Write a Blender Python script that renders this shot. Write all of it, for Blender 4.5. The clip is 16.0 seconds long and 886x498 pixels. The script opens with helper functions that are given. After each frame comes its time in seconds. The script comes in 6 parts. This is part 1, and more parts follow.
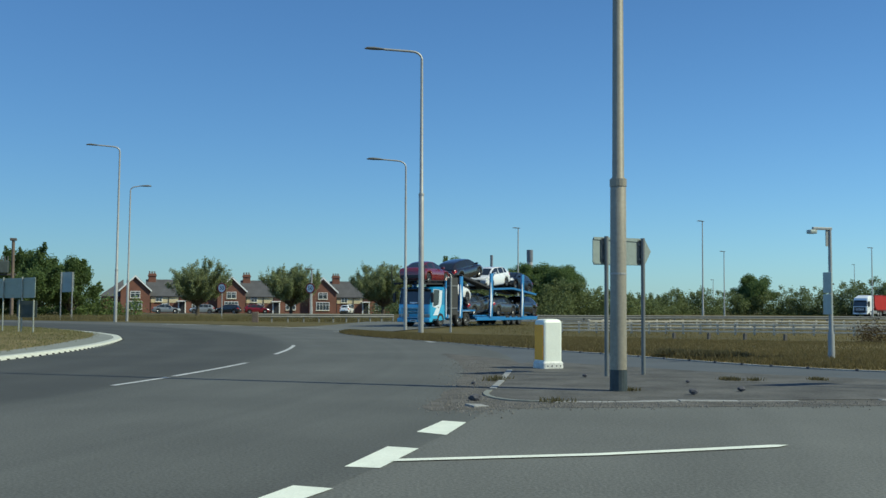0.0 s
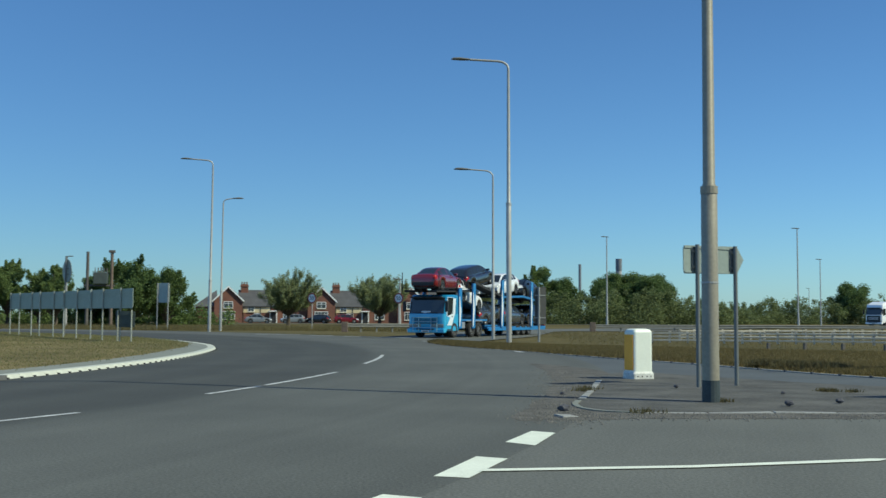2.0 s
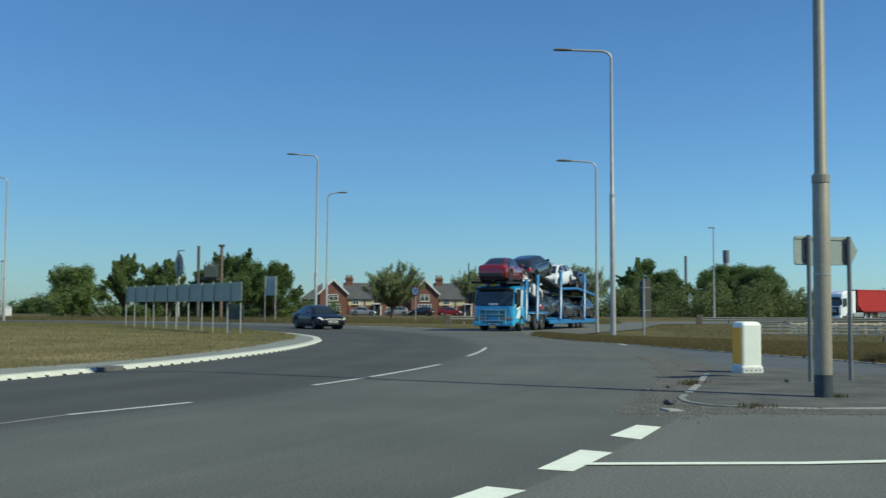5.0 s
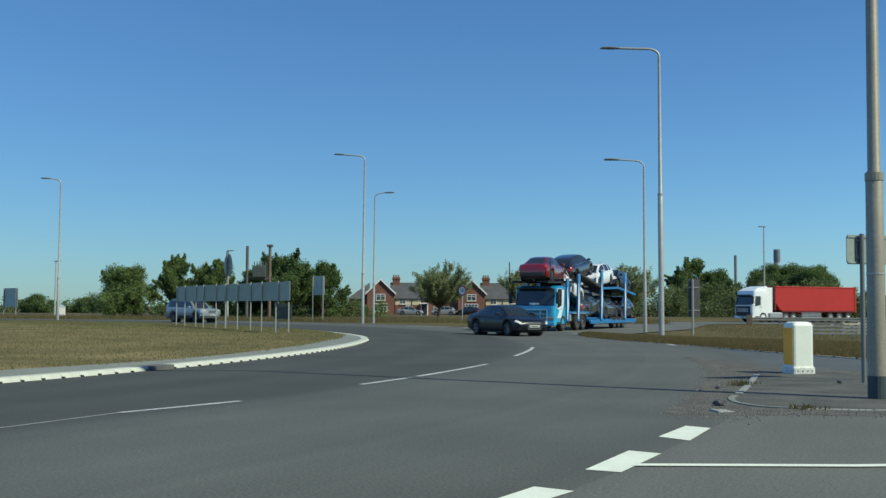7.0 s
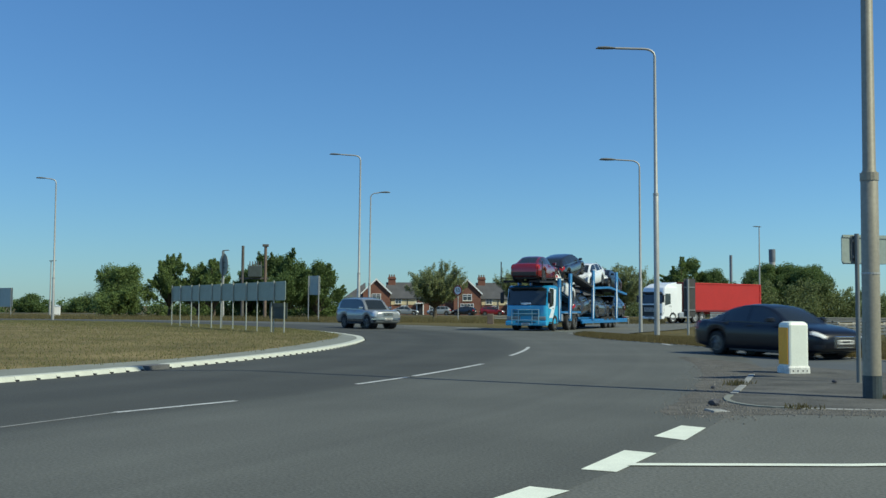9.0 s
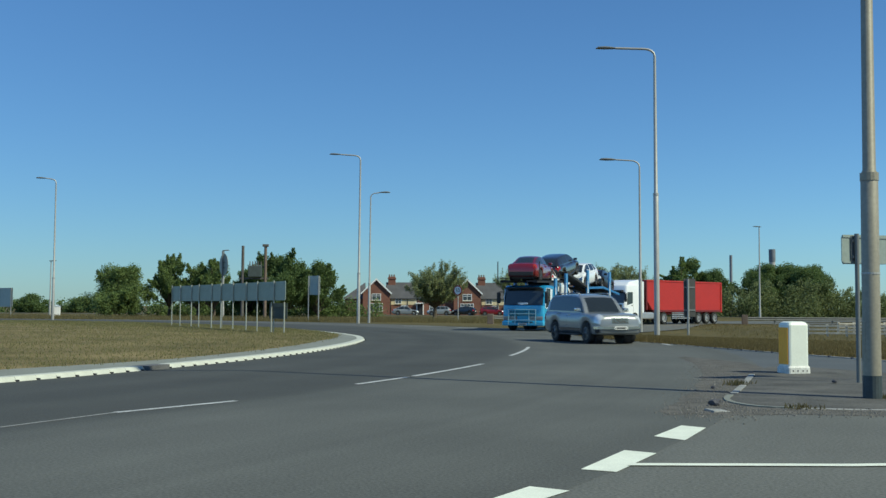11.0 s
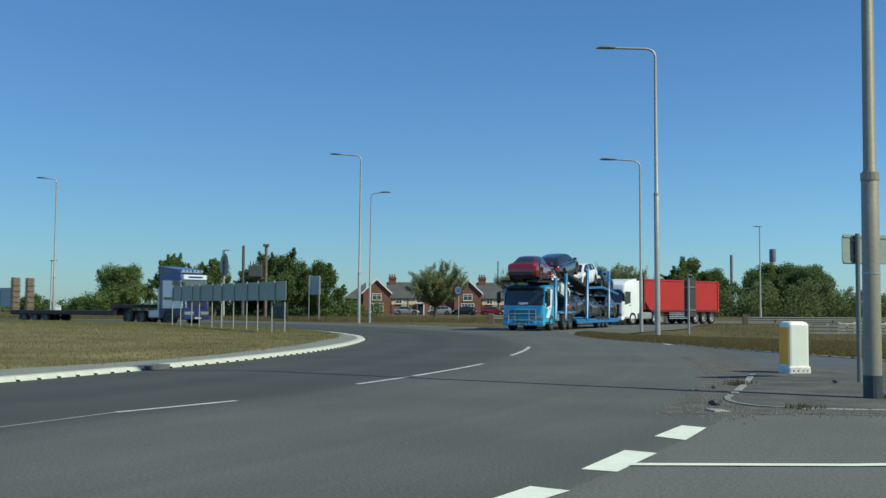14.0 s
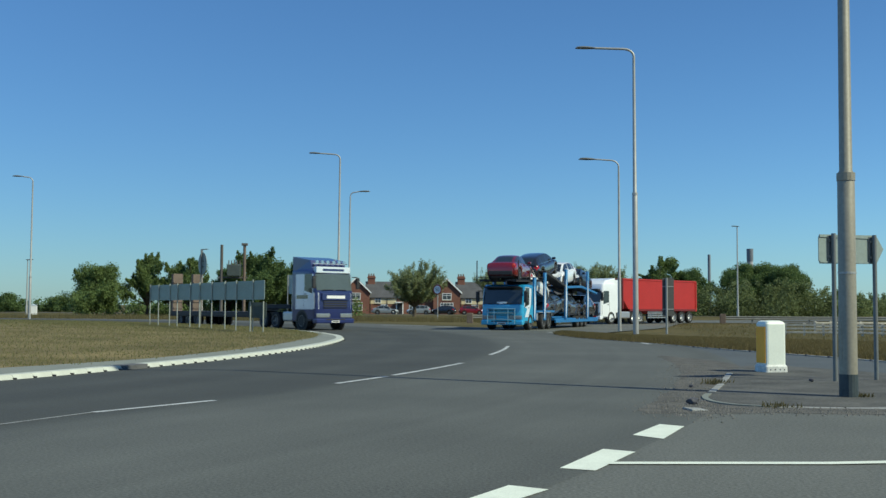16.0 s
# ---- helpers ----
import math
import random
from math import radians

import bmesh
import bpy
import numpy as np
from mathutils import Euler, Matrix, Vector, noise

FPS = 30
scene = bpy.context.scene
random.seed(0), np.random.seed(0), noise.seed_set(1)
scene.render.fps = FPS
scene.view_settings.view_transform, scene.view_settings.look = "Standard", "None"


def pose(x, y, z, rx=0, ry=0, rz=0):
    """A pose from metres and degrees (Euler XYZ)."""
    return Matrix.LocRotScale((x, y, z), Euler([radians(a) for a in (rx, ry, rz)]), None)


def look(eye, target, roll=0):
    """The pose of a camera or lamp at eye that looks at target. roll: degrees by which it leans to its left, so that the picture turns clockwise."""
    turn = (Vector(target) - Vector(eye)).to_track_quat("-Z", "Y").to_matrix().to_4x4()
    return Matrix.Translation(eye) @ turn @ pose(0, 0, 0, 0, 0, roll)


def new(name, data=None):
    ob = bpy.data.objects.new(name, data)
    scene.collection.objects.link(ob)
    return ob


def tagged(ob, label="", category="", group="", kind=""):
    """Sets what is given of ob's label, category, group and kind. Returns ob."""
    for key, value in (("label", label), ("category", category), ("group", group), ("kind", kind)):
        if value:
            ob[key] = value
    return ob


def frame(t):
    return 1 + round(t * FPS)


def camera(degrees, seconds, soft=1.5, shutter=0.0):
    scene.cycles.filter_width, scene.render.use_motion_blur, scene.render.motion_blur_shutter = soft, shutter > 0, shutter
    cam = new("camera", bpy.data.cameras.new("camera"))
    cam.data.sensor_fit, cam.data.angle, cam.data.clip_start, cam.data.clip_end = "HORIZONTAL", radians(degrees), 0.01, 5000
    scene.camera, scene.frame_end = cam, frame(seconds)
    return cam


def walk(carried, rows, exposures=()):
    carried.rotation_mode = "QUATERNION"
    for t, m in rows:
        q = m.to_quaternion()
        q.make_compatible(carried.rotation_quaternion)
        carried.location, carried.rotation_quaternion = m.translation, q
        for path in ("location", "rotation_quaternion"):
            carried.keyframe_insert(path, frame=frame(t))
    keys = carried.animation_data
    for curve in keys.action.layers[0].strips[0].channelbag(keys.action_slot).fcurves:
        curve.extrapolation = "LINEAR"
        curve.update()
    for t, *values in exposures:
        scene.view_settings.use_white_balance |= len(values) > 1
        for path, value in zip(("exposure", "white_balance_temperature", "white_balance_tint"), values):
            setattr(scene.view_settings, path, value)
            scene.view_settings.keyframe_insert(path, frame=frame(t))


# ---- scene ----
# Pan of a camera on a tripod at the roadside.
PAN = ((0.0, -2.02, 3.101, 0.33), (0.5, -1.303, 3.378, 0.29), (1.0, -0.462, 3.497, 0.29), (1.5, 0.918, 3.547, 0.26),
       (2.0, 2.735, 3.602, 0.26), (2.5, 3.828, 3.535, 0.3), (3.0, 4.64, 3.358, 0.28), (3.5, 5.272, 3.227, 0.29),
       (4.0, 5.911, 3.209, 0.29), (4.5, 6.686, 3.2, 0.29), (5.0, 8.297, 3.177, 0.25), (5.2, 9.344, 3.155, 0.25),
       (5.8, 10.75, 3.15, 0.28), (6.5, 10.85, 3.148, 0.3), (7.3, 10.783, 3.146, 0.3), (7.5, 10.705, 3.14, 0.3), (8.0, 10.641, 3.136, 0.3),
       (8.5, 10.6, 3.137, 0.3), (9.0, 10.6, 3.137, 0.3), (11.5, 10.6, 3.137, 0.3), (12.5, 10.6, 3.137, 0.3),
       (13.0, 10.622, 3.132, 0.31), (13.5, 10.634, 3.135, 0.31), (14.0, 10.627, 3.129, 0.3), (14.5, 10.6, 3.133, 0.3),
       (15.0, 9.804, 3.143, 0.32), (15.5, 9.459, 3.129, 0.3), (16.0, 9.495, 3.098, 0.3))
cam = camera(45.5, 16.0, soft=1.45, shutter=0.5)
walk(cam, [(t, pose(0, 0, 1.35, 90 + p, 0, y) @ pose(0, 0, 0, 0, 0, r)) for t, y, p, r in PAN])

# ---- light ----
SUN_AZ, SUN_EL = radians(110), radians(44)
world = bpy.data.worlds.new("sky")
scene.world = world
world.use_nodes = True
sky = world.node_tree.nodes.new("ShaderNodeTexSky")
sky.sky_type, sky.sun_disc = "NISHITA", False
sky.sun_elevation, sky.sun_rotation = SUN_EL, 2 * math.pi - SUN_AZ
sky.air_density, sky.dust_density, sky.ozone_density, sky.altitude = 1.0, 0.2, 3.0, 0
clear = world.node_tree.nodes.new("ShaderNodeMix")
clear.data_type, clear.blend_type = "RGBA", "MULTIPLY"
clear.inputs[0].default_value, clear.inputs[7].default_value = 1.0, (0.605, 1.0, 1.32, 1)
world.node_tree.links.new(sky.outputs[0], clear.inputs[6])
world.node_tree.links.new(clear.outputs[2], world.node_tree.nodes["Background"].inputs[0])
world.node_tree.nodes["Background"].inputs[1].default_value = 0.085
sun = new("sun", bpy.data.lights.new("sun", "SUN"))
sun.data.energy, sun.data.angle, sun.data.color = 4.6, radians(0.53), (0.98, 1.0, 0.78)
_to_sun = Vector((math.sin(SUN_AZ) * math.cos(SUN_EL), math.cos(SUN_AZ) * math.cos(SUN_EL), math.sin(SUN_EL)))
sun.matrix_world = look(_to_sun * 50, (0, 0, 0))
scene.view_settings.exposure = 0.0


# ---- materials ----
def mat(name, base, rough=0.6, metal=0.0, var=0.25, scale=4.0, bump=0.0, spec=0.5, fine=None, tint=None, coat=0.0, broad=1.0):
    """Principled surface with variation at two scales; tint: a second colour for the large patches."""
    m = bpy.data.materials.new(name)
    m.use_nodes = True
    nt, nodes = m.node_tree, m.node_tree.nodes
    b = nodes["Principled BSDF"]
    b.inputs["Roughness"].default_value, b.inputs["Metallic"].default_value = rough, metal
    b.inputs["Specular IOR Level"].default_value = spec
    b.inputs["Coat Weight"].default_value = coat
    tc = nodes.new("ShaderNodeTexCoord")
    big, small = nodes.new("ShaderNodeTexNoise"), nodes.new("ShaderNodeTexNoise")
    for n, s in ((big, scale), (small, fine or scale * 9)):
        n.inputs["Scale"].default_value, n.inputs["Detail"].default_value = s, 5
        nt.links.new(tc.outputs["Object"], n.inputs["Vector"])
    add = nodes.new("ShaderNodeMath")
    add.operation = "ADD"
    wide = nodes.new("ShaderNodeMath")
    wide.operation = "MULTIPLY_ADD"
    wide.inputs[1].default_value, wide.inputs[2].default_value = broad, 0.5 * (1 - broad)
    nt.links.new(big.outputs[0], wide.inputs[0])
    nt.links.new(wide.outputs[0], add.inputs[0])
    nt.links.new(small.outputs[0], add.inputs[1])
    ramp = nodes.new("ShaderNodeMapRange")
    ramp.inputs["From Min"].default_value, ramp.inputs["From Max"].default_value = 0.7, 1.3
    nt.links.new(add.outputs[0], ramp.inputs[0])
    mix = nodes.new("ShaderNodeMix")
    mix.data_type = "RGBA"
    lo = [c * (1 - var) for c in base]
    hi = tint or [min(1, c * (1 + var)) for c in base]
    mix.inputs[6].default_value, mix.inputs[7].default_value = (*lo, 1), (*hi, 1)
    nt.links.new(ramp.outputs[0], mix.inputs[0])
    nt.links.new(mix.outputs[2], b.inputs["Base Color"])
    if bump:
        bp = nodes.new("ShaderNodeBump")
        bp.inputs["Strength"].default_value, bp.inputs["Distance"].default_value = bump, 0.02
        nt.links.new(small.outputs[0], bp.inputs["Height"])
        nt.links.new(bp.outputs[0], b.inputs["Normal"])
    return m


def leaf_mat(name, a, b_):
    """Foliage: the colour differs from clump to clump."""
    m = bpy.data.materials.new(name)
    m.use_nodes = True
    nt, nodes = m.node_tree, m.node_tree.nodes
    p = nodes["Principled BSDF"]
    p.inputs["Roughness"].default_value, p.inputs["Specular IOR Level"].default_value = 0.65, 0.25
    geo, mix = nodes.new("ShaderNodeNewGeometry"), nodes.new("ShaderNodeMix")
    mix.data_type = "RGBA"
    mix.inputs[6].default_value, mix.inputs[7].default_value = (*a, 1), (*b_, 1)
    nt.links.new(geo.outputs["Random Per Island"], mix.inputs[0])
    nt.links.new(mix.outputs[2], p.inputs["Base Color"])
    tr = nodes.new("ShaderNodeBsdfTranslucent")
    nt.links.new(mix.outputs[2], tr.inputs[0])
    ms = nodes.new("ShaderNodeMixShader")
    ms.inputs[0].default_value = 0.5
    nt.links.new(p.outputs[0], ms.inputs[1])
    nt.links.new(tr.outputs[0], ms.inputs[2])
    nt.links.new(ms.outputs[0], nodes["Material Output"].inputs[0])
    return m


def glow_mat(name, color, strength):
    m = mat(name, color, 0.3)
    b = m.node_tree.nodes["Principled BSDF"]
    b.inputs["Emission Color"].default_value, b.inputs["Emission Strength"].default_value = (*color, 1), strength
    return m


ASPHALT = mat("asphalt", (0.116, 0.12, 0.108), 0.85, var=0.45, scale=0.3, fine=34, broad=0.45, bump=0.25, spec=0.3)
ASPHALT_RING = mat("asphalt_ring", (0.092, 0.096, 0.087), 0.85, var=0.45, scale=0.3, fine=34, broad=0.45, bump=0.25, spec=0.3)
ASPHALT_NEW = mat("asphalt_new", (0.085, 0.095, 0.1), 0.85, var=0.2, scale=0.4, fine=60, bump=0.2, spec=0.3)


def tyre_bands(m, amount, inner=1.0):
    """Wear in broken bands round the roundabout's centre; the inner lane has a darker surface."""
    nt, nodes = m.node_tree, m.node_tree.nodes
    geo, off, ln = nodes.new("ShaderNodeNewGeometry"), nodes.new("ShaderNodeVectorMath"), nodes.new("ShaderNodeVectorMath")
    off.operation, ln.operation = "SUBTRACT", "LENGTH"
    off.inputs[1].default_value = (-65, 29, 0)
    nt.links.new(geo.outputs["Position"], off.inputs[0])
    nt.links.new(off.outputs[0], ln.inputs[0])
    band = nodes.new("ShaderNodeTexNoise")
    band.noise_dimensions = "1D"
    band.inputs["Scale"].default_value, band.inputs["Detail"].default_value = 0.9, 4
    nt.links.new(ln.outputs["Value"], band.inputs["W"])
    rng = nodes.new("ShaderNodeMapRange")
    rng.inputs["From Min"].default_value, rng.inputs["From Max"].default_value = 0.3, 0.7
    rng.inputs["To Min"].default_value, rng.inputs["To Max"].default_value = 1 - amount, 1 + amount
    nt.links.new(band.outputs[0], rng.inputs[0])
    lane = nodes.new("ShaderNodeMapRange")
    lane.interpolation_type = "SMOOTHSTEP"
    lane.inputs["From Min"].default_value, lane.inputs["From Max"].default_value = 60.9, 61.7
    lane.inputs["To Min"].default_value = inner
    nt.links.new(ln.outputs["Value"], lane.inputs[0])
    both = nodes.new("ShaderNodeMath")
    both.operation = "MULTIPLY"
    nt.links.new(lane.outputs[0], both.inputs[0])
    nt.links.new(rng.outputs[0], both.inputs[1])
    b = nodes["Principled BSDF"]
    src = b.inputs["Base Color"].links[0].from_socket
    mul = nodes.new("ShaderNodeVectorMath")
    mul.operation = "SCALE"
    nt.links.new(src, mul.inputs[0])
    nt.links.new(both.outputs[0], mul.inputs["Scale"])
    nt.links.new(mul.outputs[0], b.inputs["Base Color"])


tyre_bands(ASPHALT_RING, 0.1, 0.62)
tyre_bands(ASPHALT, 0.06)
ASPHALT_WALK = mat("asphalt_worn", (0.088, 0.086, 0.078), 0.9, var=0.5, scale=1.1, fine=30, bump=0.4, spec=0.3)
PAINT_W = mat("road_paint", (0.73, 0.76, 0.64), 0.6, var=0.12, scale=3, fine=60, bump=0.1)
PAINT_OLD = mat("road_paint_worn", (0.42, 0.43, 0.42), 0.7, var=0.4, scale=2, fine=30)
KERB = mat("concrete_kerb", (0.26, 0.262, 0.25), 0.85, var=0.35, scale=2.5, fine=40, bump=0.2)
KERB_W = mat("white_kerb", (0.48, 0.495, 0.43), 0.75, var=0.15, scale=2, fine=40, bump=0.1)
KERB_DARK = mat("dark_kerb", (0.11, 0.11, 0.11), 0.85, var=0.3, scale=3, fine=40, bump=0.2)
APRON = mat("apron_paving", (0.185, 0.196, 0.17), 0.85, var=0.15, scale=0.6, fine=20, bump=0.2)
GRASS = mat("dry_grass", (0.145, 0.13, 0.052), 0.95, var=0.5, scale=0.35, fine=11, bump=0.6, spec=0.1, tint=(0.25, 0.195, 0.098))
BLADES_I = leaf_mat("island_blades", (0.27, 0.235, 0.11), (0.16, 0.175, 0.065))
GRASS_FAR = mat("rough_grass", (0.085, 0.078, 0.03), 0.95, var=0.4, scale=0.06, fine=2, bump=0.4, spec=0.1, tint=(0.145, 0.117, 0.052))
BLADES = leaf_mat("grass_blades", (0.21, 0.16, 0.07), (0.12, 0.103, 0.04))
BLADES_G = leaf_mat("green_blades", (0.14, 0.125, 0.05), (0.22, 0.175, 0.08))
WEEDS = leaf_mat("dull_weeds", (0.16, 0.13, 0.062), (0.075, 0.072, 0.034))
MOUND = leaf_mat("brown_scrub", (0.15, 0.1, 0.052), (0.075, 0.06, 0.032))
TANK = mat("transformer_green", (0.06, 0.075, 0.07), 0.6, var=0.2, scale=2)
GRAVEL = mat("gravel", (0.102, 0.097, 0.087), 0.95, var=0.45, scale=2.2, fine=40, bump=0.3, spec=0.2)
STONE = mat("loose_stone", (0.13, 0.125, 0.115), 0.9, var=0.5, scale=9, fine=40, bump=0.3)
GALV = mat("galvanised_steel", (0.37, 0.37, 0.35), 0.5, 0.3, var=0.15, scale=2, fine=25)
COLUMN = mat("painted_column", (0.265, 0.242, 0.188), 0.5, 0.1, var=0.15, scale=1.2, fine=20, bump=0.05)
COLUMN_BASE = mat("column_base", (0.035, 0.05, 0.055), 0.6, var=0.3, scale=4)
SIGN_BACK = mat("sign_back", (0.36, 0.42, 0.39), 0.6, 0.1, var=0.1, scale=1.5)
# SIGN_BACK darkened: shade on the flag panels is put into the colour
SIGN_SHADE = mat("sign_back_shade_green", (0.25, 0.3, 0.275), 0.6, 0.1, var=0.12, scale=1.5)
POST_MID = mat("post_mid_grey", (0.16, 0.17, 0.165), 0.55, 0.2, var=0.15, scale=3)
SIGN_STEEL = mat("sign_post_steel", (0.36, 0.38, 0.33), 0.5, 0.2, var=0.15, scale=2, fine=25)
SIGN_DARK = mat("sign_back_black", (0.075, 0.095, 0.09), 0.85, 0.0, var=0.15, scale=3, spec=0.2)
SIGN_BACK_D = mat("sign_back_dark", (0.26, 0.32, 0.27), 0.6, 0.1, var=0.15, scale=1.5)
POST_GREY = mat("post_grey", (0.3, 0.31, 0.3), 0.55, 0.3, var=0.12, scale=3)
POST_DARK = mat("post_dark", (0.09, 0.09, 0.085), 0.6, 0.2, var=0.15, scale=3)
BOLLARD_W = mat("bollard_white", (0.72, 0.76, 0.68), 0.45, var=0.06, scale=3, fine=25)
BOLLARD_Y = mat("bollard_yellow", (1.0, 0.4, 0.03), 0.5, var=0.12, scale=3, fine=25)
BOLLARD_B = mat("bollard_base", (0.55, 0.56, 0.53), 0.6, var=0.25, scale=6, fine=30)
BARRIER = mat("weathered_barrier", (0.2, 0.2, 0.18), 0.65, 0.1, var=0.2, scale=2, fine=20)
TIMBER = mat("weathered_timber", (0.47, 0.43, 0.35), 0.85, var=0.25, scale=3, fine=30, bump=0.2)
POLE_WOOD = mat("creosoted_pole", (0.1, 0.092, 0.085), 0.85, var=0.3, scale=3)
RUST = mat("rusty_brown", (0.15, 0.112, 0.088), 0.85, var=0.3, scale=2, fine=15)
BRICK = mat("red_brick", (0.19, 0.083, 0.057), 0.9, var=0.22, scale=0.8, fine=9)
ROOF = mat("slate_roof", (0.075, 0.075, 0.08), 0.8, var=0.25, scale=0.8, fine=7)
CREAM = mat("cream_render", (0.62, 0.52, 0.33), 0.85, var=0.08, scale=1)
WHITE = mat("white_paint", (0.78, 0.78, 0.76), 0.5, var=0.05, scale=2)
GLASS_D = mat("dark_glass", (0.02, 0.026, 0.03), 0.06, var=0.1, scale=1, spec=0.7)
# glass base lightened to imitate a lit cab interior and reflections
GLASS_CAB_LIT = mat("cab_glass_lit", (0.085, 0.11, 0.11), 0.08, var=0.12, scale=1.3, spec=0.7)
GLASS_W = mat("window_glass", (0.06, 0.075, 0.085), 0.08, var=0.2, scale=1, spec=0.7)
RUBBER = mat("rubber", (0.018, 0.018, 0.018), 0.85, var=0.2, scale=8)
RIM = mat("alloy", (0.2, 0.205, 0.215), 0.35, 0.8, var=0.1, scale=6)
RIM_D = mat("steel_wheel", (0.2, 0.2, 0.2), 0.5, 0.6, var=0.2, scale=6)
TRIM = mat("black_trim", (0.022, 0.022, 0.024), 0.6, var=0.2, scale=6)
CHROME = mat("chrome", (0.65, 0.66, 0.67), 0.15, 0.95, var=0.05, scale=4)
LAMP_CLEAR = mat("headlamp", (0.6, 0.63, 0.65), 0.1, 0.3, var=0.1, scale=20)
LAMP_TRUCK = mat("lorry_headlamp", (0.26, 0.29, 0.31), 0.12, 0.3, var=0.2, scale=14)
LAMP_ON = glow_mat("lit_headlamp", (0.7, 0.7, 0.66), 0.12)
LAMP_RED = mat("tail_lamp", (0.35, 0.015, 0.012), 0.2, var=0.1, scale=10)
PLATE = mat("number_plate", (0.7, 0.7, 0.66), 0.4, var=0.05, scale=10)
P_BLUE = mat("truck_blue", (0.012, 0.22, 0.43), 0.25, 0.1, var=0.08, scale=1, coat=0.6)
P_POST = mat("deck_post_blue", (0.012, 0.19, 0.47), 0.3, 0.1, var=0.1, scale=1, coat=0.5)
P_BLUE_L = mat("truck_light_blue", (0.035, 0.38, 0.64), 0.25, 0.1, var=0.08, scale=1, coat=0.6)
P_FRAME = mat("deck_blue", (0.02, 0.16, 0.38), 0.45, 0.1, var=0.2, scale=1.5)
P_BAR = mat("bar_pale_blue", (0.22, 0.42, 0.52), 0.35, 0.2, var=0.1, scale=3)
P_STRIPE = mat("pale_stripe", (0.62, 0.7, 0.76), 0.35, var=0.06, scale=2)
P_RED = mat("car_red", (0.19, 0.01, 0.016), 0.2, 0.2, var=0.08, scale=2, coat=1.0)
P_GREY = mat("car_graphite", (0.018, 0.017, 0.02), 0.2, 0.1, var=0.08, scale=2, coat=1.0)
P_WHITE = mat("car_white", (0.75, 0.77, 0.78), 0.25, var=0.04, scale=2, coat=0.8)
P_SILVER = mat("car_silver", (0.25, 0.27, 0.28), 0.3, 0.35, var=0.06, scale=2, coat=0.8)
P_LEAD = mat("car_dark_silver", (0.075, 0.08, 0.085), 0.25, 0.4, var=0.06, scale=2, coat=0.9)
P_NAVY = mat("car_navy", (0.006, 0.008, 0.014), 0.3, 0.0, var=0.08, scale=2, spec=0.35, coat=0.15)
P_BLACK = mat("car_black", (0.014, 0.016, 0.02), 0.15, 0.3, var=0.08, scale=2, coat=1.0)
P_TRED = mat("trailer_red", (0.4, 0.022, 0.016), 0.5, var=0.1, scale=0.7)
P_DRED = mat("trailer_dark_red", (0.16, 0.015, 0.014), 0.5, var=0.15, scale=1)
P_TRUCKW = mat("truck_white", (0.76, 0.78, 0.79), 0.3, var=0.05, scale=1, coat=0.5)
P_TBLUE = mat("lorry_dark_blue", (0.02, 0.032, 0.125), 0.3, 0.1, var=0.1, scale=1, coat=0.6)
CHASSIS = mat("chassis", (0.035, 0.035, 0.037), 0.7, 0.2, var=0.3, scale=3)
ALU = mat("aluminium", (0.5, 0.5, 0.5), 0.4, 0.7, var=0.1, scale=3)
BARK = mat("bark", (0.1, 0.078, 0.055), 0.9, var=0.35, scale=2, fine=14, bump=0.4)
LEAF_D = leaf_mat("leaf_dark", (0.08, 0.135, 0.05), (0.165, 0.235, 0.08))
LEAF_M = leaf_mat("leaf_mid", (0.115, 0.175, 0.06), (0.215, 0.29, 0.1))
LEAF_O = leaf_mat("leaf_olive", (0.19, 0.23, 0.11), (0.32, 0.36, 0.18))
LEAF_H = leaf_mat("leaf_hedge", (0.12, 0.16, 0.066), (0.225, 0.265, 0.115))
CONCRETE = mat("stack_concrete", (0.35, 0.35, 0.36), 0.9, var=0.15, scale=0.3)
# lightened blue-grey: distance haze is put into the stack colour
STACK_HAZE = mat("stack_haze_blue", (0.16, 0.18, 0.21), 0.8, var=0.2, scale=0.3)
STACK_D = mat("stack_dark", (0.07, 0.07, 0.08), 0.8, var=0.2, scale=0.3)


# ---- building helpers ----
def part(name, bm, material, parent=None, label="", smooth=False):
    me = bpy.data.meshes.new(name)
    bm.normal_update()
    bm.to_mesh(me)
    bm.free()
    me.materials.append(material)
    if smooth:
        for p in me.polygons:
            p.use_smooth = True
        me.set_sharp_from_angle(angle=radians(38))
    ob = new(name, me)
    ob.parent = parent
    if label:
        ob["label"] = label
    return ob


def share(src, name, m, parent):
    """Another object on the same mesh."""
    ob = new(name, src.data)
    ob.parent = parent
    ob.matrix_basis = m
    return ob


def thing(name, label, category, group="", kind=""):
    return tagged(new(name), label, category, group, kind)


def box(bm, x0, x1, y0, y1, z0, z1, bevel=0.0, m=None):
    r = bmesh.ops.create_cube(bm, size=1)
    vs = r["verts"]
    for v in vs:
        v.co = Vector(((x0 + x1) / 2 + v.co.x * (x1 - x0), (y0 + y1) / 2 + v.co.y * (y1 - y0), (z0 + z1) / 2 + v.co.z * (z1 - z0)))
    if bevel:
        es = list({e for v in vs for e in v.link_edges})
        r = bmesh.ops.bevel(bm, geom=es, offset=bevel, segments=2, affect="EDGES", profile=0.6)
        vs = list({v for f in r["faces"] for v in f.verts} | {v for v in vs if v.is_valid})
    if m:
        for v in vs:
            v.co = m @ v.co
    return bm


def boxm(x0, x1, y0, y1, z0, z1, bevel=0.0, m=None):
    return box(bmesh.new(), x0, x1, y0, y1, z0, z1, bevel, m)


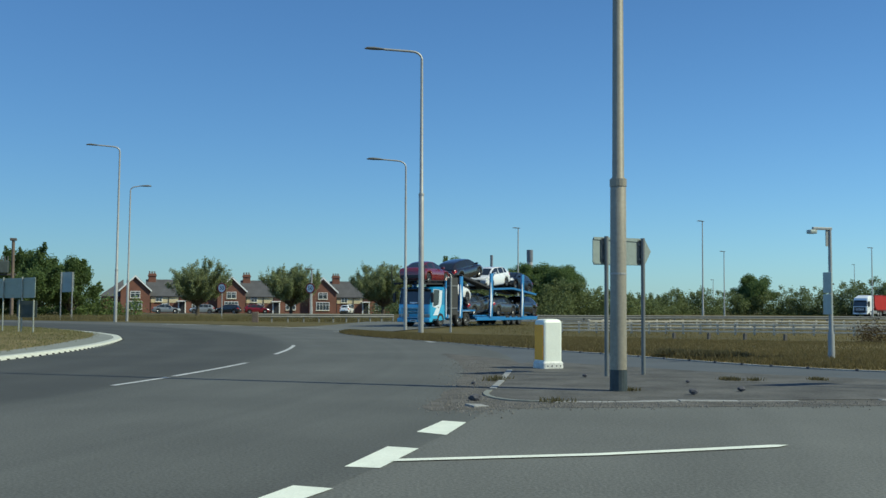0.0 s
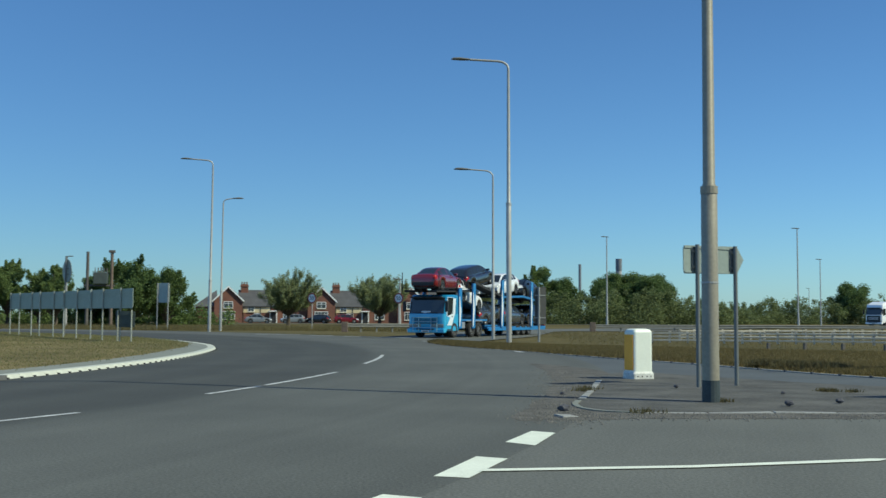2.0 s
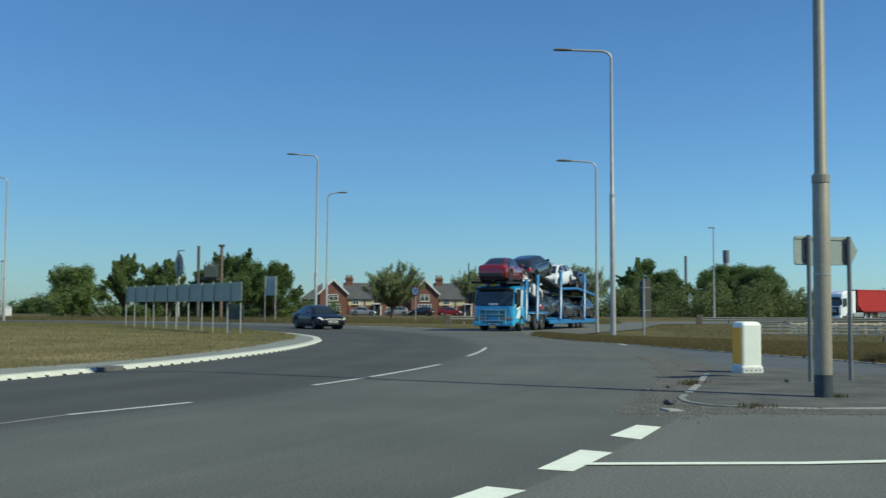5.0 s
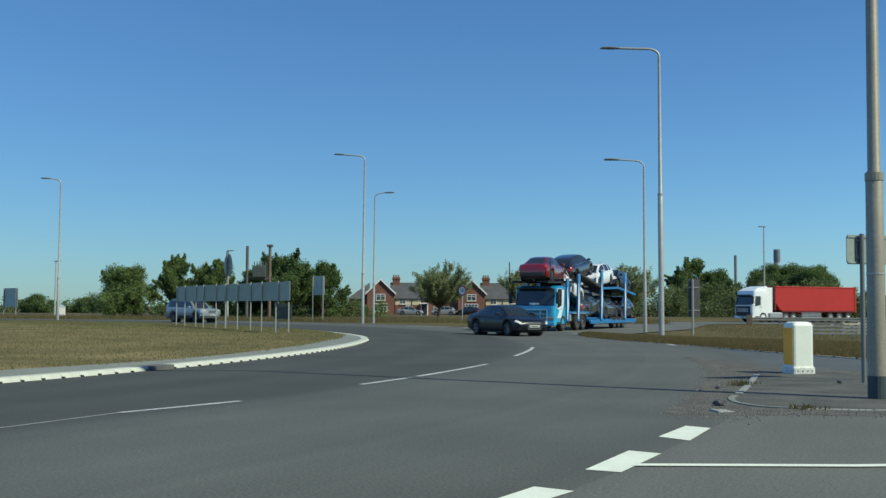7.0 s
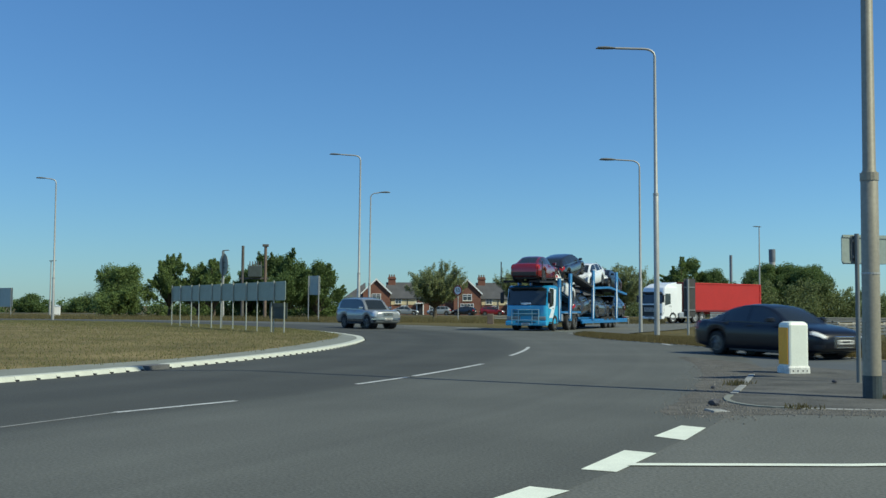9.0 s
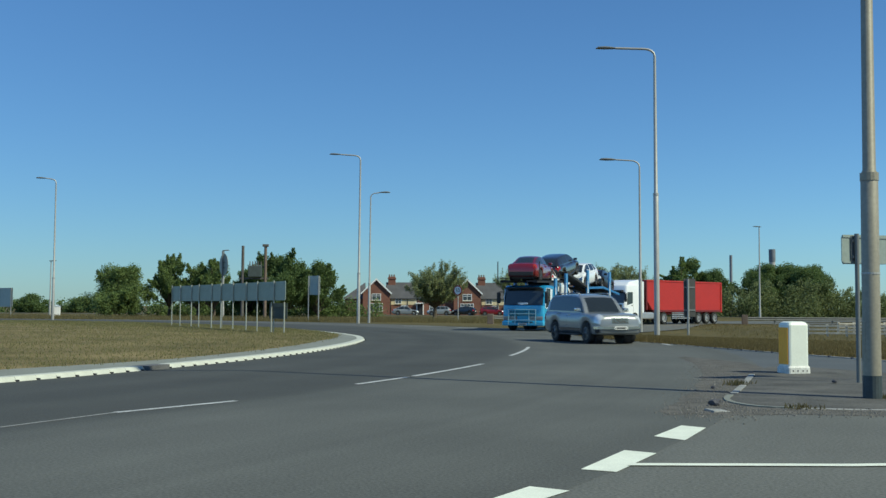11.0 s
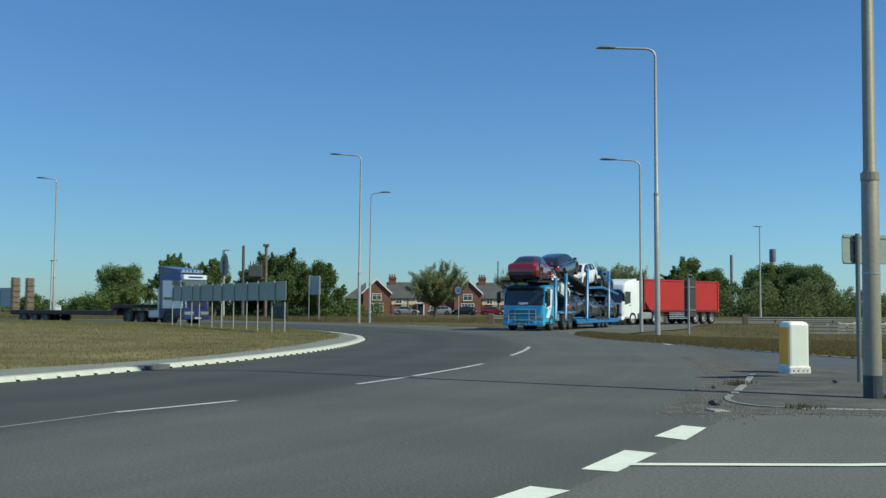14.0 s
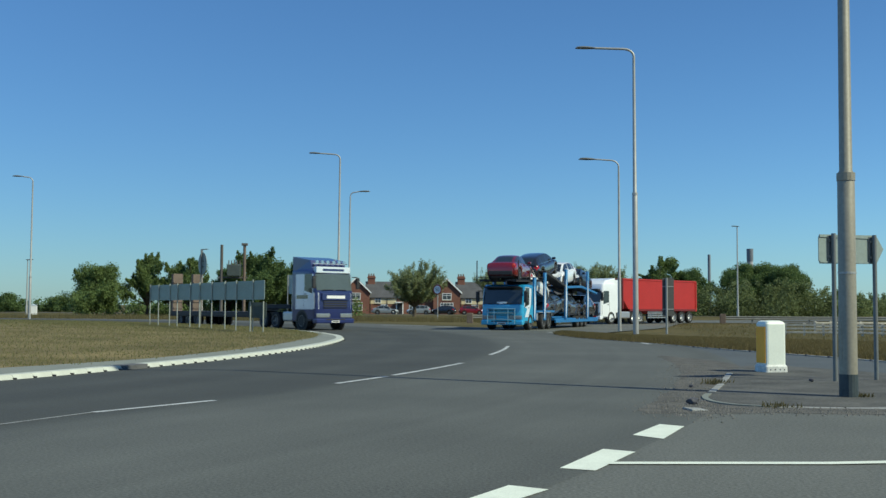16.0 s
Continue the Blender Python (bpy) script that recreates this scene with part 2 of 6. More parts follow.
def tube(bm, pts, radii, seg=10, cap=True):
    """A round bar through the points, with a radius at each."""
    pts = [Vector(p) for p in pts]
    if not hasattr(radii, "__len__"):
        radii = [radii] * len(pts)
    rings = []
    for i, p in enumerate(pts):
        d = (pts[min(i + 1, len(pts) - 1)] - pts[max(i - 1, 0)]).normalized()
        q = d.to_track_quat("Z", "Y")
        rings.append([bm.verts.new(p + q @ Vector((math.cos(a) * radii[i], math.sin(a) * radii[i], 0)))
                      for a in (2 * math.pi * k / seg for k in range(seg))])
    bridge(bm, rings, True, cap)
    return bm


def bridge(bm, rings, closed=True, cap=True):
    n = len(rings[0])
    for a, b in zip(rings, rings[1:]):
        for k in range(n if closed else n - 1):
            bm.faces.new((a[k], a[(k + 1) % n], b[(k + 1) % n], b[k]))
    if cap and closed:
        bm.faces.new(rings[0][::-1])
        bm.faces.new(rings[-1])


def loft(bm, sections, closed=True, cap=True):
    bridge(bm, [[bm.verts.new(p) for p in s] for s in sections], closed, cap)
    return bm


def prism(bm, outline, z0, z1):
    """A slab over a flat outline (anticlockwise from above)."""
    lo = [bm.verts.new((x, y, z0)) for x, y in outline]
    hi = [bm.verts.new((x, y, z1)) for x, y in outline]
    n = len(lo)
    bm.faces.new(hi)
    for k in range(n):
        bm.faces.new((lo[k], lo[(k + 1) % n], hi[(k + 1) % n], hi[k]))
    return bm


def smooth_line(pts, n=8):
    """A curve through the points."""
    P = [Vector(p) for p in pts]
    P = [2 * P[0] - P[1]] + P + [2 * P[-1] - P[-2]]
    out = []
    for a, b, c, d in zip(P, P[1:], P[2:], P[3:]):
        for k in range(n):
            u = k / n
            out.append(0.5 * (2 * b + (c - a) * u + (2 * a - 5 * b + 4 * c - d) * u * u + (3 * b - a - 3 * c + d) * u ** 3))
    return out + [P[-2]]


def ribbon(bm, line, w0, w1, z, z1=None):
    """A strip from w0 to w1 on the left of a flat line; z1: with a thickness."""
    rows = []
    for i, p in enumerate(line):
        d = (line[min(i + 1, len(line) - 1)] - line[max(i - 1, 0)]).normalized()
        nrm = Vector((-d.y, d.x))
        a, b = p + nrm * w0, p + nrm * w1
        if z1 is None:
            rows.append([bm.verts.new((a.x, a.y, z)), bm.verts.new((b.x, b.y, z))])
        else:
            rows.append([bm.verts.new((a.x, a.y, z)), bm.verts.new((a.x, a.y, z1)), bm.verts.new((b.x, b.y, z1)), bm.verts.new((b.x, b.y, z))])
    bridge(bm, rows, z1 is not None, z1 is not None)
    bmesh.ops.recalc_face_normals(bm, faces=bm.faces)
    return bm


CX, CY = -65.0, 29.0


def polar(r, a):
    return Vector((CX + r * math.cos(radians(a)), CY + r * math.sin(radians(a))))


def arc(r, a0, a1, n):
    return [polar(r, a0 + (a1 - a0) * k / n) for k in range(n + 1)]


def up_faces(bm):
    bm.normal_update()
    for f in bm.faces:
        if f.normal.z < 0:
            f.normal_flip()
    return bm


# ---- ground and roads ----
def ground():
    bm = bmesh.new()
    xs = [-2500, -900, -400, -200, -100, -50, 0, 50, 100, 200, 400, 900, 2500]
    vs = [[bm.verts.new((x, y, -0.06)) for x in xs] for y in xs]
    for i in range(len(xs) - 1):
        for j in range(len(xs) - 1):
            bm.faces.new((vs[i][j], vs[i][j + 1], vs[i + 1][j + 1], vs[i + 1][j]))
    tagged(part("ground", bm, GRASS_FAR), "flat rough grassland with dry patches to the horizon", "ground", kind="structure")


VERGE_EDGE = [(-2.9, 52.5), (-2.5, 50.0), (-1.6, 46.6), (-0.4, 43.6), (1.5, 39.7), (2.6, 37.2), (3.7, 34.8), (4.9, 32.4), (6.2, 29.8), (7.1, 27.5), (7.9, 25.7),
              (8.8, 24.2), (10.3, 22.6), (14, 20.8), (22, 18.8), (40, 14.5)]
ROAD_NE = [(-6.2, 46), (-5.6, 54), (-3.9, 62), (-1.4, 72), (0.0, 84), (1.6, 95), (4.9, 103), (9.5, 110), (26, 127), (39.6, 141.5), (60.5, 161), (78, 179), (140, 240), (300, 400)]


def roads():
    tagged(part("road_circle_inner", up_faces(ribbon(bmesh.new(), arc(61.4, -70, 200, 160), 0, 17.0, 0.0)), ASPHALT_RING),
           "dark worn asphalt lane curving round the roundabout island", "road", kind="structure")
    tagged(part("road_circle_outer", up_faces(ribbon(bmesh.new(), arc(61.4, -70, 200, 160), 0, -6.4, 0.0)), ASPHALT_RING),
           "grey worn asphalt outer lane of the roundabout", "road", kind="structure")
    tagged(part("road_entry", up_faces(prism(bmesh.new(), [(-32.5, -30), (60, -30), (60, 18.5), (1.0, 17.0), (-3.0, 16.0), (-3.2, 2), (-4.3, 0), (-6.4, -4), (-10.2, -10), (-18.8, -20)], -0.05, -0.0015)), ASPHALT),
           "grey asphalt entry road in front of the give way line", "road", kind="structure")
    line = smooth_line([Vector(p) for p in VERGE_EDGE], 6)
    tagged(part("road_exit", up_faces(ribbon(bmesh.new(), line[12:], -0.1, -7.5, -0.012)), ASPHALT_NEW),
           "darker asphalt exit road beside the grass verge", "road", kind="structure")
    tagged(part("road_north_east", up_faces(ribbon(bmesh.new(), smooth_line([Vector(p) for p in ROAD_NE], 6), -4.2, 4.2, -0.014)), ASPHALT),
           "grey asphalt approach road curving towards the roundabout", "road", kind="structure")
    far = [Vector((-6, 100)), Vector((30, 104)), Vector((70, 108)), Vector((140, 112)), Vector((400, 130))]
    tagged(part("road_far", up_faces(ribbon(bmesh.new(), far, -4, 4, -0.02)), ASPHALT), "distant grey main road", "road", kind="structure")
    tagged(part("road_houses", up_faces(ribbon(bmesh.new(), [Vector((-120, 158)), Vector((-40, 168)), Vector((20, 176))], -3, 3, -0.03)), ASPHALT),
           "service road in front of the brick houses", "road", kind="structure")


def painted(line, w0, w1, name, label, m=PAINT_W, z=0.005):
    tagged(part(name, up_faces(ribbon(bmesh.new(), line, w0, w1, z)), m), label, "road marking", kind="structure")


def flat(pts, name, label, m=PAINT_W, z=0.005, z0=None):
    bm = bmesh.new()
    if z0 is None:
        bm.faces.new([bm.verts.new((x, y, z)) for x, y in pts])
    else:
        prism(bm, pts, z0, z)
    return tagged(part(name, up_faces(bm), m), label, "road marking", kind="structure")


def markings():
    for pts in (((-1.24, 6.9), (-0.95, 6.9), (-0.52, 7.9), (-0.83, 8.03)), ((-0.2, 8.88), (0.14, 10.1), (-0.16, 10.24), (-0.5, 8.96)),
                ((0.44, 11.15), (0.72, 12.36), (0.45, 12.53), (0.13, 11.42))):
        flat(pts, "give_way_block", "thick white give way block on the asphalt")
    for k in range(1, 3):
        flat([(-1.24 - 0.5 * k + dx, 6.9 - 1.9 * k + dy) for dx, dy in ((0, 0), (0.3, 0), (0.7, 1.1), (0.4, 1.2))], "give_way_block", "thick white give way block on the asphalt")
    flat([(-0.12, 9.24), (1.8, 9.62), (3.62, 10.2), (3.78, 10.36), (3.6, 10.36), (1.8, 9.76), (-0.09, 9.38)], "lane_line", "long thin white lane line on the asphalt", z=0.009)
    # broken lane line round the circle
    for (x0, y0), (x1, y1) in (((-6.5, 12.4), (-5.66, 14.3)), ((-4.85, 17.85), (-4.4, 19.9)), ((-4.36, 20.2), (-3.7, 25.0)), ((-3.58, 29.4), (-3.75, 35.9))):
        a0 = math.degrees(math.atan2(y0 - CY, x0 - CX))
        a1 = math.degrees(math.atan2(y1 - CY, x1 - CX))
        r0, r1 = math.hypot(x0 - CX, y0 - CY), math.hypot(x1 - CX, y1 - CY)
        ln = [polar(r0 + (r1 - r0) * k / 10, a0 + (a1 - a0) * k / 10) for k in range(11)]
        painted(ln, -0.06, 0.06, "lane_dash", "worn white dash of the roundabout lane line", PAINT_OLD)
    painted([Vector((-7.6, 9.2)), Vector((-6.93, 10.62)), Vector((-6.5, 12.4))], -0.03, 0.03, "lane_dash", "faded white dash of the roundabout lane line", KERB)
    for k, (x, y, w) in enumerate(((-16.5, 72.5, 3.2), (-12.2, 69.5, 1.6), (-9.6, 66.8, 2.2), (-7.4, 64.3, 2.4))):
        flat([(x, y), (x + w, y - 0.5), (x + w + 0.1, y - 0.1), (x + 0.2, y + 0.45)], "give_way_mark", "faded white give way mark", PAINT_OLD)
    ln = arc(66.9, 9, 25, 12)
    for k in range(0, 12, 2):
        painted(ln[k:k + 2], -0.1, 0.1, "give_way_mark", "faded white give way mark at the far entry", PAINT_OLD)


def grass_blades(name, label, spots, count, h, m, seed, category="grass", spread=0.15):
    """Tufts: spots() gives a place on the ground."""
    rnd = random.Random(seed)
    verts, faces = [], []
    for _ in range(count):
        x, y, z = spots(rnd)
        for _b in range(3):
            a, hh = rnd.uniform(0, 6.28), h * rnd.uniform(0.5, 1.3)
            ox, oy = rnd.gauss(0, spread), rnd.gauss(0, spread)
            wx, wy = 0.5 * 0.024 * math.cos(a), 0.5 * 0.024 * math.sin(a)
            lx, ly = rnd.gauss(0, 0.3) * hh, rnd.gauss(0, 0.3) * hh
            n = len(verts)
            verts += [(x + ox - wx, y + oy - wy, z), (x + ox + wx, y + oy + wy, z), (x + ox + lx, y + oy + ly, z + hh)]
            faces.append((n, n + 1, n + 2))
    me = bpy.data.meshes.new(name)
    me.from_pydata(verts, [], faces)
    me.materials.append(m)
    tagged(new(name, me), label, category, kind="stuff")


def central_island():
    isl = thing("central_island", "raised roundabout island with dry grass and a pale kerb", "traffic island", kind="structure")
    rings = []

    def edge(a):
        a = (a + 180) % 360 - 180
        return float(np.interp(a, (-120, -40, 12, 16, 20, 30, 38, 46, 56, 66, 90), (46, 55.4, 55.4, 55.2, 54.7, 53.4, 52.0, 50.4, 48.4, 45.4, 44.5)))

    def lip(a):
        b = (a + 180) % 360 - 180
        return edge(a) - float(np.interp(b, (-30, -11.5, -9.5, -6.5, 1.5, 8.5, 15, 20, 30), (1.7, 1.35, 1.05, 0.75, 1.0, 1.2, 0.9, 0.55, 0.4)))
    for r, z in ((54.95, 0.10), (53.0, 0.11), (52.5, 0.15), (49, 0.2), (40, 0.26), (20, 0.4), (2, 0.44)):
        rings.append((r, z))
    bm = bmesh.new()
    vs = [[bm.verts.new((*polar(r * edge(1.5 * k) / 55.1 if r < 52.9 else lip(1.5 * k) + 0.05, 1.5 * k), z)) for k in range(240)] for r, z in rings[1:]]
    bridge(bm, vs, True, False)
    bm.faces.new(vs[-1])
    part("island_grass", up_faces(bm), GRASS, isl, "sunburnt dry grass")
    bm = bmesh.new()
    vs = [[bm.verts.new((*polar(edge(1.5 * k) if r > 54.9 else lip(1.5 * k), 1.5 * k), z)) for k in range(240)] for r, z in ((55.05, 0.068), (53.0, 0.115))]
    bridge(bm, vs, True, False)
    part("apron", up_faces(bm), APRON, isl, "pale paved overrun apron")
    # kerb stones, one by one along the visible stretch
    step = 0.5
    da = math.degrees(step / 55.3)
    stone = None
    for k in range(79):
        a = -20 + da * k
        c = polar(edge(a), a)
        m = pose(c.x, c.y, 0, 0, 0, a)
        if stone is None:
            bm = boxm(-0.2, 0.15, -0.247, 0.247, -0.04, 0.085)
            for v in bm.verts:
                if v.co.z > 0.08 and v.co.x > 0:
                    v.co.x -= 0.1
            stone = part("kerb_stone", bm, KERB_W, isl)
            stone.matrix_basis = m
        else:
            share(stone, "kerb_stone", m, isl)
    slot = None
    for k in range(79):
        a = -20 + da * (k + 0.5)
        c = polar(edge(a) + 0.14, a)
        if slot is None:
            slot = part("drain_slot", boxm(-0.05, 0.016, -0.025, 0.025, 0.0, 0.03), TRIM, isl)
            slot.matrix_basis = pose(c.x, c.y, 0, 0, 0, a)
        else:
            share(slot, "drain_slot", pose(c.x, c.y, 0, 0, 0, a), isl)
    far_edge = [polar(edge(a), a) for a in range(20, 130, 2)]
    part("kerb_run", ribbon(bmesh.new(), far_edge, -0.12, 0.2, -0.04, 0.085), KERB_W, isl, "pale kerb on the far side")
    bm = ribbon(bmesh.new(), arc(55.57, -8.75, -7.95, 8), -0.02, 0.38, -0.04, 0.092)
    part("dropped_kerb", bm, KERB_DARK, isl, "dark drainage kerb")

    def spot(rnd):
        a = rnd.uniform(-18, 62)
        r = lip(a) - abs(rnd.gauss(0, 7))
        p = polar(r, a)
        return p.x, p.y, float(np.interp(r, (20, 40, 49, 52.5, 54.6), (0.39, 0.255, 0.19, 0.14, 0.1)))
    grass_blades("island_grass_tufts", "short dry sunburnt grass tufts on the island", spot, 26000, 0.055, BLADES_I, 3)


def splitter():
    isl = thing("splitter_island", "worn asphalt traffic island with a chipped concrete kerb", "traffic island", kind="structure")
    out = [(2.1, 15.05), (7.0, 15.5), (20, 16.3), (21, 16.5), (14, 17.9), (9.0, 19.8), (6.4, 22.0), (4.7, 24.2), (3.7, 25.6), (2.9, 25.4), (2.4, 23.8), (2.1, 21.6), (1.45, 17.2), (1.28, 16.2), (1.45, 15.4), (1.7, 15.1)]
    part("paving", up_faces(prism(bmesh.new(), out, -0.05, 0.014)), ASPHALT_WALK, isl, "patched grey asphalt")
    rnd = random.Random(5)
    stone = None
    line = [(2.1, 15.0), (7.0, 15.45), (20, 16.2)]
    k = 0
    for (x0, y0), (x1, y1) in zip(line, line[1:]):
        L = math.hypot(x1 - x0, y1 - y0)
        for i in range(int(L / 0.92)):
            f = (i + 0.5) * 0.92 / L
            m = pose(x0 + (x1 - x0) * f, y0 + (y1 - y0) * f, rnd.uniform(-0.113, -0.091), rnd.uniform(-3, 3), rnd.uniform(-1, 1), math.degrees(math.atan2(y1 - y0, x1 - x0)) + rnd.uniform(-1, 1))
            if stone is None:
                stone = part("kerb_stone", boxm(-0.45, 0.45, -0.07, 0.07, -0.1, 0.11, 0.015), KERB, isl)
                stone.matrix_basis = m
            else:
                share(stone, "kerb_stone", m, isl)
    nose = smooth_line([Vector(p) for p in ((1.43, 17.25), (1.72, 18.96), (1.99, 20.78), (2.21, 22.3))], 8)
    for k in range(0, 24, 6):
        part("kerb_stone", ribbon(bmesh.new(), nose[k:k + 7], -0.055, 0.055, -0.1, 0.026), KERB, isl)
    nose = smooth_line([Vector(p) for p in ((1.36, 17.0), (1.25, 16.3), (1.31, 15.66), (1.59, 15.17), (2.1, 15.02))], 6)
    for k in range(0, 24, 6):
        part("kerb_stone", ribbon(bmesh.new(), nose[k:k + 7], -0.045, 0.045, -0.1, 0.02), APRON, isl, "worn grey kerb")
    # washed-out gravel round the nose
    outer = [(1.0, 29.9), (1.25, 27), (1.3, 24), (1.1, 20.2), (0.75, 17.3), (0.45, 15.4), (0.25, 13.9), (1.0, 13.85), (2.0, 14.15), (5.0, 14.4), (9.0, 14.75), (14.0, 15.2)]
    inner = [(1.2, 30.2), (2.5, 27.3), (2.7, 24), (1.9, 20.2), (1.55, 17.3), (1.4, 15.9), (1.5, 15.3), (1.7, 15.15), (2.4, 15.2), (5.3, 15.45), (9.0, 15.7), (14.0, 15.9)]
    bm, rows = bmesh.new(), []
    for a, b in zip(smooth_line([Vector(p) for p in outer], 5), smooth_line([Vector(p) for p in inner], 5)):
        rows.append([bm.verts.new((a.x + rnd.uniform(-0.05, 0.05), a.y + rnd.uniform(-0.1, 0.1), 0.003)), bm.verts.new((b.x, b.y, 0.003))])
    bridge(bm, rows, False, False)
    tagged(part("gravel_patch", up_faces(bm), GRAVEL), "washed-out gravel and grit along the island kerb", "gravel", kind="stuff")
    verts, faces = [], []
    for i in range(17000):
        u = rnd.random()
        if u < 0.55:
            f = rnd.random()
            x, y = 0.75 + 0.85 * f + rnd.gauss(0, 0.3), 14.1 + 12 * f * f + rnd.gauss(0, 0.55)
        else:
            x = 1 + 7.5 * rnd.random() ** 1.3
            y = 14.35 + 0.09 * x + rnd.gauss(0, 0.28)
        s = 0.003 + 0.017 * rnd.random() ** 6
        n = len(verts)
        verts += [(x + s * rnd.uniform(0.7, 1.2) * dx, y + s * rnd.uniform(0.7, 1.2) * dy, 0.0 + s * dz) for dx, dy, dz in ((1, 0, 0), (0, 1, 0), (-1, 0, 0), (0, -1, 0), (0.1, 0.1, 1.2))]
        faces += [(n, n + 1, n + 4), (n + 1, n + 2, n + 4), (n + 2, n + 3, n + 4), (n + 3, n, n + 4)]
    me = bpy.data.meshes.new("loose_grit")
    me.from_pydata(verts, [], faces)
    me.materials.append(STONE)
    tagged(new("loose_grit", me), "loose grey grit and small stones", "gravel", kind="stuff")
    for x, y, s in ((1.0, 15.2, 0.09), (4.44, 16.2, 0.07), (5.38, 16.8, 0.06), (3.41, 20.0, 0.05), (5.0, 18.6, 0.04), (1.2, 18.4, 0.05)):
        bm = bmesh.new()
        bmesh.ops.create_icosphere(bm, subdivisions=2, radius=s)
        for v in bm.verts:
            v.co *= rnd.uniform(0.75, 1.15)
            v.co.z = v.co.z * 0.7
        ob = tagged(part("stone", bm, STACK_D), "dark lump of broken asphalt lying on the island", "stone")
        ob.location = (x, y, (0.03 if x > 2 else 0.0) + s * 0.5)
    bm = boxm(-0.12, 0.12, -0.13, 0.13, -0.02, 0.018, 0.012)
    ob = tagged(part("kerb_fragment", bm, KERB), "pale broken piece of kerb in the gravel", "stone")
    ob.matrix_basis = pose(0.98, 14.35, 0.006, 2, 3, 25)

    def spot(rnd2):
        c = rnd2.choice([(1.72, 19.6, 0.1), (1.66, 19.2, 0.08), (3.62, 16.95, 0.05), (6.0, 19.5, 0.06), (6.02, 19.5, 0.05), (6.1, 19.5, 0.08), (6.45, 19.4, 0.04), (7.7, 19.6, 0.05), (2.1, 15.0, 0.1)])
        return c[0] + rnd2.gauss(0, c[2]), c[1] + rnd2.gauss(0, c[2]), 0.012
    grass_blades("island_weeds", "small dry weeds growing out of the kerb joints", spot, 260, 0.065, WEEDS, 8, "weed", 0.07)


def verge():
    vg = thing("grass_verge", "long grass verge with dry brown grass behind a low kerb", "verge", kind="structure")
    line = smooth_line([Vector(p) for p in VERGE_EDGE], 6)
    bm = bmesh.new()
    prof = ((0.0, 0.008), (0.35, 0.05), (1.4, 0.12), (4, 0.12), (9, 0.09), (16, 0.03), (26, -0.03))
    rows = []
    for i, p in enumerate(line):
        d = (line[min(i + 1, len(line) - 1)] - line[max(i - 1, 0)]).normalized()
        nrm = Vector((-d.y, d.x))
        k = i / (len(line) - 1)
        reach = min(1.0, 0.06 + 1.6 * k)
        rows.append([bm.verts.new((p.x + nrm.x * w * reach, p.y + nrm.y * w * reach, z + (0.04 if k == 0 else 0))) for w, z in prof])
    bridge(bm, rows, False, False)
    part("verge_grass", up_faces(bm), GRASS, vg, "dry brown grass")
    kl = ribbon(bmesh.new(), line, -0.14, 0.0, -0.05, 0.014)
    part("kerb_edge", kl, KERB, vg, "weathered low concrete edging")
    # small dark drainage blocks along the kerb
    stud, gone = None, 0.0
    for a, b in zip(line[4:-8], line[5:]):
        d = (b - a).normalized()
        gone += (b - a).length
        if gone < 0.85:
            continue
        gone = 0.0
        m = pose(a.x + d.y * 0.12, a.y - d.x * 0.12, 0.016, 0, 0, math.degrees(math.atan2(d.y, d.x)))
        if stud is None:
            stud = part("kerb_block", boxm(-0.035, 0.035, -0.025, 0.025, -0.04, 0.02), STACK_D, vg)
            stud.matrix_basis = m
        else:
            share(stud, "kerb_block", m, vg)

    def spot(rnd):
        k = rnd.random()
        i = k * (len(line) - 12)
        p = line[int(i)].lerp(line[int(i) + 1], i % 1)
        j = int(i)
        d = (line[j + 1] - line[j]).normalized()
        reach = min(1.0, 0.06 + 1.6 * j / (len(line) - 1))
        w = 0.3 + 24 * rnd.random() ** 2
        z = np.interp(w, [q[0] for q in prof], [q[1] for q in prof])
        return p.x - d.y * w * reach, p.y + d.x * w * reach, float(z) - 0.03
    grass_blades("verge_grass_tufts", "long dry grass tufts on the verge", spot, 80000, 0.1, BLADES, 4)

    def spot2(rnd):
        x = rnd.uniform(4, 60)
        y = rnd.uniform(44, 96)
        return x, y, -0.08
    grass_blades("meadow_grass_tufts", "tall dry meadow grass in the field", spot2, 12000, 0.14, BLADES_G, 6)

    def spot3(rnd):
        c = rnd.choice([(7.75, 27.6), (8.05, 27.1), (8.35, 26.6), (7.2, 28.4)])
        return c[0] + rnd.gauss(0, 0.16), c[1] + rnd.gauss(0, 0.15), 0.1
    grass_blades("verge_scrub", "dark scrubby clump of weeds on the verge edge", spot3, 1300, 0.14, WEEDS, 7, "weed")

    def spot4(rnd):
        return rnd.uniform(-75, 2), rnd.uniform(91, 104), -0.06
    grass_blades("far_verge_tufts", "long green and dry grass beyond the roundabout", spot4, 14000, 0.45, BLADES_G, 9)


ground()
roads()
markings()
central_island()
splitter()
verge()


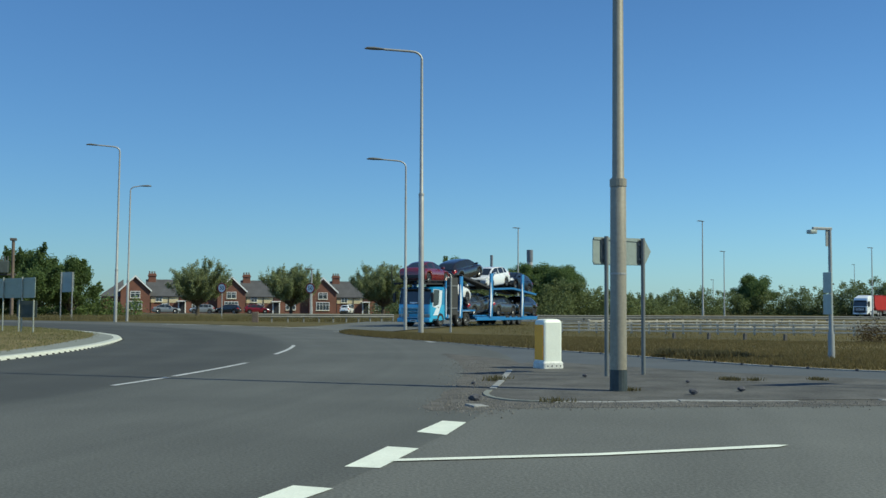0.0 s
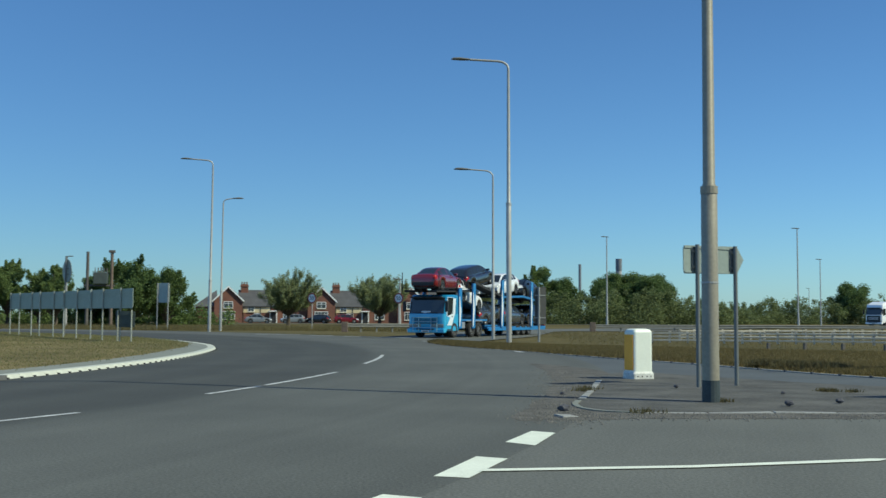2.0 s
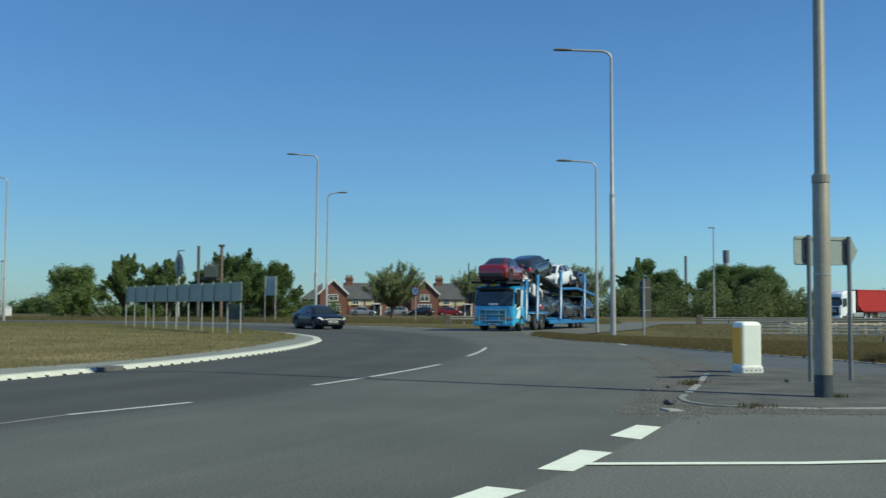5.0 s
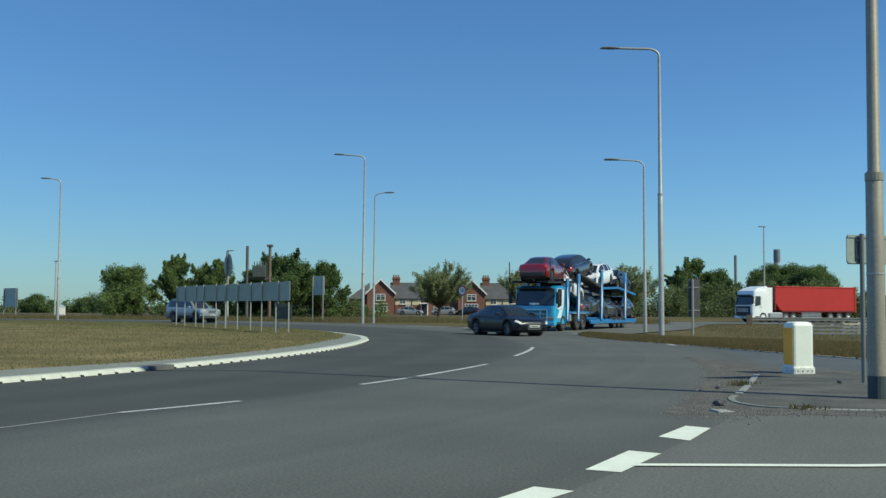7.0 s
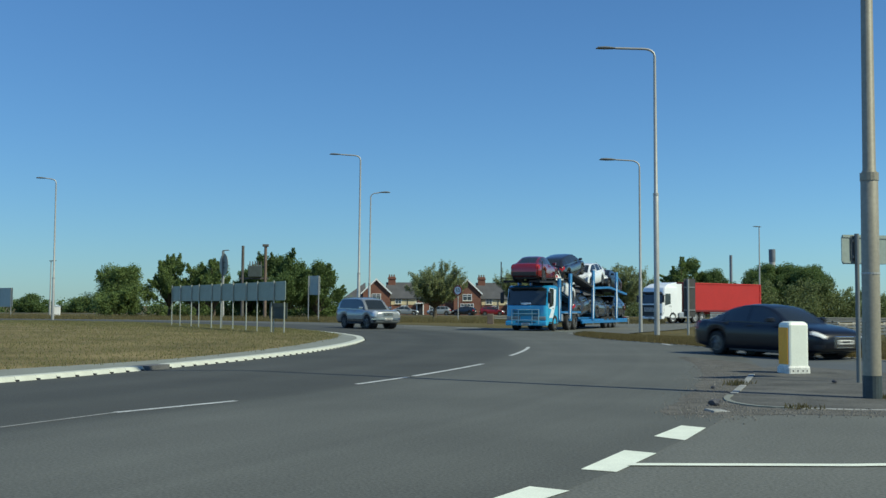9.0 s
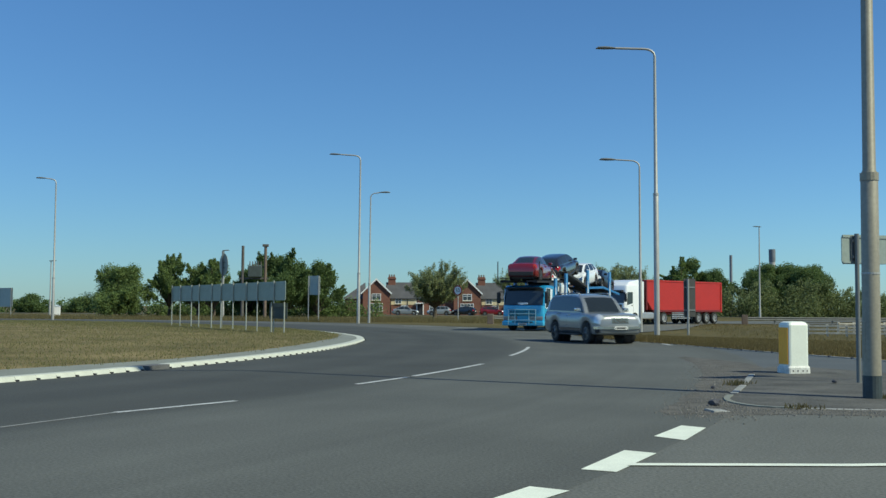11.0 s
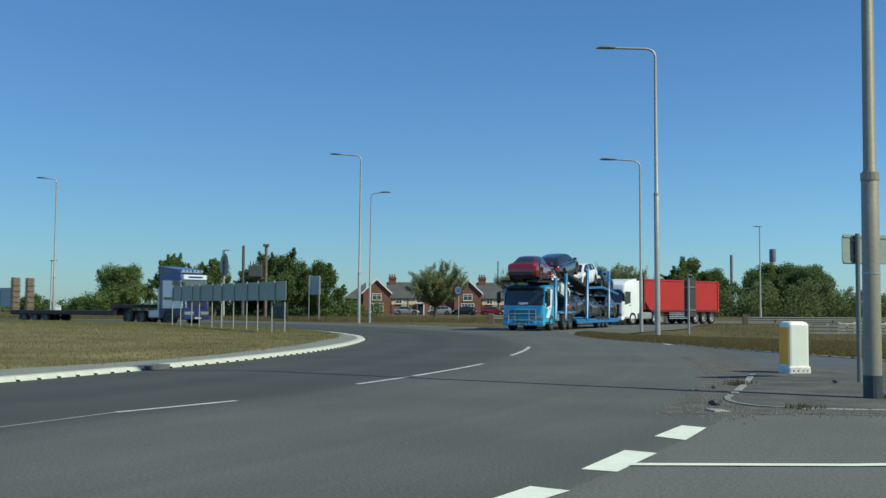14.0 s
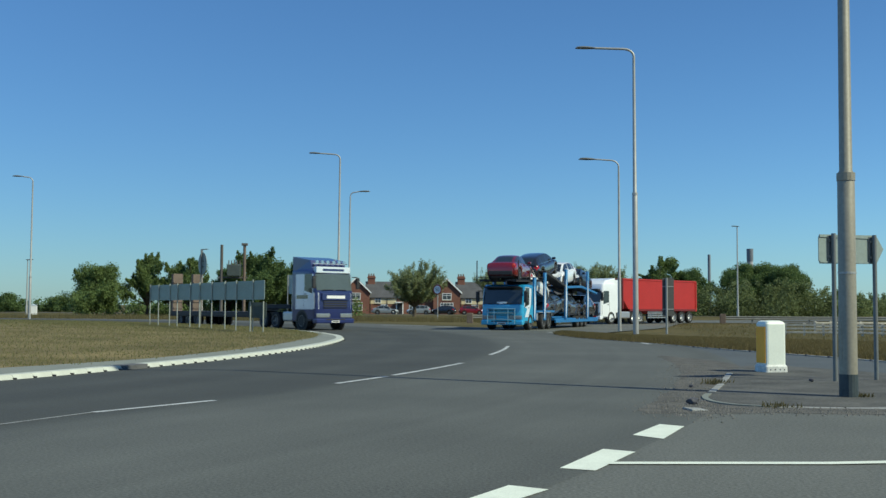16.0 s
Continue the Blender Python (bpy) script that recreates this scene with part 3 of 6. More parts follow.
# ---- street furniture ----
def lamp_column(x, y, z, h, arm, turn, label, r=0.11, m=GALV, lean=0.0, collar=0.4, base=False, arm_rise=0.35):
    """A tapered column with a curved bracket; the arm points along turn."""
    t = thing("street_lamp", label, "street lamp", "roadside lamps")
    bm = bmesh.new()
    k = collar * h
    tube(bm, [(0, 0, -0.1), (0, 0, 0.5), (0, 0, k), (0, 0, k + 0.06), (0, 0, h - arm_rise)], [r, r, r * 0.95, r * 0.72, r * 0.5], 16)
    part("column", bm, m, t, smooth=True)
    bm = bmesh.new()
    tube(bm, [(0, 0, k - 0.1), (0, 0, k + 0.02)], [r * 1.02, r * 1.02], 16)
    part("collar", bm, m, t)
    if base:
        bm = bmesh.new()
        tube(bm, [(0, 0, 0.0), (0, 0, 0.34)], [r * 1.04, r * 1.03], 18)
        part("base_band", bm, COLUMN_BASE, t, "dark painted band at the foot")
        part("access_door", boxm(r * 0.6, r * 1.0, -0.05, 0.05, 0.55, 1.15, 0.01), m, t)
        bm = bmesh.new()
        tube(bm, [(0, 0, 1.86), (0, 0, 1.89)], [r * 1.015, r * 1.015], 18)
        part("strap", bm, GALV, t)
    else:
        part("access_door", boxm(r * 0.6, r * 1.02, -0.06, 0.06, 0.6, 1.2, 0.01), m, t)
    bm = bmesh.new()
    pts = [(0, 0, h - arm_rise)] + [(0.5 * (1 - math.cos(a)), 0, h - arm_rise + arm_rise * math.sin(a)) for a in (0.4, 0.8, 1.2, 1.57)] + [(arm - 0.5, 0, h + 0.06)]
    tube(bm, pts, r * 0.42, 10)
    part("bracket", bm, m, t, smooth=True)
    bm = bmesh.new()
    loft(bm, [[(xx, w * math.cos(q), h + 0.06 + zz + 0.5 * w * math.sin(q)) for q in (2 * math.pi * j / 10 for j in range(10))]
              for xx, w, zz in ((arm - 0.55, 0.05, 0), (arm - 0.4, 0.11, 0.01), (arm, 0.15, 0.03), (arm + 0.3, 0.12, 0.03), (arm + 0.42, 0.03, 0.0))])
    part("lantern", bm, POST_MID, t, "dark grey lantern head", smooth=True)
    t.matrix_basis = pose(x, y, z, 0, lean, 0) @ pose(0, 0, 0, 0, 0, turn)
    return t


def rounded_panel(w, h, d, r=0.06, seg=4):
    """A flat board in the xz plane with rounded corners."""
    pts = []
    for cx, cz, a0 in ((w / 2 - r, h / 2 - r, 0), (-w / 2 + r, h / 2 - r, 90), (-w / 2 + r, -h / 2 + r, 180), (w / 2 - r, -h / 2 + r, 270)):
        for k in range(seg + 1):
            a = radians(a0 + 90 * k / seg)
            pts.append((cx + r * math.cos(a), cz + r * math.sin(a)))
    bm = bmesh.new()
    loft(bm, [[(x, yy, z) for x, z in pts] for yy in (-d / 2, d / 2)])
    return bm


def flag_sign(x0, y0, x1, y1, label):
    """The back of a pointed direction sign on two posts."""
    t = thing("direction_sign", label, "road sign")
    dx, dy = x1 - x0, y1 - y0
    L = math.hypot(dx, dy)
    t.matrix_basis = pose(x0, y0, 0.03, 0, 0, math.degrees(math.atan2(dy, dx)))
    for x in (0, L):
        bm = bmesh.new()
        tube(bm, [(x, 0, -0.1), (x, 0, 2.7)], 0.042, 12)
        part("post", bm, POST_MID, t, smooth=True)
        part("clamp", boxm(x - 0.07, x + 0.07, 0.02, 0.07, 2.55, 2.6), POST_MID, t)
        part("clamp", boxm(x - 0.07, x + 0.07, 0.02, 0.07, 2.25, 2.3), POST_MID, t)
        part("stiffener", boxm(x - 0.09, x + 0.0, 0.045, 0.075, 2.19, 2.66), POST_MID, t)
    bm = bmesh.new()
    out = [(-0.26, 2.14), (L + 0.12, 2.16), (L + 0.3, 2.44), (L + 0.12, 2.7), (-0.26, 2.68), (-0.29, 2.62), (-0.29, 2.2)]
    loft(bm, [[(a, yy, b) for a, b in out] for yy in (0.07, 0.085)])
    bmesh.ops.recalc_face_normals(bm, faces=bm.faces)
    part("panel", bm, SIGN_SHADE, t, "unpainted grey-green back of the panel, toned down for shade")
    part("rail", boxm(-0.27, L + 0.06, 0.055, 0.07, 2.63, 2.66), SIGN_SHADE, t)
    part("rail", boxm(-0.27, L + 0.06, 0.055, 0.07, 2.16, 2.19), SIGN_SHADE, t)


def bollard():
    t = thing("traffic_bollard", "white plastic traffic bollard with a yellow face panel", "bollard")
    t.matrix_basis = pose(3.13, 23.1, 0.03, 0, 0, 26)

    def ring(w, d, z, c):
        pts = []
        for sx, sy in ((1, 1), (-1, 1), (-1, -1), (1, -1)):
            for a in ((0, 45, 90) if sx * sy > 0 else (90, 45, 0)):
                pts.append((sx * (w - c + c * math.cos(radians(a))), sy * (d - c + c * math.sin(radians(a))), z))
        return pts
    bm = loft(bmesh.new(), [ring(0.235, 0.2, z, 0.05) if z < 1.0 else ring(w, w * 0.85, z, 0.05) for z, w in ((0.1, 0), (0.6, 0), (0.98, 0), (1.03, 0.21), (1.055, 0.16))])
    bmesh.ops.recalc_face_normals(bm, faces=bm.faces)
    part("shell", bm, BOLLARD_W, t, "white translucent shell")
    bm = loft(bmesh.new(), [ring(0.262, 0.225, -0.02, 0.04), ring(0.26, 0.222, 0.1, 0.04), ring(0.238, 0.203, 0.14, 0.04)])
    bmesh.ops.recalc_face_normals(bm, faces=bm.faces)
    part("base", bm, BOLLARD_B, t, "scuffed off-white base")
    part("yellow_panel", boxm(-0.246, -0.232, -0.165, 0.165, 0.17, 0.93, 0.004), BOLLARD_Y, t, "faded yellow panel")
    for k in (-0.16, -0.05, 0.07, 0.17):
        part("bolt", boxm(k - 0.012, k + 0.012, -0.229, -0.218, 0.025, 0.055), STACK_D, t)


def chevron_board(x, y, turn, label, h=2.0, w=1.0, low=1.15, m=SIGN_BACK_D):
    t = thing("chevron_board", label, "road sign", "chevron boards on the island")
    t.matrix_basis = pose(x, y, 0.2, 0, 0, turn)
    part("panel", rounded_panel(w, h - low, 0.02, 0.05), m, t).matrix_basis = pose(0, 0.05, (h + low) / 2)
    for sx in (-0.47,) if w > 1.5 else (-0.36, 0.36):
        bm = bmesh.new()
        tube(bm, [(sx * w, 0, -0.2), (sx * w, 0, h + 0.05)], 0.03, 8)
        part("post", bm, SIGN_STEEL, t, smooth=True)
    for z in (low + 0.15, h - 0.15):
        part("rail", boxm(-0.45 * w, 0.45 * w, 0.02, 0.045, z - 0.025, z + 0.025), m, t)
    return t


def island_signs():
    spots = []
    for k in range(10):
        f = k / 9
        spots.append((-26.1 + 10.3 * f, 56.6 - 11.75 * f, -49 + 5 * math.sin(2.6 * k)))
    for x, y, turn in spots:
        chevron_board(x, y, turn, "grey back of a chevron board on a steel post", 2.25, 1.66, 1.4)
    chevron_board(-16.0, 45.3, -14, "small dark back of a low sign on the island", 1.28, 0.95, 0.58, SIGN_DARK)
    # tall round sign
    t = thing("round_sign", "grey back of a large round sign on a tall post", "road sign")
    t.matrix_basis = pose(-22.7, 55.1, 0.22, 0, 0, -43)
    bm = bmesh.new()
    tube(bm, [(0, 0, -0.2), (0, 0, 4.15)], 0.042, 10)
    part("post", bm, POST_MID, t, smooth=True)
    bm = bmesh.new()
    loft(bm, [[(0.55 * math.cos(q), yy, 3.4 + 0.62 * math.sin(q)) for q in (2 * math.pi * j / 28 for j in range(28))] for yy in (0.07, 0.09)])
    part("disc", bm, SIGN_SHADE, t, "dark grey disc")
    part("clamp", boxm(-0.2, 0.2, 0.04, 0.075, 3.5, 3.56), POST_MID, t)
    part("clamp", boxm(-0.2, 0.2, 0.04, 0.075, 3.2, 3.26), POST_MID, t)


def map_sign(x, y, turn, h, w, low, label, m=SIGN_BACK):
    t = thing("direction_sign", label, "road sign")
    t.matrix_basis = pose(x, y, -0.05, 0, 0, turn)
    part("panel", rounded_panel(w, h - low, 0.03, 0.08), m, t).matrix_basis = pose(0, 0.07, (h + low) / 2)
    for sx in (-0.42, 0.42):
        bm = bmesh.new()
        tube(bm, [(sx * w, 0, -0.2), (sx * w, 0, h)], 0.055, 8)
        part("post", bm, POST_GREY, t, smooth=True)
    for z in (low + 0.3, (h + low) / 2, h - 0.3):
        part("rail", boxm(-0.48 * w, 0.48 * w, 0.03, 0.055, z - 0.03, z + 0.03), m, t)


def text_part(body, size, m, parent, at, label=""):
    cu = bpy.data.curves.new("numerals", "FONT")
    cu.body, cu.size, cu.align_x, cu.align_y, cu.extrude = body, size, "CENTER", "CENTER", 0.002
    tmp = bpy.data.objects.new("numerals", cu)
    scene.collection.objects.link(tmp)
    me = bpy.data.meshes.new_from_object(tmp.evaluated_get(bpy.context.evaluated_depsgraph_get()))
    bpy.data.objects.remove(tmp)
    me.materials.append(m)
    ob = new("numerals", me)
    ob.parent = parent
    ob.matrix_basis = at
    if label:
        ob["label"] = label
    return ob


SIGN_RED = mat("sign_red", (0.3, 0.03, 0.03), 0.5, var=0.1, scale=4)


def speed_sign(x, y, turn, h=3.0):
    t = thing("speed_limit_sign", "round speed limit sign with a red rim on a steel post", "road sign", "speed limit signs")
    t.matrix_basis = pose(x, y, -0.06, 0, 0, turn)
    bm = bmesh.new()
    tube(bm, [(0, 0, -0.2), (0, 0, h + 0.55)], 0.05, 8)
    part("post", bm, GALV, t, smooth=True)
    for r, y0, y1, m, n in ((0.5, -0.07, -0.05, SIGN_RED, "rim"), (0.38, -0.08, -0.065, WHITE, "face")):
        bm = bmesh.new()
        loft(bm, [[(r * math.cos(q), yy, h + r * math.sin(q)) for q in (2 * math.pi * j / 24 for j in range(24))] for yy in (y0, y1)])
        bmesh.ops.recalc_face_normals(bm, faces=bm.faces)
        part(n, bm, m, t)
    text_part("50", 0.52, TRIM, t, pose(0, -0.084, h, 90, 0, 0), "black numerals")
    part("backing", boxm(-0.06, 0.06, -0.05, -0.03, h + 0.3, h + 0.5), GALV, t)


def knee_fence(pts, label):
    t = thing("timber_fence", label, "fence")
    post = rail = None
    for (x0, y0), (x1, y1) in zip(pts, pts[1:]):
        L, a = math.hypot(x1 - x0, y1 - y0), math.degrees(math.atan2(y1 - y0, x1 - x0))
        n = max(1, round(L / 0.95))
        for i in range(n):
            f = i / n
            m = pose(x0 + (x1 - x0) * f, y0 + (y1 - y0) * f, -0.05, 0, random.uniform(-1.5, 1.5), a)
            if post is None:
                post = part("post", boxm(-0.06, 0.06, -0.05, 0.05, -0.3, 0.62, 0.01), TIMBER, t)
                post.matrix_basis = m
            else:
                share(post, "post", m, t)
            for z in (0.1, 0.28, 0.47):
                mm = pose(x0 + (x1 - x0) * (f + 0.5 / n), y0 + (y1 - y0) * (f + 0.5 / n), z + random.uniform(-0.015, 0.015), 0, 0, a) @ Matrix.Diagonal((L / n / 0.95, 1, 1, 1))
                if rail is None:
                    rail = part("rail", boxm(-0.475, 0.475, -0.085, -0.05, -0.045, 0.045, 0.008), TIMBER, t)
                    rail.matrix_basis = mm
                else:
                    share(rail, "rail", mm, t)


def guard_rail(pts, label, z=-0.05, lift=0.55):
    t = thing("crash_barrier", label, "crash barrier")
    line = smooth_line([Vector(p) for p in pts], 5)
    prof = [(0, -0.15), (0.04, -0.13), (0.05, -0.07), (0.0, -0.02), (0.0, 0.02), (0.05, 0.07), (0.04, 0.13), (0, 0.15), (-0.01, 0.15), (-0.01, -0.15)]
    secs = []
    for i, p in enumerate(line):
        d = (line[min(i + 1, len(line) - 1)] - line[max(i - 1, 0)]).normalized()
        secs.append([(p.x + d.y * o, p.y - d.x * o, z + lift + zz) for o, zz in prof])
    bm = loft(bmesh.new(), secs)
    bmesh.ops.recalc_face_normals(bm, faces=bm.faces)
    part("beam", bm, BARRIER, t)
    post = None
    for i in range(0, len(line)):
        d = (line[min(i + 1, len(line) - 1)] - line[max(i - 1, 0)]).normalized()
        m = pose(line[i].x - d.y * 0.1, line[i].y + d.x * 0.1, z, 0, 0, math.degrees(math.atan2(d.y, d.x)))
        if post is None:
            post = part("post", boxm(-0.06, 0.06, -0.05, 0.07, -0.2, lift + 0.1), BARRIER, t)
            post.matrix_basis = m
        else:
            share(post, "post", m, t)
    e = line[0]
    part("end_post", boxm(e.x - 0.3, e.x + 0.2, e.y - 0.16, e.y + 0.16, z - 0.2, z + 0.85, 0.03), RUST, t, "brown timber end post")


def utility_poles():
    t = thing("utility_pole", "pair of dark utility poles carrying a transformer", "utility pole")
    t.matrix_basis = pose(-45.3, 120.2, -0.06, 0, 0, 12)
    for x, h in ((-1.55, 8.6), (1.15, 8.7)):
        bm = bmesh.new()
        tube(bm, [(x, 0, -0.3), (x, 0, h)], [0.2, 0.17], 10)
        part("pole", bm, POLE_WOOD if x < 0 else RUST, t, smooth=True)
    part("cross_arm", boxm(-1.9, 1.5, -0.12, 0.12, 4.6, 4.8), POLE_WOOD, t)
    part("transformer", boxm(-0.85, 0.75, -0.5, 0.5, 4.85, 6.2, 0.08), TANK, t, "dark green transformer tank")
    for k in range(5):
        bm = bmesh.new()
        tube(bm, [(-0.7 + 0.33 * k, 0, 6.15), (-0.7 + 0.33 * k, 0, 6.75)], [0.08, 0.05], 6)
        part("insulator", bm, POLE_WOOD, t)
    part("cap", boxm(0.8, 1.5, -0.25, 0.25, 8.5, 8.8, 0.05), POLE_WOOD, t)


def stack(x, y, h, r, label, flare):
    t = thing("factory_chimney", label, "chimney", "distant chimneys")
    t.location = (x, y, -0.1)
    bm = bmesh.new()
    tube(bm, [(0, 0, 0), (0, 0, h * 0.8)], [r * 1.1, r], 16)
    part("shaft", bm, CONCRETE if flare else STACK_HAZE, t, smooth=True)
    bm = bmesh.new()
    k = 1.12 if flare else 1.0
    tube(bm, [(0, 0, h * 0.8), (0, 0, h * 0.82), (0, 0, h)], [r, r * k, r * k], 16)
    part("head", bm, STACK_HAZE, t, "dark top section", smooth=True)


def far_lamp(x, y, h, turn=180):
    """A slim straight column with a small flat lantern across its top."""
    t = thing("street_lamp", "distant slim grey street lamp", "street lamp", "roadside lamps")
    part("column", tube(bmesh.new(), [(0, 0, -0.1), (0, 0, 1.2), (0, 0, 1.3), (0, 0, h)], [0.14, 0.13, 0.1, 0.06], 10), GALV, t, smooth=True)
    bm = bmesh.new()
    loft(bm, [[(xx, w * math.cos(q), h + 0.05 + zz + 0.4 * w * math.sin(q)) for q in (2 * math.pi * k / 8 for k in range(8))]
              for xx, w, zz in ((-0.25, 0.05, 0.0), (-0.1, 0.13, 0.01), (0.45, 0.16, 0.04), (0.7, 0.05, 0.04))])
    part("lantern", bm, POST_MID, t, "flat grey lantern", smooth=True)
    t.matrix_basis = pose(x, y, -0.05, 0, 0, turn)


def small_lamp():
    """Short lamp with a flat hooked arm and a sign plate fixed to it."""
    t = thing("short_street_lamp", "short grey street lamp with a sign plate on its column", "street lamp")
    t.matrix_basis = pose(10.47, 25.7, 0.08, 0, 0, 195)
    bm = bmesh.new()
    tube(bm, [(0, 0, -0.2), (0, 0, 0.62), (0, 0, 0.72), (0, 0, 3.25)], [0.085, 0.08, 0.055, 0.04], 12)
    part("column", bm, POST_GREY, t, smooth=True)
    part("arm", boxm(-0.05, 0.5, -0.035, 0.035, 3.2, 3.27, 0.015), POST_GREY, t)
    part("lantern", boxm(0.42, 0.62, -0.09, 0.09, 3.1, 3.2, 0.03, None), SIGN_BACK, t, "flat grey lantern")
    part("brace", boxm(0.05, 0.12, -0.01, 0.01, 2.8, 3.2), POST_GREY, t)
    part("sign_plate", boxm(0.06, 0.1, -0.16, 0.16, 1.12, 1.62, 0.01), SIGN_BACK, t, "pale edge-on sign plate")
    part("sign_plate", boxm(0.06, 0.1, -0.16, 0.16, 1.65, 2.16, 0.01), SIGN_BACK, t, "pale edge-on sign plate")
    for z in (1.3, 1.85):
        part("clamp", boxm(-0.06, 0.06, -0.065, 0.065, z, z + 0.04), POST_DARK, t)


def narrow_sign(x, y):
    """Dark sign seen nearly edge-on, on a single post."""
    t = thing("marker_sign", "tall dark sign on a grey post in the verge", "road sign")
    t.matrix_basis = pose(x, y, 0.15, 0, 0, 12)
    bm = bmesh.new()
    tube(bm, [(0, 0, -0.2), (0, 0, 2.75)], 0.06, 8)
    part("post", bm, POST_GREY, t, smooth=True)
    part("panel", rounded_panel(0.62, 2.0, 0.03, 0.04), POST_DARK, t).matrix_basis = pose(0.1, 0.09, 1.75)
    for z in (1.1, 2.3):
        part("rail", boxm(-0.2, 0.38, 0.05, 0.075, z - 0.03, z + 0.03), POST_GREY, t)


def stub_post(x, y):
    """Short dark timber stub with a chamfered head in the long grass."""
    bm = bmesh.new()
    loft(bm, [[(-w, -w, z), (w, -w, z), (w, w, z), (-w, w, z)] for w, z in ((0.06, -0.2), (0.06, 0.2), (0.035, 0.23))])
    bmesh.ops.recalc_face_normals(bm, faces=bm.faces)
    tagged(part("marker_post", bm, POLE_WOOD), "short dark timber marker post in the grass", "post", "marker posts").matrix_basis = pose(x, y, 0.0, 0, 2, 20)


def furniture():
    lamp_column(3.42, 16.9, 0.014, 12.0, 2.0, 200, "tall weathered lamp column with a dark foot on the traffic island", 0.135, COLUMN, lean=0.1, collar=0.282, base=True)
    lamp_column(0.75, 50.4, 0.1, 13.5, 2.35, 186, "tall galvanised street lamp on the grass verge", 0.13, GALV, lean=-0.2, collar=0.49)
    lamp_column(0.0, 60.6, 0.1, 9.6, 1.85, 186, "galvanised street lamp on the grass verge", 0.1, GALV, lean=-0.2, collar=0.3)
    lamp_column(-22.3, 82.3, -0.05, 13.6, 2.1, 192, "tall galvanised street lamp beyond the roundabout", 0.13, GALV, lean=0.3, collar=0.3)
    lamp_column(-23.2, 89.2, -0.05, 11.3, 1.3, 10, "galvanised street lamp beyond the roundabout", 0.11, GALV, lean=0.3, collar=0.3)
    lamp_column(-52.5, 88.0, -0.05, 12.9, 1.4, 195, "tall galvanised street lamp beyond the island", 0.12, GALV, collar=0.3)
    for x, y, h in ((13.8, 129.3, 11.0), (35.5, 125.1, 11.7), (49.5, 162.6, 10.1), (69.5, 155.1, 10.4), (73.3, 249.5, 8.0), (102.9, 238.8, 11.4)):
        far_lamp(x, y, h)
    far_lamp(-72, 120, 6.8, 10)
    far_lamp(-9.2, 104, 4.9, 190)
    far_lamp(-49.4, 120.3, 8.0, 10)
    small_lamp()
    narrow_sign(2.45, 57.0)
    flag_sign(3.9, 20.4, 4.74, 20.95, "grey back of an arrow-shaped direction sign on two posts")
    # unseen sign to the right, added to cast the long shadow on the island
    flag_sign(8.85, 17.3, 9.75, 17.7, "grey back of a direction sign on two posts")
    bollard()
    island_signs()
    map_sign(-29.6, 93.5, -18, 4.2, 1.35, 2.45, "grey back of a direction sign on two posts")
    map_sign(-74.8, 114.8, -32, 3.4, 3.8, 1.15, "wide grey back of a direction sign beyond the island")
    speed_sign(-17.3, 100.5, -25)
    speed_sign(-8.85, 99.0, -27)
    knee_fence([(7.6, 57.6), (13.1, 56.5), (17.4, 55.3), (24, 53.4), (34, 50.5)], "low weathered timber post and rail fence")
    knee_fence([(11.5, 66), (18, 68), (28, 69), (44, 68)], "low weathered timber post and rail fence in the field")
    guard_rail([(-12.2, 87), (-6, 89), (-1, 91)], "galvanised crash barrier with a timber end post")
    guard_rail([(9, 96), (22, 97.5), (40, 99), (70, 101), (130, 104)], "long galvanised crash barrier beside the far road", lift=0.5)
    for x, y in ((12.0, 46.9), (13.6, 47.0), (15.1, 46.6), (16.4, 45.2)):
        stub_post(x, y)
    utility_poles()
    stack(37.5, 318, 18.6, 0.85, "distant chimney with a dark flared head", True)
    stack(26.0, 319, 17.0, 0.42, "distant slim dark chimney", False)


furniture()


# ---- trees and hedges ----
def leaves(centres, per, size, m, seed, flat_z=1.0, ragged=1.15):
    """Many small leaves scattered about the given blobs (x, y, z, radius)."""
    rnd = np.random.default_rng(seed)
    P, S = [], []
    for cx, cy, cz, r in centres:
        n = int(per * r * r)
        if n < 1:
            continue
        d = rnd.normal(0, 0.5, (n, 3))
        ln = np.linalg.norm(d, axis=1, keepdims=True)
        d = np.where(ln > 1.4, d / ln * rnd.uniform(0.4, 1.3, (n, 1)), d)
        P.append(np.array((cx, cy, cz)) + d * np.array((r, r, r * flat_z)))
        S.append(d)
    P, D = np.concatenate(P), np.concatenate(S)
    n = len(P)
    N = D + rnd.normal(0, ragged, (n, 3)) + np.array((0, 0, 0.25))
    N /= np.linalg.norm(N, axis=1, keepdims=True) + 1e-9
    A = np.cross(N, rnd.normal(0, 1, (n, 3)))
    A /= np.linalg.norm(A, axis=1, keepdims=True) + 1e-9
    B = np.cross(N, A)
    s = size * rnd.uniform(0.6, 1.4, (n, 1))
    V = np.stack([P - A * s, P - B * s * 0.6 + N * s * 0.2, P + A * s * 1.1, P + B * s * 0.6 - N * s * 0.15], 1).reshape(-1, 3)
    me = bpy.data.meshes.new("crown")
    me.from_pydata(V.tolist(), [], np.arange(4 * n).reshape(-1, 4).tolist())
    me.materials.append(m)
    return me


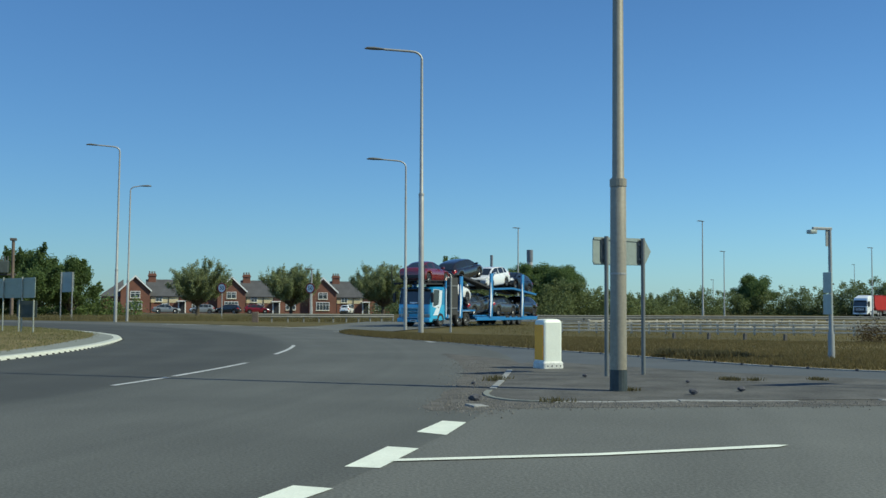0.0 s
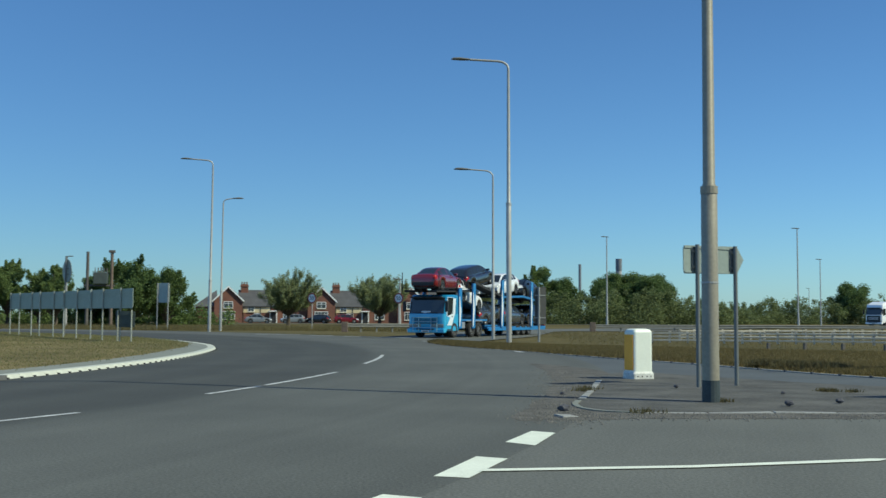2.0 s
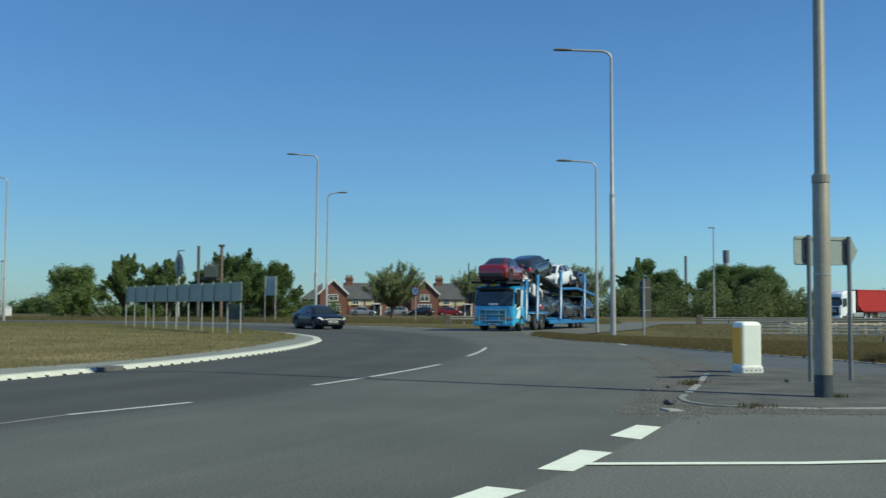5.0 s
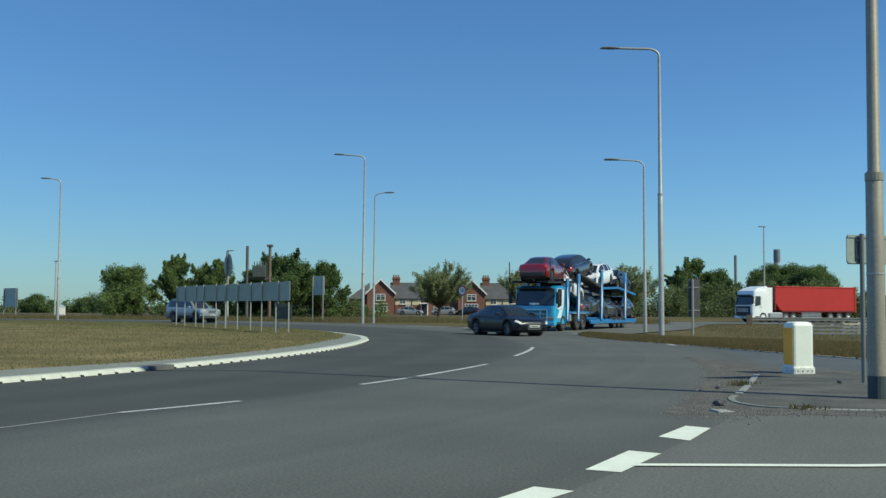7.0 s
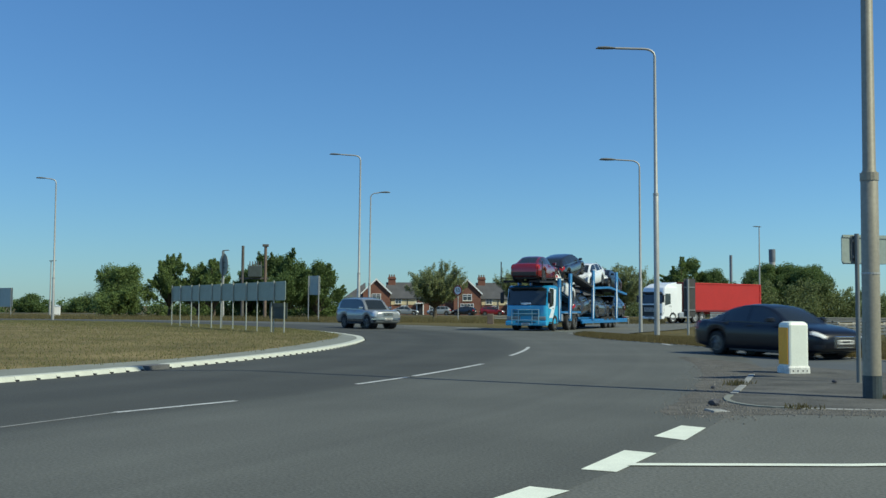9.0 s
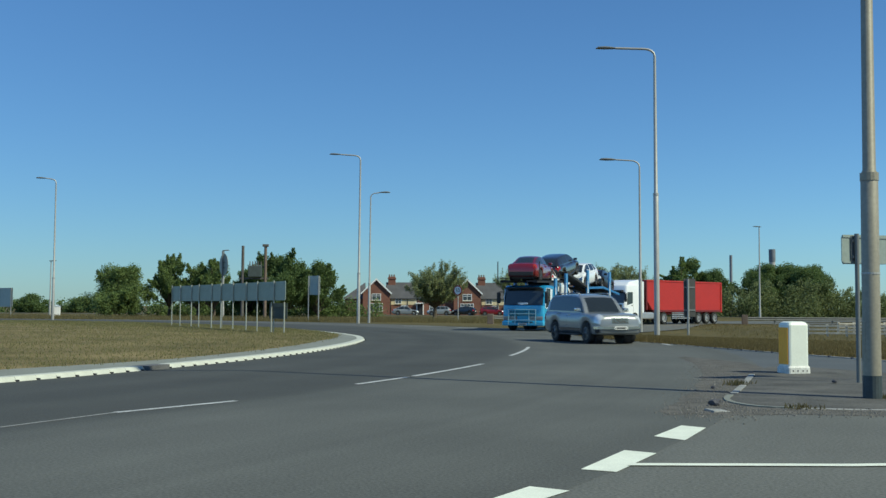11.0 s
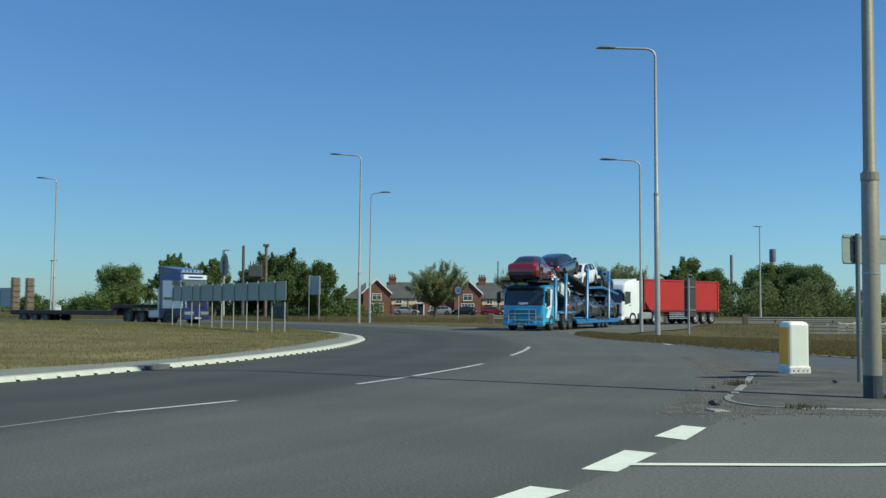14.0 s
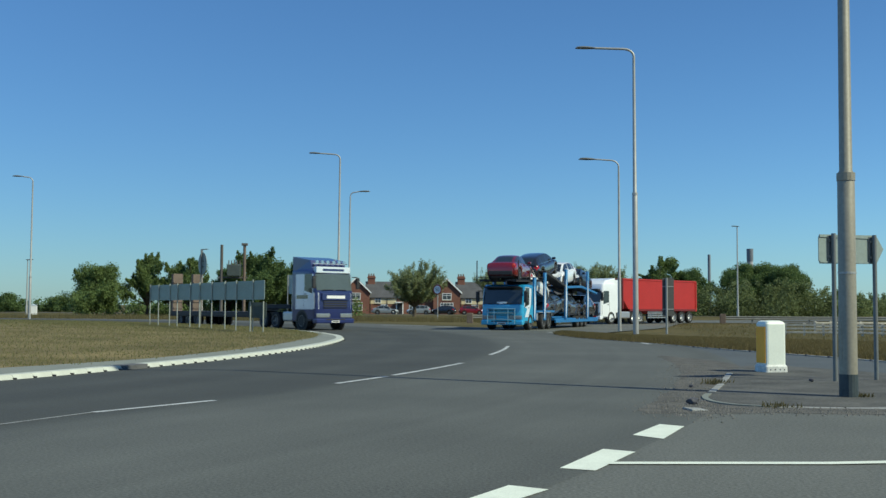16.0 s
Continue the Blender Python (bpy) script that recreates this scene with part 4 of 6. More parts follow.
def tree(x, y, h, w, m, seed, label, trunk=0.28, spiky=0, per=150, size=0.2):
    rnd = random.Random(seed)
    t = thing("tree", label, "tree", "trees beyond the roundabout")
    t.matrix_basis = pose(x, y, -0.1)
    bm = bmesh.new()
    th = h * trunk
    tube(bm, [(0, 0, 0), (0.05, 0.03, th * 0.5), (0.0, 0.1, th), (0.1, 0, h * 0.7)], [0.035 * h, 0.028 * h, 0.022 * h, 0.006 * h], 8)
    part("trunk", bm, BARK, t, smooth=True)
    cents = []
    bm = bmesh.new()
    n = 40
    for k in range(n):
        a = 6.28 * k * 0.382 + rnd.uniform(-0.4, 0.4)
        ro = w * 0.5 * rnd.uniform(0.2, 0.95)
        zz = th + (h - th) * rnd.uniform(0.12, 0.95)
        shrink = 1.0 - 0.62 * max(0, (zz - h * 0.5) / (h * 0.5)) ** 1.3
        p = Vector((math.cos(a) * ro * shrink, math.sin(a) * ro * shrink, zz))
        tube(bm, [(0, 0, th * rnd.uniform(0.7, 1.1)), tuple(p * 0.5 + Vector((0, 0, th * 0.35))), tuple(p)], [0.014 * h, 0.009 * h, 0.003 * h], 5)
        cents.append((p.x, p.y, p.z, w * rnd.uniform(0.055, 0.15)))
        for _ in range(spiky):
            d = Vector((p.x * rnd.uniform(0.15, 0.5), p.y * rnd.uniform(0.15, 0.5), h * rnd.uniform(0.04, 0.14)))
            tube(bm, [tuple(p), tuple(p + d)], [0.03, 0.01], 4)
            for f in (0.4, 0.8, 1.05):
                q = p + d * f
                cents.append((q.x, q.y, q.z, 0.3 * (1.25 - 0.6 * f)))
    part("limb", bm, BARK, t)
    cents += [(0, 0, th + (h - th) * 0.45, w * 0.28), (0, 0, h * 0.78, w * 0.14)]
    cr = new("crown", leaves(cents, per, size, m, seed))
    cr.parent = t
    return t


def willow(x, y, h, w, seed, label, skew=0.0):
    """A short trunk that fans out into many upright limbs with feathery twigs."""
    rnd = random.Random(seed)
    t = thing("tree", label, "tree", "trees beyond the roundabout")
    t.matrix_basis = pose(x, y, -0.1)
    th = 0.17 * h
    tr = tube(bmesh.new(), [(0, 0, 0), (0.06, 0, th * 0.6), (0, 0, th * 1.25)], [0.3, 0.24, 0.2], 9)
    part("trunk", tr, BARK, t, smooth=True)
    bm, cents = bmesh.new(), []
    for k in range(64):
        a = 2.4 * k + rnd.uniform(-0.3, 0.3)
        ro = 0.5 * w * math.sqrt((k + 0.5) / 64) * rnd.uniform(0.8, 1.04)
        q = ro / (0.5 * w)
        top = h * (1.0 - 0.3 * q * q) * rnd.uniform(0.62, 0.93)
        e = Vector((math.cos(a) * ro + skew * top, math.sin(a) * ro, top))
        c = Vector((e.x * 0.5, e.y * 0.5, th + (top - th) * 0.42))
        tube(bm, [(0, 0, th), tuple(c), tuple(e)], [0.07, 0.03, 0.008], 5)
        for j in range(11):
            f = 0.25 + 0.75 * rnd.random() ** 0.7
            p = c.lerp(e, (f - 0.4) / 0.6) if f > 0.4 else Vector((0, 0, th)).lerp(c, f / 0.4)
            d = Vector((rnd.gauss(0, 0.3) + 0.5 * e.x / w, rnd.gauss(0, 0.3) + 0.5 * e.y / w, rnd.uniform(0.35, 1.1))) * rnd.uniform(0.6, 1.35)
            if f < 0.6:
                d.z *= 0.3
            tube(bm, [tuple(p), tuple(p + d)], [0.009, 0.004], 3)
            for g in (0.2, 0.45, 0.7, 0.95):
                u = p + d * g
                cents.append((u.x, u.y, u.z, 0.4 - 0.24 * g))
    part("limb", bm, BARK, t, "many upright limbs and twigs")
    cents += [(skew * h * 0.4, 0, h * 0.45, w * 0.19), (skew * h * 0.4 - 0.2 * w, 0, h * 0.45, w * 0.13), (skew * h * 0.5 + 0.2 * w, 0.3, h * 0.45, w * 0.14)]
    cr = new("crown", leaves(cents, 300, 0.07, LEAF_O, seed))
    cr.parent = t
    return t


def hedge(name, pts, h, depth, m, seed, label, per=90, size=0.2, vary=0.22):
    """A belt of bushes along a line: one mass that nobody could count."""
    rnd = random.Random(seed)
    cents = []
    for (x0, y0, h0), (x1, y1, h1) in zip(pts, pts[1:]):
        L = math.hypot(x1 - x0, y1 - y0)
        n = max(2, int(L / (depth * 0.22)))
        for k in range(n):
            f = (k + rnd.random()) / n
            hh = (h0 + (h1 - h0) * f) * rnd.uniform(1 - vary, 1.0 + vary * 0.15)
            x, y = x0 + (x1 - x0) * f, y0 + (y1 - y0) * f
            z = 0.3
            while z < hh - 0.5:
                r = min(depth * 0.5, max(0.7, (hh - z) * 0.6)) * rnd.uniform(0.7, 1.0)
                cents.append((x + rnd.gauss(0, depth * 0.15), y + rnd.gauss(0, depth * 0.3), min(z, hh - r), r))
                z += r * 0.9
    ob = new(name, leaves(cents, per, size, m, seed + 1))
    tagged(ob, label, "hedge", kind="stuff")


def planting():
    willow(-27.0, 138.5, 7.7, 9.2, 11, "spreading olive-green willow with feathery twigs before the houses", 0.08)
    willow(-15.0, 139, 7.3, 9.2, 12, "spreading olive-green willow beside the crash barrier", 0.03)
    willow(-3.0, 140, 7.6, 9.8, 13, "spreading olive-green willow with feathery twigs", 0.02)
    tree(-45.9, 131.5, 8.5, 9.2, LEAF_D, 14, "dense dark green broadleaf tree", trunk=0.12, spiky=2, per=1150, size=0.11)
    tree(-42.0, 134.5, 6.9, 6.6, LEAF_D, 15, "dense dark green broadleaf tree", trunk=0.1, spiky=2, per=1150, size=0.11)
    tree(-51.5, 133.5, 6.2, 6.0, LEAF_D, 16, "dense dark green broadleaf tree", trunk=0.1, per=1150, size=0.11)
    tree(-64.8, 124.0, 5.9, 8.4, LEAF_M, 17, "broad bushy green tree with low branches", trunk=0.08, spiky=1, per=1200, size=0.1)
    tree(-60.2, 128.5, 7.6, 5.4, LEAF_M, 18, "open green tree with an uneven crown", trunk=0.2, spiky=2, per=1200, size=0.1)
    tree(-56.5, 129.0, 6.4, 5.2, LEAF_M, 19, "light green broadleaf tree", trunk=0.2, spiky=2, per=1200, size=0.1)
    tree(-53.6, 127.5, 7.0, 4.6, LEAF_M, 20, "light green broadleaf tree", trunk=0.2, spiky=2, per=1200, size=0.1)
    tree(7.2, 190, 9.9, 8.0, LEAF_M, 21, "green broadleaf tree rising above the hedge", trunk=0.1, spiky=2, per=1100, size=0.12)
    tree(12.5, 190, 8.0, 8.0, LEAF_D, 22, "dark green broadleaf tree above the hedge", trunk=0.1, per=1100, size=0.12)
    tree(24.6, 190, 8.3, 9.5, LEAF_D, 28, "dark green broadleaf tree in the hedge", trunk=0.1, per=900, size=0.13)
    tree(21.0, 189, 8.9, 9.6, LEAF_D, 23, "dark green broadleaf tree above the hedge", trunk=0.1, per=1100, size=0.12)
    tree(28.3, 188, 8.6, 10.0, LEAF_D, 24, "dark green broadleaf tree above the hedge", trunk=0.1, per=1100, size=0.12)
    tree(71.5, 216, 8.0, 9.0, LEAF_D, 25, "dark rounded tree above the hedge", trunk=0.1, per=1100, size=0.13)
    tree(-108, 174, 2.7, 6.0, LEAF_D, 26, "distant dark green tree", trunk=0.1, per=900, size=0.13)
    tree(-101, 178, 2.4, 5.0, LEAF_D, 27, "distant dark green tree", trunk=0.1, per=900, size=0.13)
    hedge("hedge_right", [(-4, 176, 5.5), (10, 180, 6.3), (18, 181, 6.3), (25, 182, 6.6), (34, 186, 5.9), (39, 191, 4.3), (50, 208, 4.2), (55, 212, 5.9), (60, 213, 5.7), (65, 214, 4.9), (76, 212, 6.0), (83, 208, 5.8), (90, 204, 7.8), (104, 200, 8.4), (130, 192, 9.0), (170, 186, 8.5)],
          5, 5.5, LEAF_H, 31, "continuous belt of green bushes and small trees", per=185, size=0.15)
    hedge("hedge_left", [(-150, 150, 2.6), (-122, 168, 3.1), (-100, 184, 3.3), (-85, 194, 2.6), (-55, 206, 2.0)], 3, 4, LEAF_D, 33, "low distant dark hedge", per=45)
    hedge("hedge_middle", [(-70, 130, 1.0), (-66, 132, 1.8), (-60, 134, 3.0), (-50, 138, 3.4), (-36, 142, 2.6)], 3, 3.2, LEAF_M, 35, "low green bushes under the trees", per=160, size=0.15)
    hedge("hedge_bank", [(17.6, 41.2, 0.5), (19.0, 41.4, 1.1), (24, 41, 1.4), (30, 40, 1.2)], 2, 1.6, MOUND, 37, "brown overgrown mound beside the fence", per=1600, size=0.035)


planting()


# ---- houses ----
def window(parent, x, y, z, w, h, wall_mat=None):
    fr = part("window_frame", boxm(x - w / 2 - 0.06, x + w / 2 + 0.06, y - 0.05, y + 0.02, z - 0.06, z + h + 0.06), WHITE, parent, "white window frame")
    n = max(1, round(w / 0.62))
    for k in range(n):
        x0 = x - w / 2 + w * k / n + 0.035
        part("pane", boxm(x0, x0 + w / n - 0.07, y - 0.062, y - 0.045, z + 0.04, z + h * 0.66), GLASS_W, fr)
        part("pane", boxm(x0, x0 + w / n - 0.07, y - 0.062, y - 0.045, z + h * 0.66 + 0.07, z + h - 0.03), GLASS_W, fr)
    part("window_sill", boxm(x - w / 2 - 0.1, x + w / 2 + 0.1, y - 0.12, y + 0.0, z - 0.13, z - 0.065), CREAM, parent)


def house(x, y, turn, label):
    """Half a pair: a gabled brick bay, then a lower roofed stretch with a cream upper band."""
    t = thing("house", label, "house", "row of brick houses")
    t.matrix_basis = pose(x, y, -0.06, 0, 0, turn)
    e, r = 3.9, 6.1
    part("wall", boxm(-7.2, -2.5, 0, 7, 0, e), BRICK, t, "red brick gabled bay")
    bm = bmesh.new()
    loft(bm, [[(-7.2, yy, e), (-2.5, yy, e), (-4.85, yy, r)] for yy in (0.0, 6.9)])
    bmesh.ops.recalc_face_normals(bm, faces=bm.faces)
    part("gable", bm, BRICK, t)
    for s in (-1, 1):
        bm = bmesh.new()
        loft(bm, [[(-4.85 + s * 2.65, yy, e - 0.28), (-4.85 + s * 2.65, yy, e - 0.12), (-4.85, yy, r + 0.22), (-4.85, yy, r + 0.03)] for yy in (-0.25, 7.2)])
        bmesh.ops.recalc_face_normals(bm, faces=bm.faces)
        part("roof", bm, ROOF, t, "dark slate gable roof")
        bm = bmesh.new()
        loft(bm, [[(-4.85 + s * 2.68, yy, e - 0.4), (-4.85 + s * 2.68, yy, e - 0.1), (-4.85, yy, r + 0.26), (-4.85, yy, r - 0.06)] for yy in (-0.32, -0.255)])
        bmesh.ops.recalc_face_normals(bm, faces=bm.faces)
        part("bargeboard", bm, WHITE, t, "white painted bargeboard")
    part("wall", boxm(-2.5, 7.2, 0.9, 7, 0, 1.75), BRICK, t, "red brick ground floor")
    part("wall", boxm(-2.5, 2.2, 0.85, 7, 1.75, 2.95), CREAM, t, "cream rendered upper band")
    part("wall", boxm(2.2, 7.2, 0.9, 7, 1.75, 2.95), BRICK, t)
    bm = bmesh.new()
    loft(bm, [[(xx, 0.74, 2.9), (xx, 4.2, 5.75), (xx, 7.6, 2.85), (xx, 7.6, 2.7), (xx, 0.74, 2.76)] for xx in (-3.3, 7.4)])
    bmesh.ops.recalc_face_normals(bm, faces=bm.faces)
    part("roof", bm, ROOF, t, "dark slate main roof")
    part("gutter", boxm(-2.5, 7.4, 0.65, 0.745, 2.72, 2.82), TRIM, t)
    for dx in (-2.35, 0.6, 2.3):
        part("downpipe", boxm(dx - 0.05, dx + 0.05, 0.76, 0.85, 0, 2.7), TRIM, t)
    bm = loft(bmesh.new(), [[(-10.6, 0.6, 2.9), (-10.6, 7.6, 2.9), (-10.6, 7.6, 2.75), (-10.6, 0.6, 2.75)], [(-7.0, 3.9, 5.7), (-7.0, 4.4, 5.7), (-7.0, 7.6, 2.75), (-7.0, 0.6, 2.75)]])
    bmesh.ops.recalc_face_normals(bm, faces=bm.faces)
    part("roof", bm, ROOF, t, "hipped slate roof end")
    part("wall", boxm(-10.4, -7.2, 0.9, 7, 0, 2.8), BRICK, t)
    ch = part("chimney", boxm(-2.9, -1.6, 3.6, 4.6, 4.4, 6.75, 0.03), BRICK, t, "red brick chimney stack")
    part("corbel", boxm(-3.0, -1.5, 3.5, 4.7, 6.3, 6.5), BRICK, ch)
    for k in range(3):
        bm = bmesh.new()
        tube(bm, [(-2.7 + 0.42 * k, 4.1, 6.7), (-2.7 + 0.42 * k, 4.1, 7.15)], [0.14, 0.11], 8)
        part("chimney_pot", bm, RUST, ch)
    window(t, -4.85, 0, 2.55, 1.5, 1.05)
    window(t, -4.85, 0, 0.6, 2.2, 1.35)
    window(t, -1.0, 0.85, 1.95, 1.0, 0.8)
    window(t, 0.1, 0.9, 0.6, 1.1, 1.0)
    window(t, 5.3, 0.9, 0.65, 1.6, 1.1)
    window(t, 5.3, 0.9, 2.0, 1.5, 0.8)
    d = part("porch", boxm(2.0, 3.5, -0.1, 0.9, 1.95, 2.12), WHITE, t, "white porch canopy")
    part("door", boxm(2.35, 3.25, 0.8, 0.9, 0, 1.9), TRIM, t, "dark front door")
    part("door_frame", boxm(2.15, 2.33, 0.7, 0.9, 0, 1.95), WHITE, t)
    part("door_frame", boxm(3.27, 3.45, 0.7, 0.9, 0, 1.95), WHITE, t)


def shed():
    t = thing("white_shed", "small white shed far beyond the roundabout", "shed")
    t.matrix_basis = pose(-75.5, 127.3, -0.06, 0, 0, 20)
    part("wall", boxm(-0.5, 0.5, -0.4, 0.4, 0, 1.2), WHITE, t)
    bm = loft(bmesh.new(), [[(-0.55, yy, 1.2), (0.55, yy, 1.2), (0, yy, 1.4)] for yy in (-0.45, 0.45)])
    bmesh.ops.recalc_face_normals(bm, faces=bm.faces)
    part("roof", bm, P_STRIPE, t)


shed()
house(-40.6, 180.3, 12, "red brick house with a white-edged gable and cream band")
house(-25.0, 183.2, 10, "red brick house with a white-edged gable behind a willow")
house(-9.6, 185.8, 9, "red brick house with a white-edged gable and tall chimney")


# ---- vehicles: x ahead, y to the left, origin on the ground under the middle ----
WHEELS = {}


def wheel(parent, x, y, r, w, rim_mat=RIM, spokes=5, deep=False):
    """A tyre with a rim on it; the outer face looks along the sign of y."""
    s = 1 if y > 0 else -1
    bm = bmesh.new()
    prof = [(0.62 * r, -w / 2), (0.92 * r, -w / 2), (r, -w / 2 + 0.15 * w), (r, w / 2 - 0.15 * w), (0.92 * r, w / 2), (0.62 * r, w / 2)]
    n = 24
    rings = [[bm.verts.new((a * math.cos(q), o, a * math.sin(q))) for a, o in prof] for q in (2 * math.pi * k / n for k in range(n))]
    bridge(bm, rings + [rings[0]], True, False)
    bmesh.ops.recalc_face_normals(bm, faces=bm.faces)
    ty = part("wheel", bm, RUBBER, parent, "black tyre")
    bm = bmesh.new()
    o = s * (w * (0.25 if deep else 0.42))
    tube(bm, [(0, s * w * 0.1, 0), (0, s * w * 0.16, 0)], 0.63 * r, 20)
    tube(bm, [(0, s * w * 0.1, 0), (0, o, 0)], 0.16 * r, 10)
    for k in range(spokes):
        a = 2 * math.pi * k / spokes
        tube(bm, [(0.1 * r * math.cos(a), o * 0.95, 0.1 * r * math.sin(a)), (0.6 * r * math.cos(a), o * 0.9, 0.6 * r * math.sin(a))], 0.07 * r, 5)
    n = 20
    rr = [[bm.verts.new((q2 * math.cos(q), o2, q2 * math.sin(q))) for q2, o2 in ((0.64 * r, s * w * 0.1), (0.64 * r, s * w * 0.5), (0.58 * r, s * w * 0.5), (0.58 * r, s * w * 0.1))] for q in (2 * math.pi * k / n for k in range(n))]
    bridge(bm, rr + [rr[0]], True, False)
    part("rim", bm, rim_mat, ty, "metal wheel rim", smooth=False)
    ty.matrix_basis = pose(x, y, r)
    return ty


def herm(f, F, V):
    """Smooth value at f through the stations (F, V)."""
    F, V = list(F), list(V)
    i = max(0, min(len(F) - 2, int(np.searchsorted(F, f)) - 1))

    def slope(k):
        a, b = max(k - 1, 0), min(k + 1, len(F) - 1)
        return (V[b] - V[a]) / (F[b] - F[a])
    h = F[i + 1] - F[i]
    u = min(1.0, max(0.0, (f - F[i]) / h))
    return ((2 * u ** 3 - 3 * u ** 2 + 1) * V[i] + (u ** 3 - 2 * u ** 2 + u) * h * slope(i)
            + (3 * u ** 2 - 2 * u ** 3) * V[i + 1] + (u ** 3 - u ** 2) * h * slope(i + 1))


def half_profile(w, zb, zs, crown):
    h = zs - zb
    return [(0.80 * w, zb), (0.93 * w, zb + 0.03 * min(1, h / 0.4)), (0.975 * w, zb + 0.12 * h), (0.992 * w, zb + 0.32 * h), (w, zb + 0.55 * h),
            (0.995 * w, zb + 0.72 * h), (0.965 * w, zb + 0.87 * h), (0.90 * w, zb + 0.96 * h), (0.78 * w, zs + 0.4 * crown), (0.40 * w, zs + crown)]


STYLES = {
    # stations: (x along the length from the front, half width share, sill z, shoulder z); roof: (x, roof z, half width share)
    "saloon": dict(low=[(0.0, 0.70, 0.32, 0.56), (0.012, 0.80, 0.25, 0.66), (0.04, 0.90, 0.21, 0.735), (0.09, 0.965, 0.19, 0.80), (0.17, 0.995, 0.18, 0.865), (0.28, 1.0, 0.18, 0.93), (0.5, 1.0, 0.18, 0.965), (0.72, 1.0, 0.18, 0.985), (0.86, 0.985, 0.21, 1.0), (0.94, 0.94, 0.26, 1.0), (0.985, 0.86, 0.31, 0.93), (1.0, 0.78, 0.38, 0.68)],
                   top=[(0.26, 0.93, 0.80), (0.34, 1.19, 0.72), (0.42, 1.38, 0.66), (0.52, 1.455, 0.63), (0.62, 1.45, 0.62), (0.72, 1.36, 0.62), (0.80, 1.21, 0.65), (0.90, 1.0, 0.72)],
                   axles=(0.185, 0.775), wr=0.345, screen=0.41, rear=(0.695, 0.88), side=0.83, pillars=((0.535, 0.55), (0.735, 0.747)), lamp=(0.006, 0.07, 5.6, 7.1), tail=(0.945, 0.993, 4.6, 7.2), seams=(0.30, 0.542, 0.735)),
    "hatch": dict(low=[(0.0, 0.70, 0.34, 0.60), (0.015, 0.82, 0.26, 0.71), (0.05, 0.91, 0.21, 0.79), (0.1, 0.97, 0.19, 0.86), (0.18, 0.995, 0.18, 0.92), (0.26, 1.0, 0.18, 0.97), (0.5, 1.0, 0.18, 0.99), (0.75, 1.0, 0.2, 1.02), (0.92, 0.965, 0.24, 1.04), (0.975, 0.91, 0.3, 1.0), (1.0, 0.82, 0.36, 0.72)],
                  top=[(0.215, 0.97, 0.82), (0.31, 1.25, 0.75), (0.40, 1.44, 0.69), (0.52, 1.505, 0.67), (0.7, 1.49, 0.66), (0.84, 1.42, 0.66), (0.92, 1.27, 0.69), (0.985, 1.03, 0.75)],
                  axles=(0.19, 0.80), wr=0.32, screen=0.385, rear=(0.865, 0.972), side=0.86, pillars=((0.535, 0.553), (0.745, 0.765)), lamp=(0.006, 0.1, 5.0, 7.9), tail=(0.93, 0.99, 5.0, 8.0), seams=(0.27, 0.544, 0.75)),
    "suv": dict(low=[(0.0, 0.78, 0.44, 0.90), (0.012, 0.88, 0.38, 1.02), (0.04, 0.95, 0.35, 1.075), (0.1, 0.99, 0.34, 1.11), (0.2, 1.0, 0.34, 1.145), (0.3, 1.0, 0.34, 1.17), (0.5, 1.0, 0.34, 1.18), (0.75, 1.0, 0.34, 1.2), (0.93, 0.985, 0.38, 1.22), (0.98, 0.95, 0.42, 1.2), (1.0, 0.88, 0.46, 0.95)],
                top=[(0.255, 1.16, 0.86), (0.31, 1.45, 0.80), (0.375, 1.74, 0.755), (0.45, 1.83, 0.735), (0.6, 1.87, 0.73), (0.8, 1.86, 0.73), (0.92, 1.81, 0.735), (0.965, 1.6, 0.775), (0.993, 1.22, 0.83)],
                axles=(0.185, 0.765), wr=0.39, screen=0.372, rear=(0.935, 0.985), side=0.925, pillars=(), lamp=(0.005, 0.056, 4.3, 8.0), tail=(0.955, 0.992, 3.6, 7.2), seams=(0.275, 0.53, 0.715)),
}


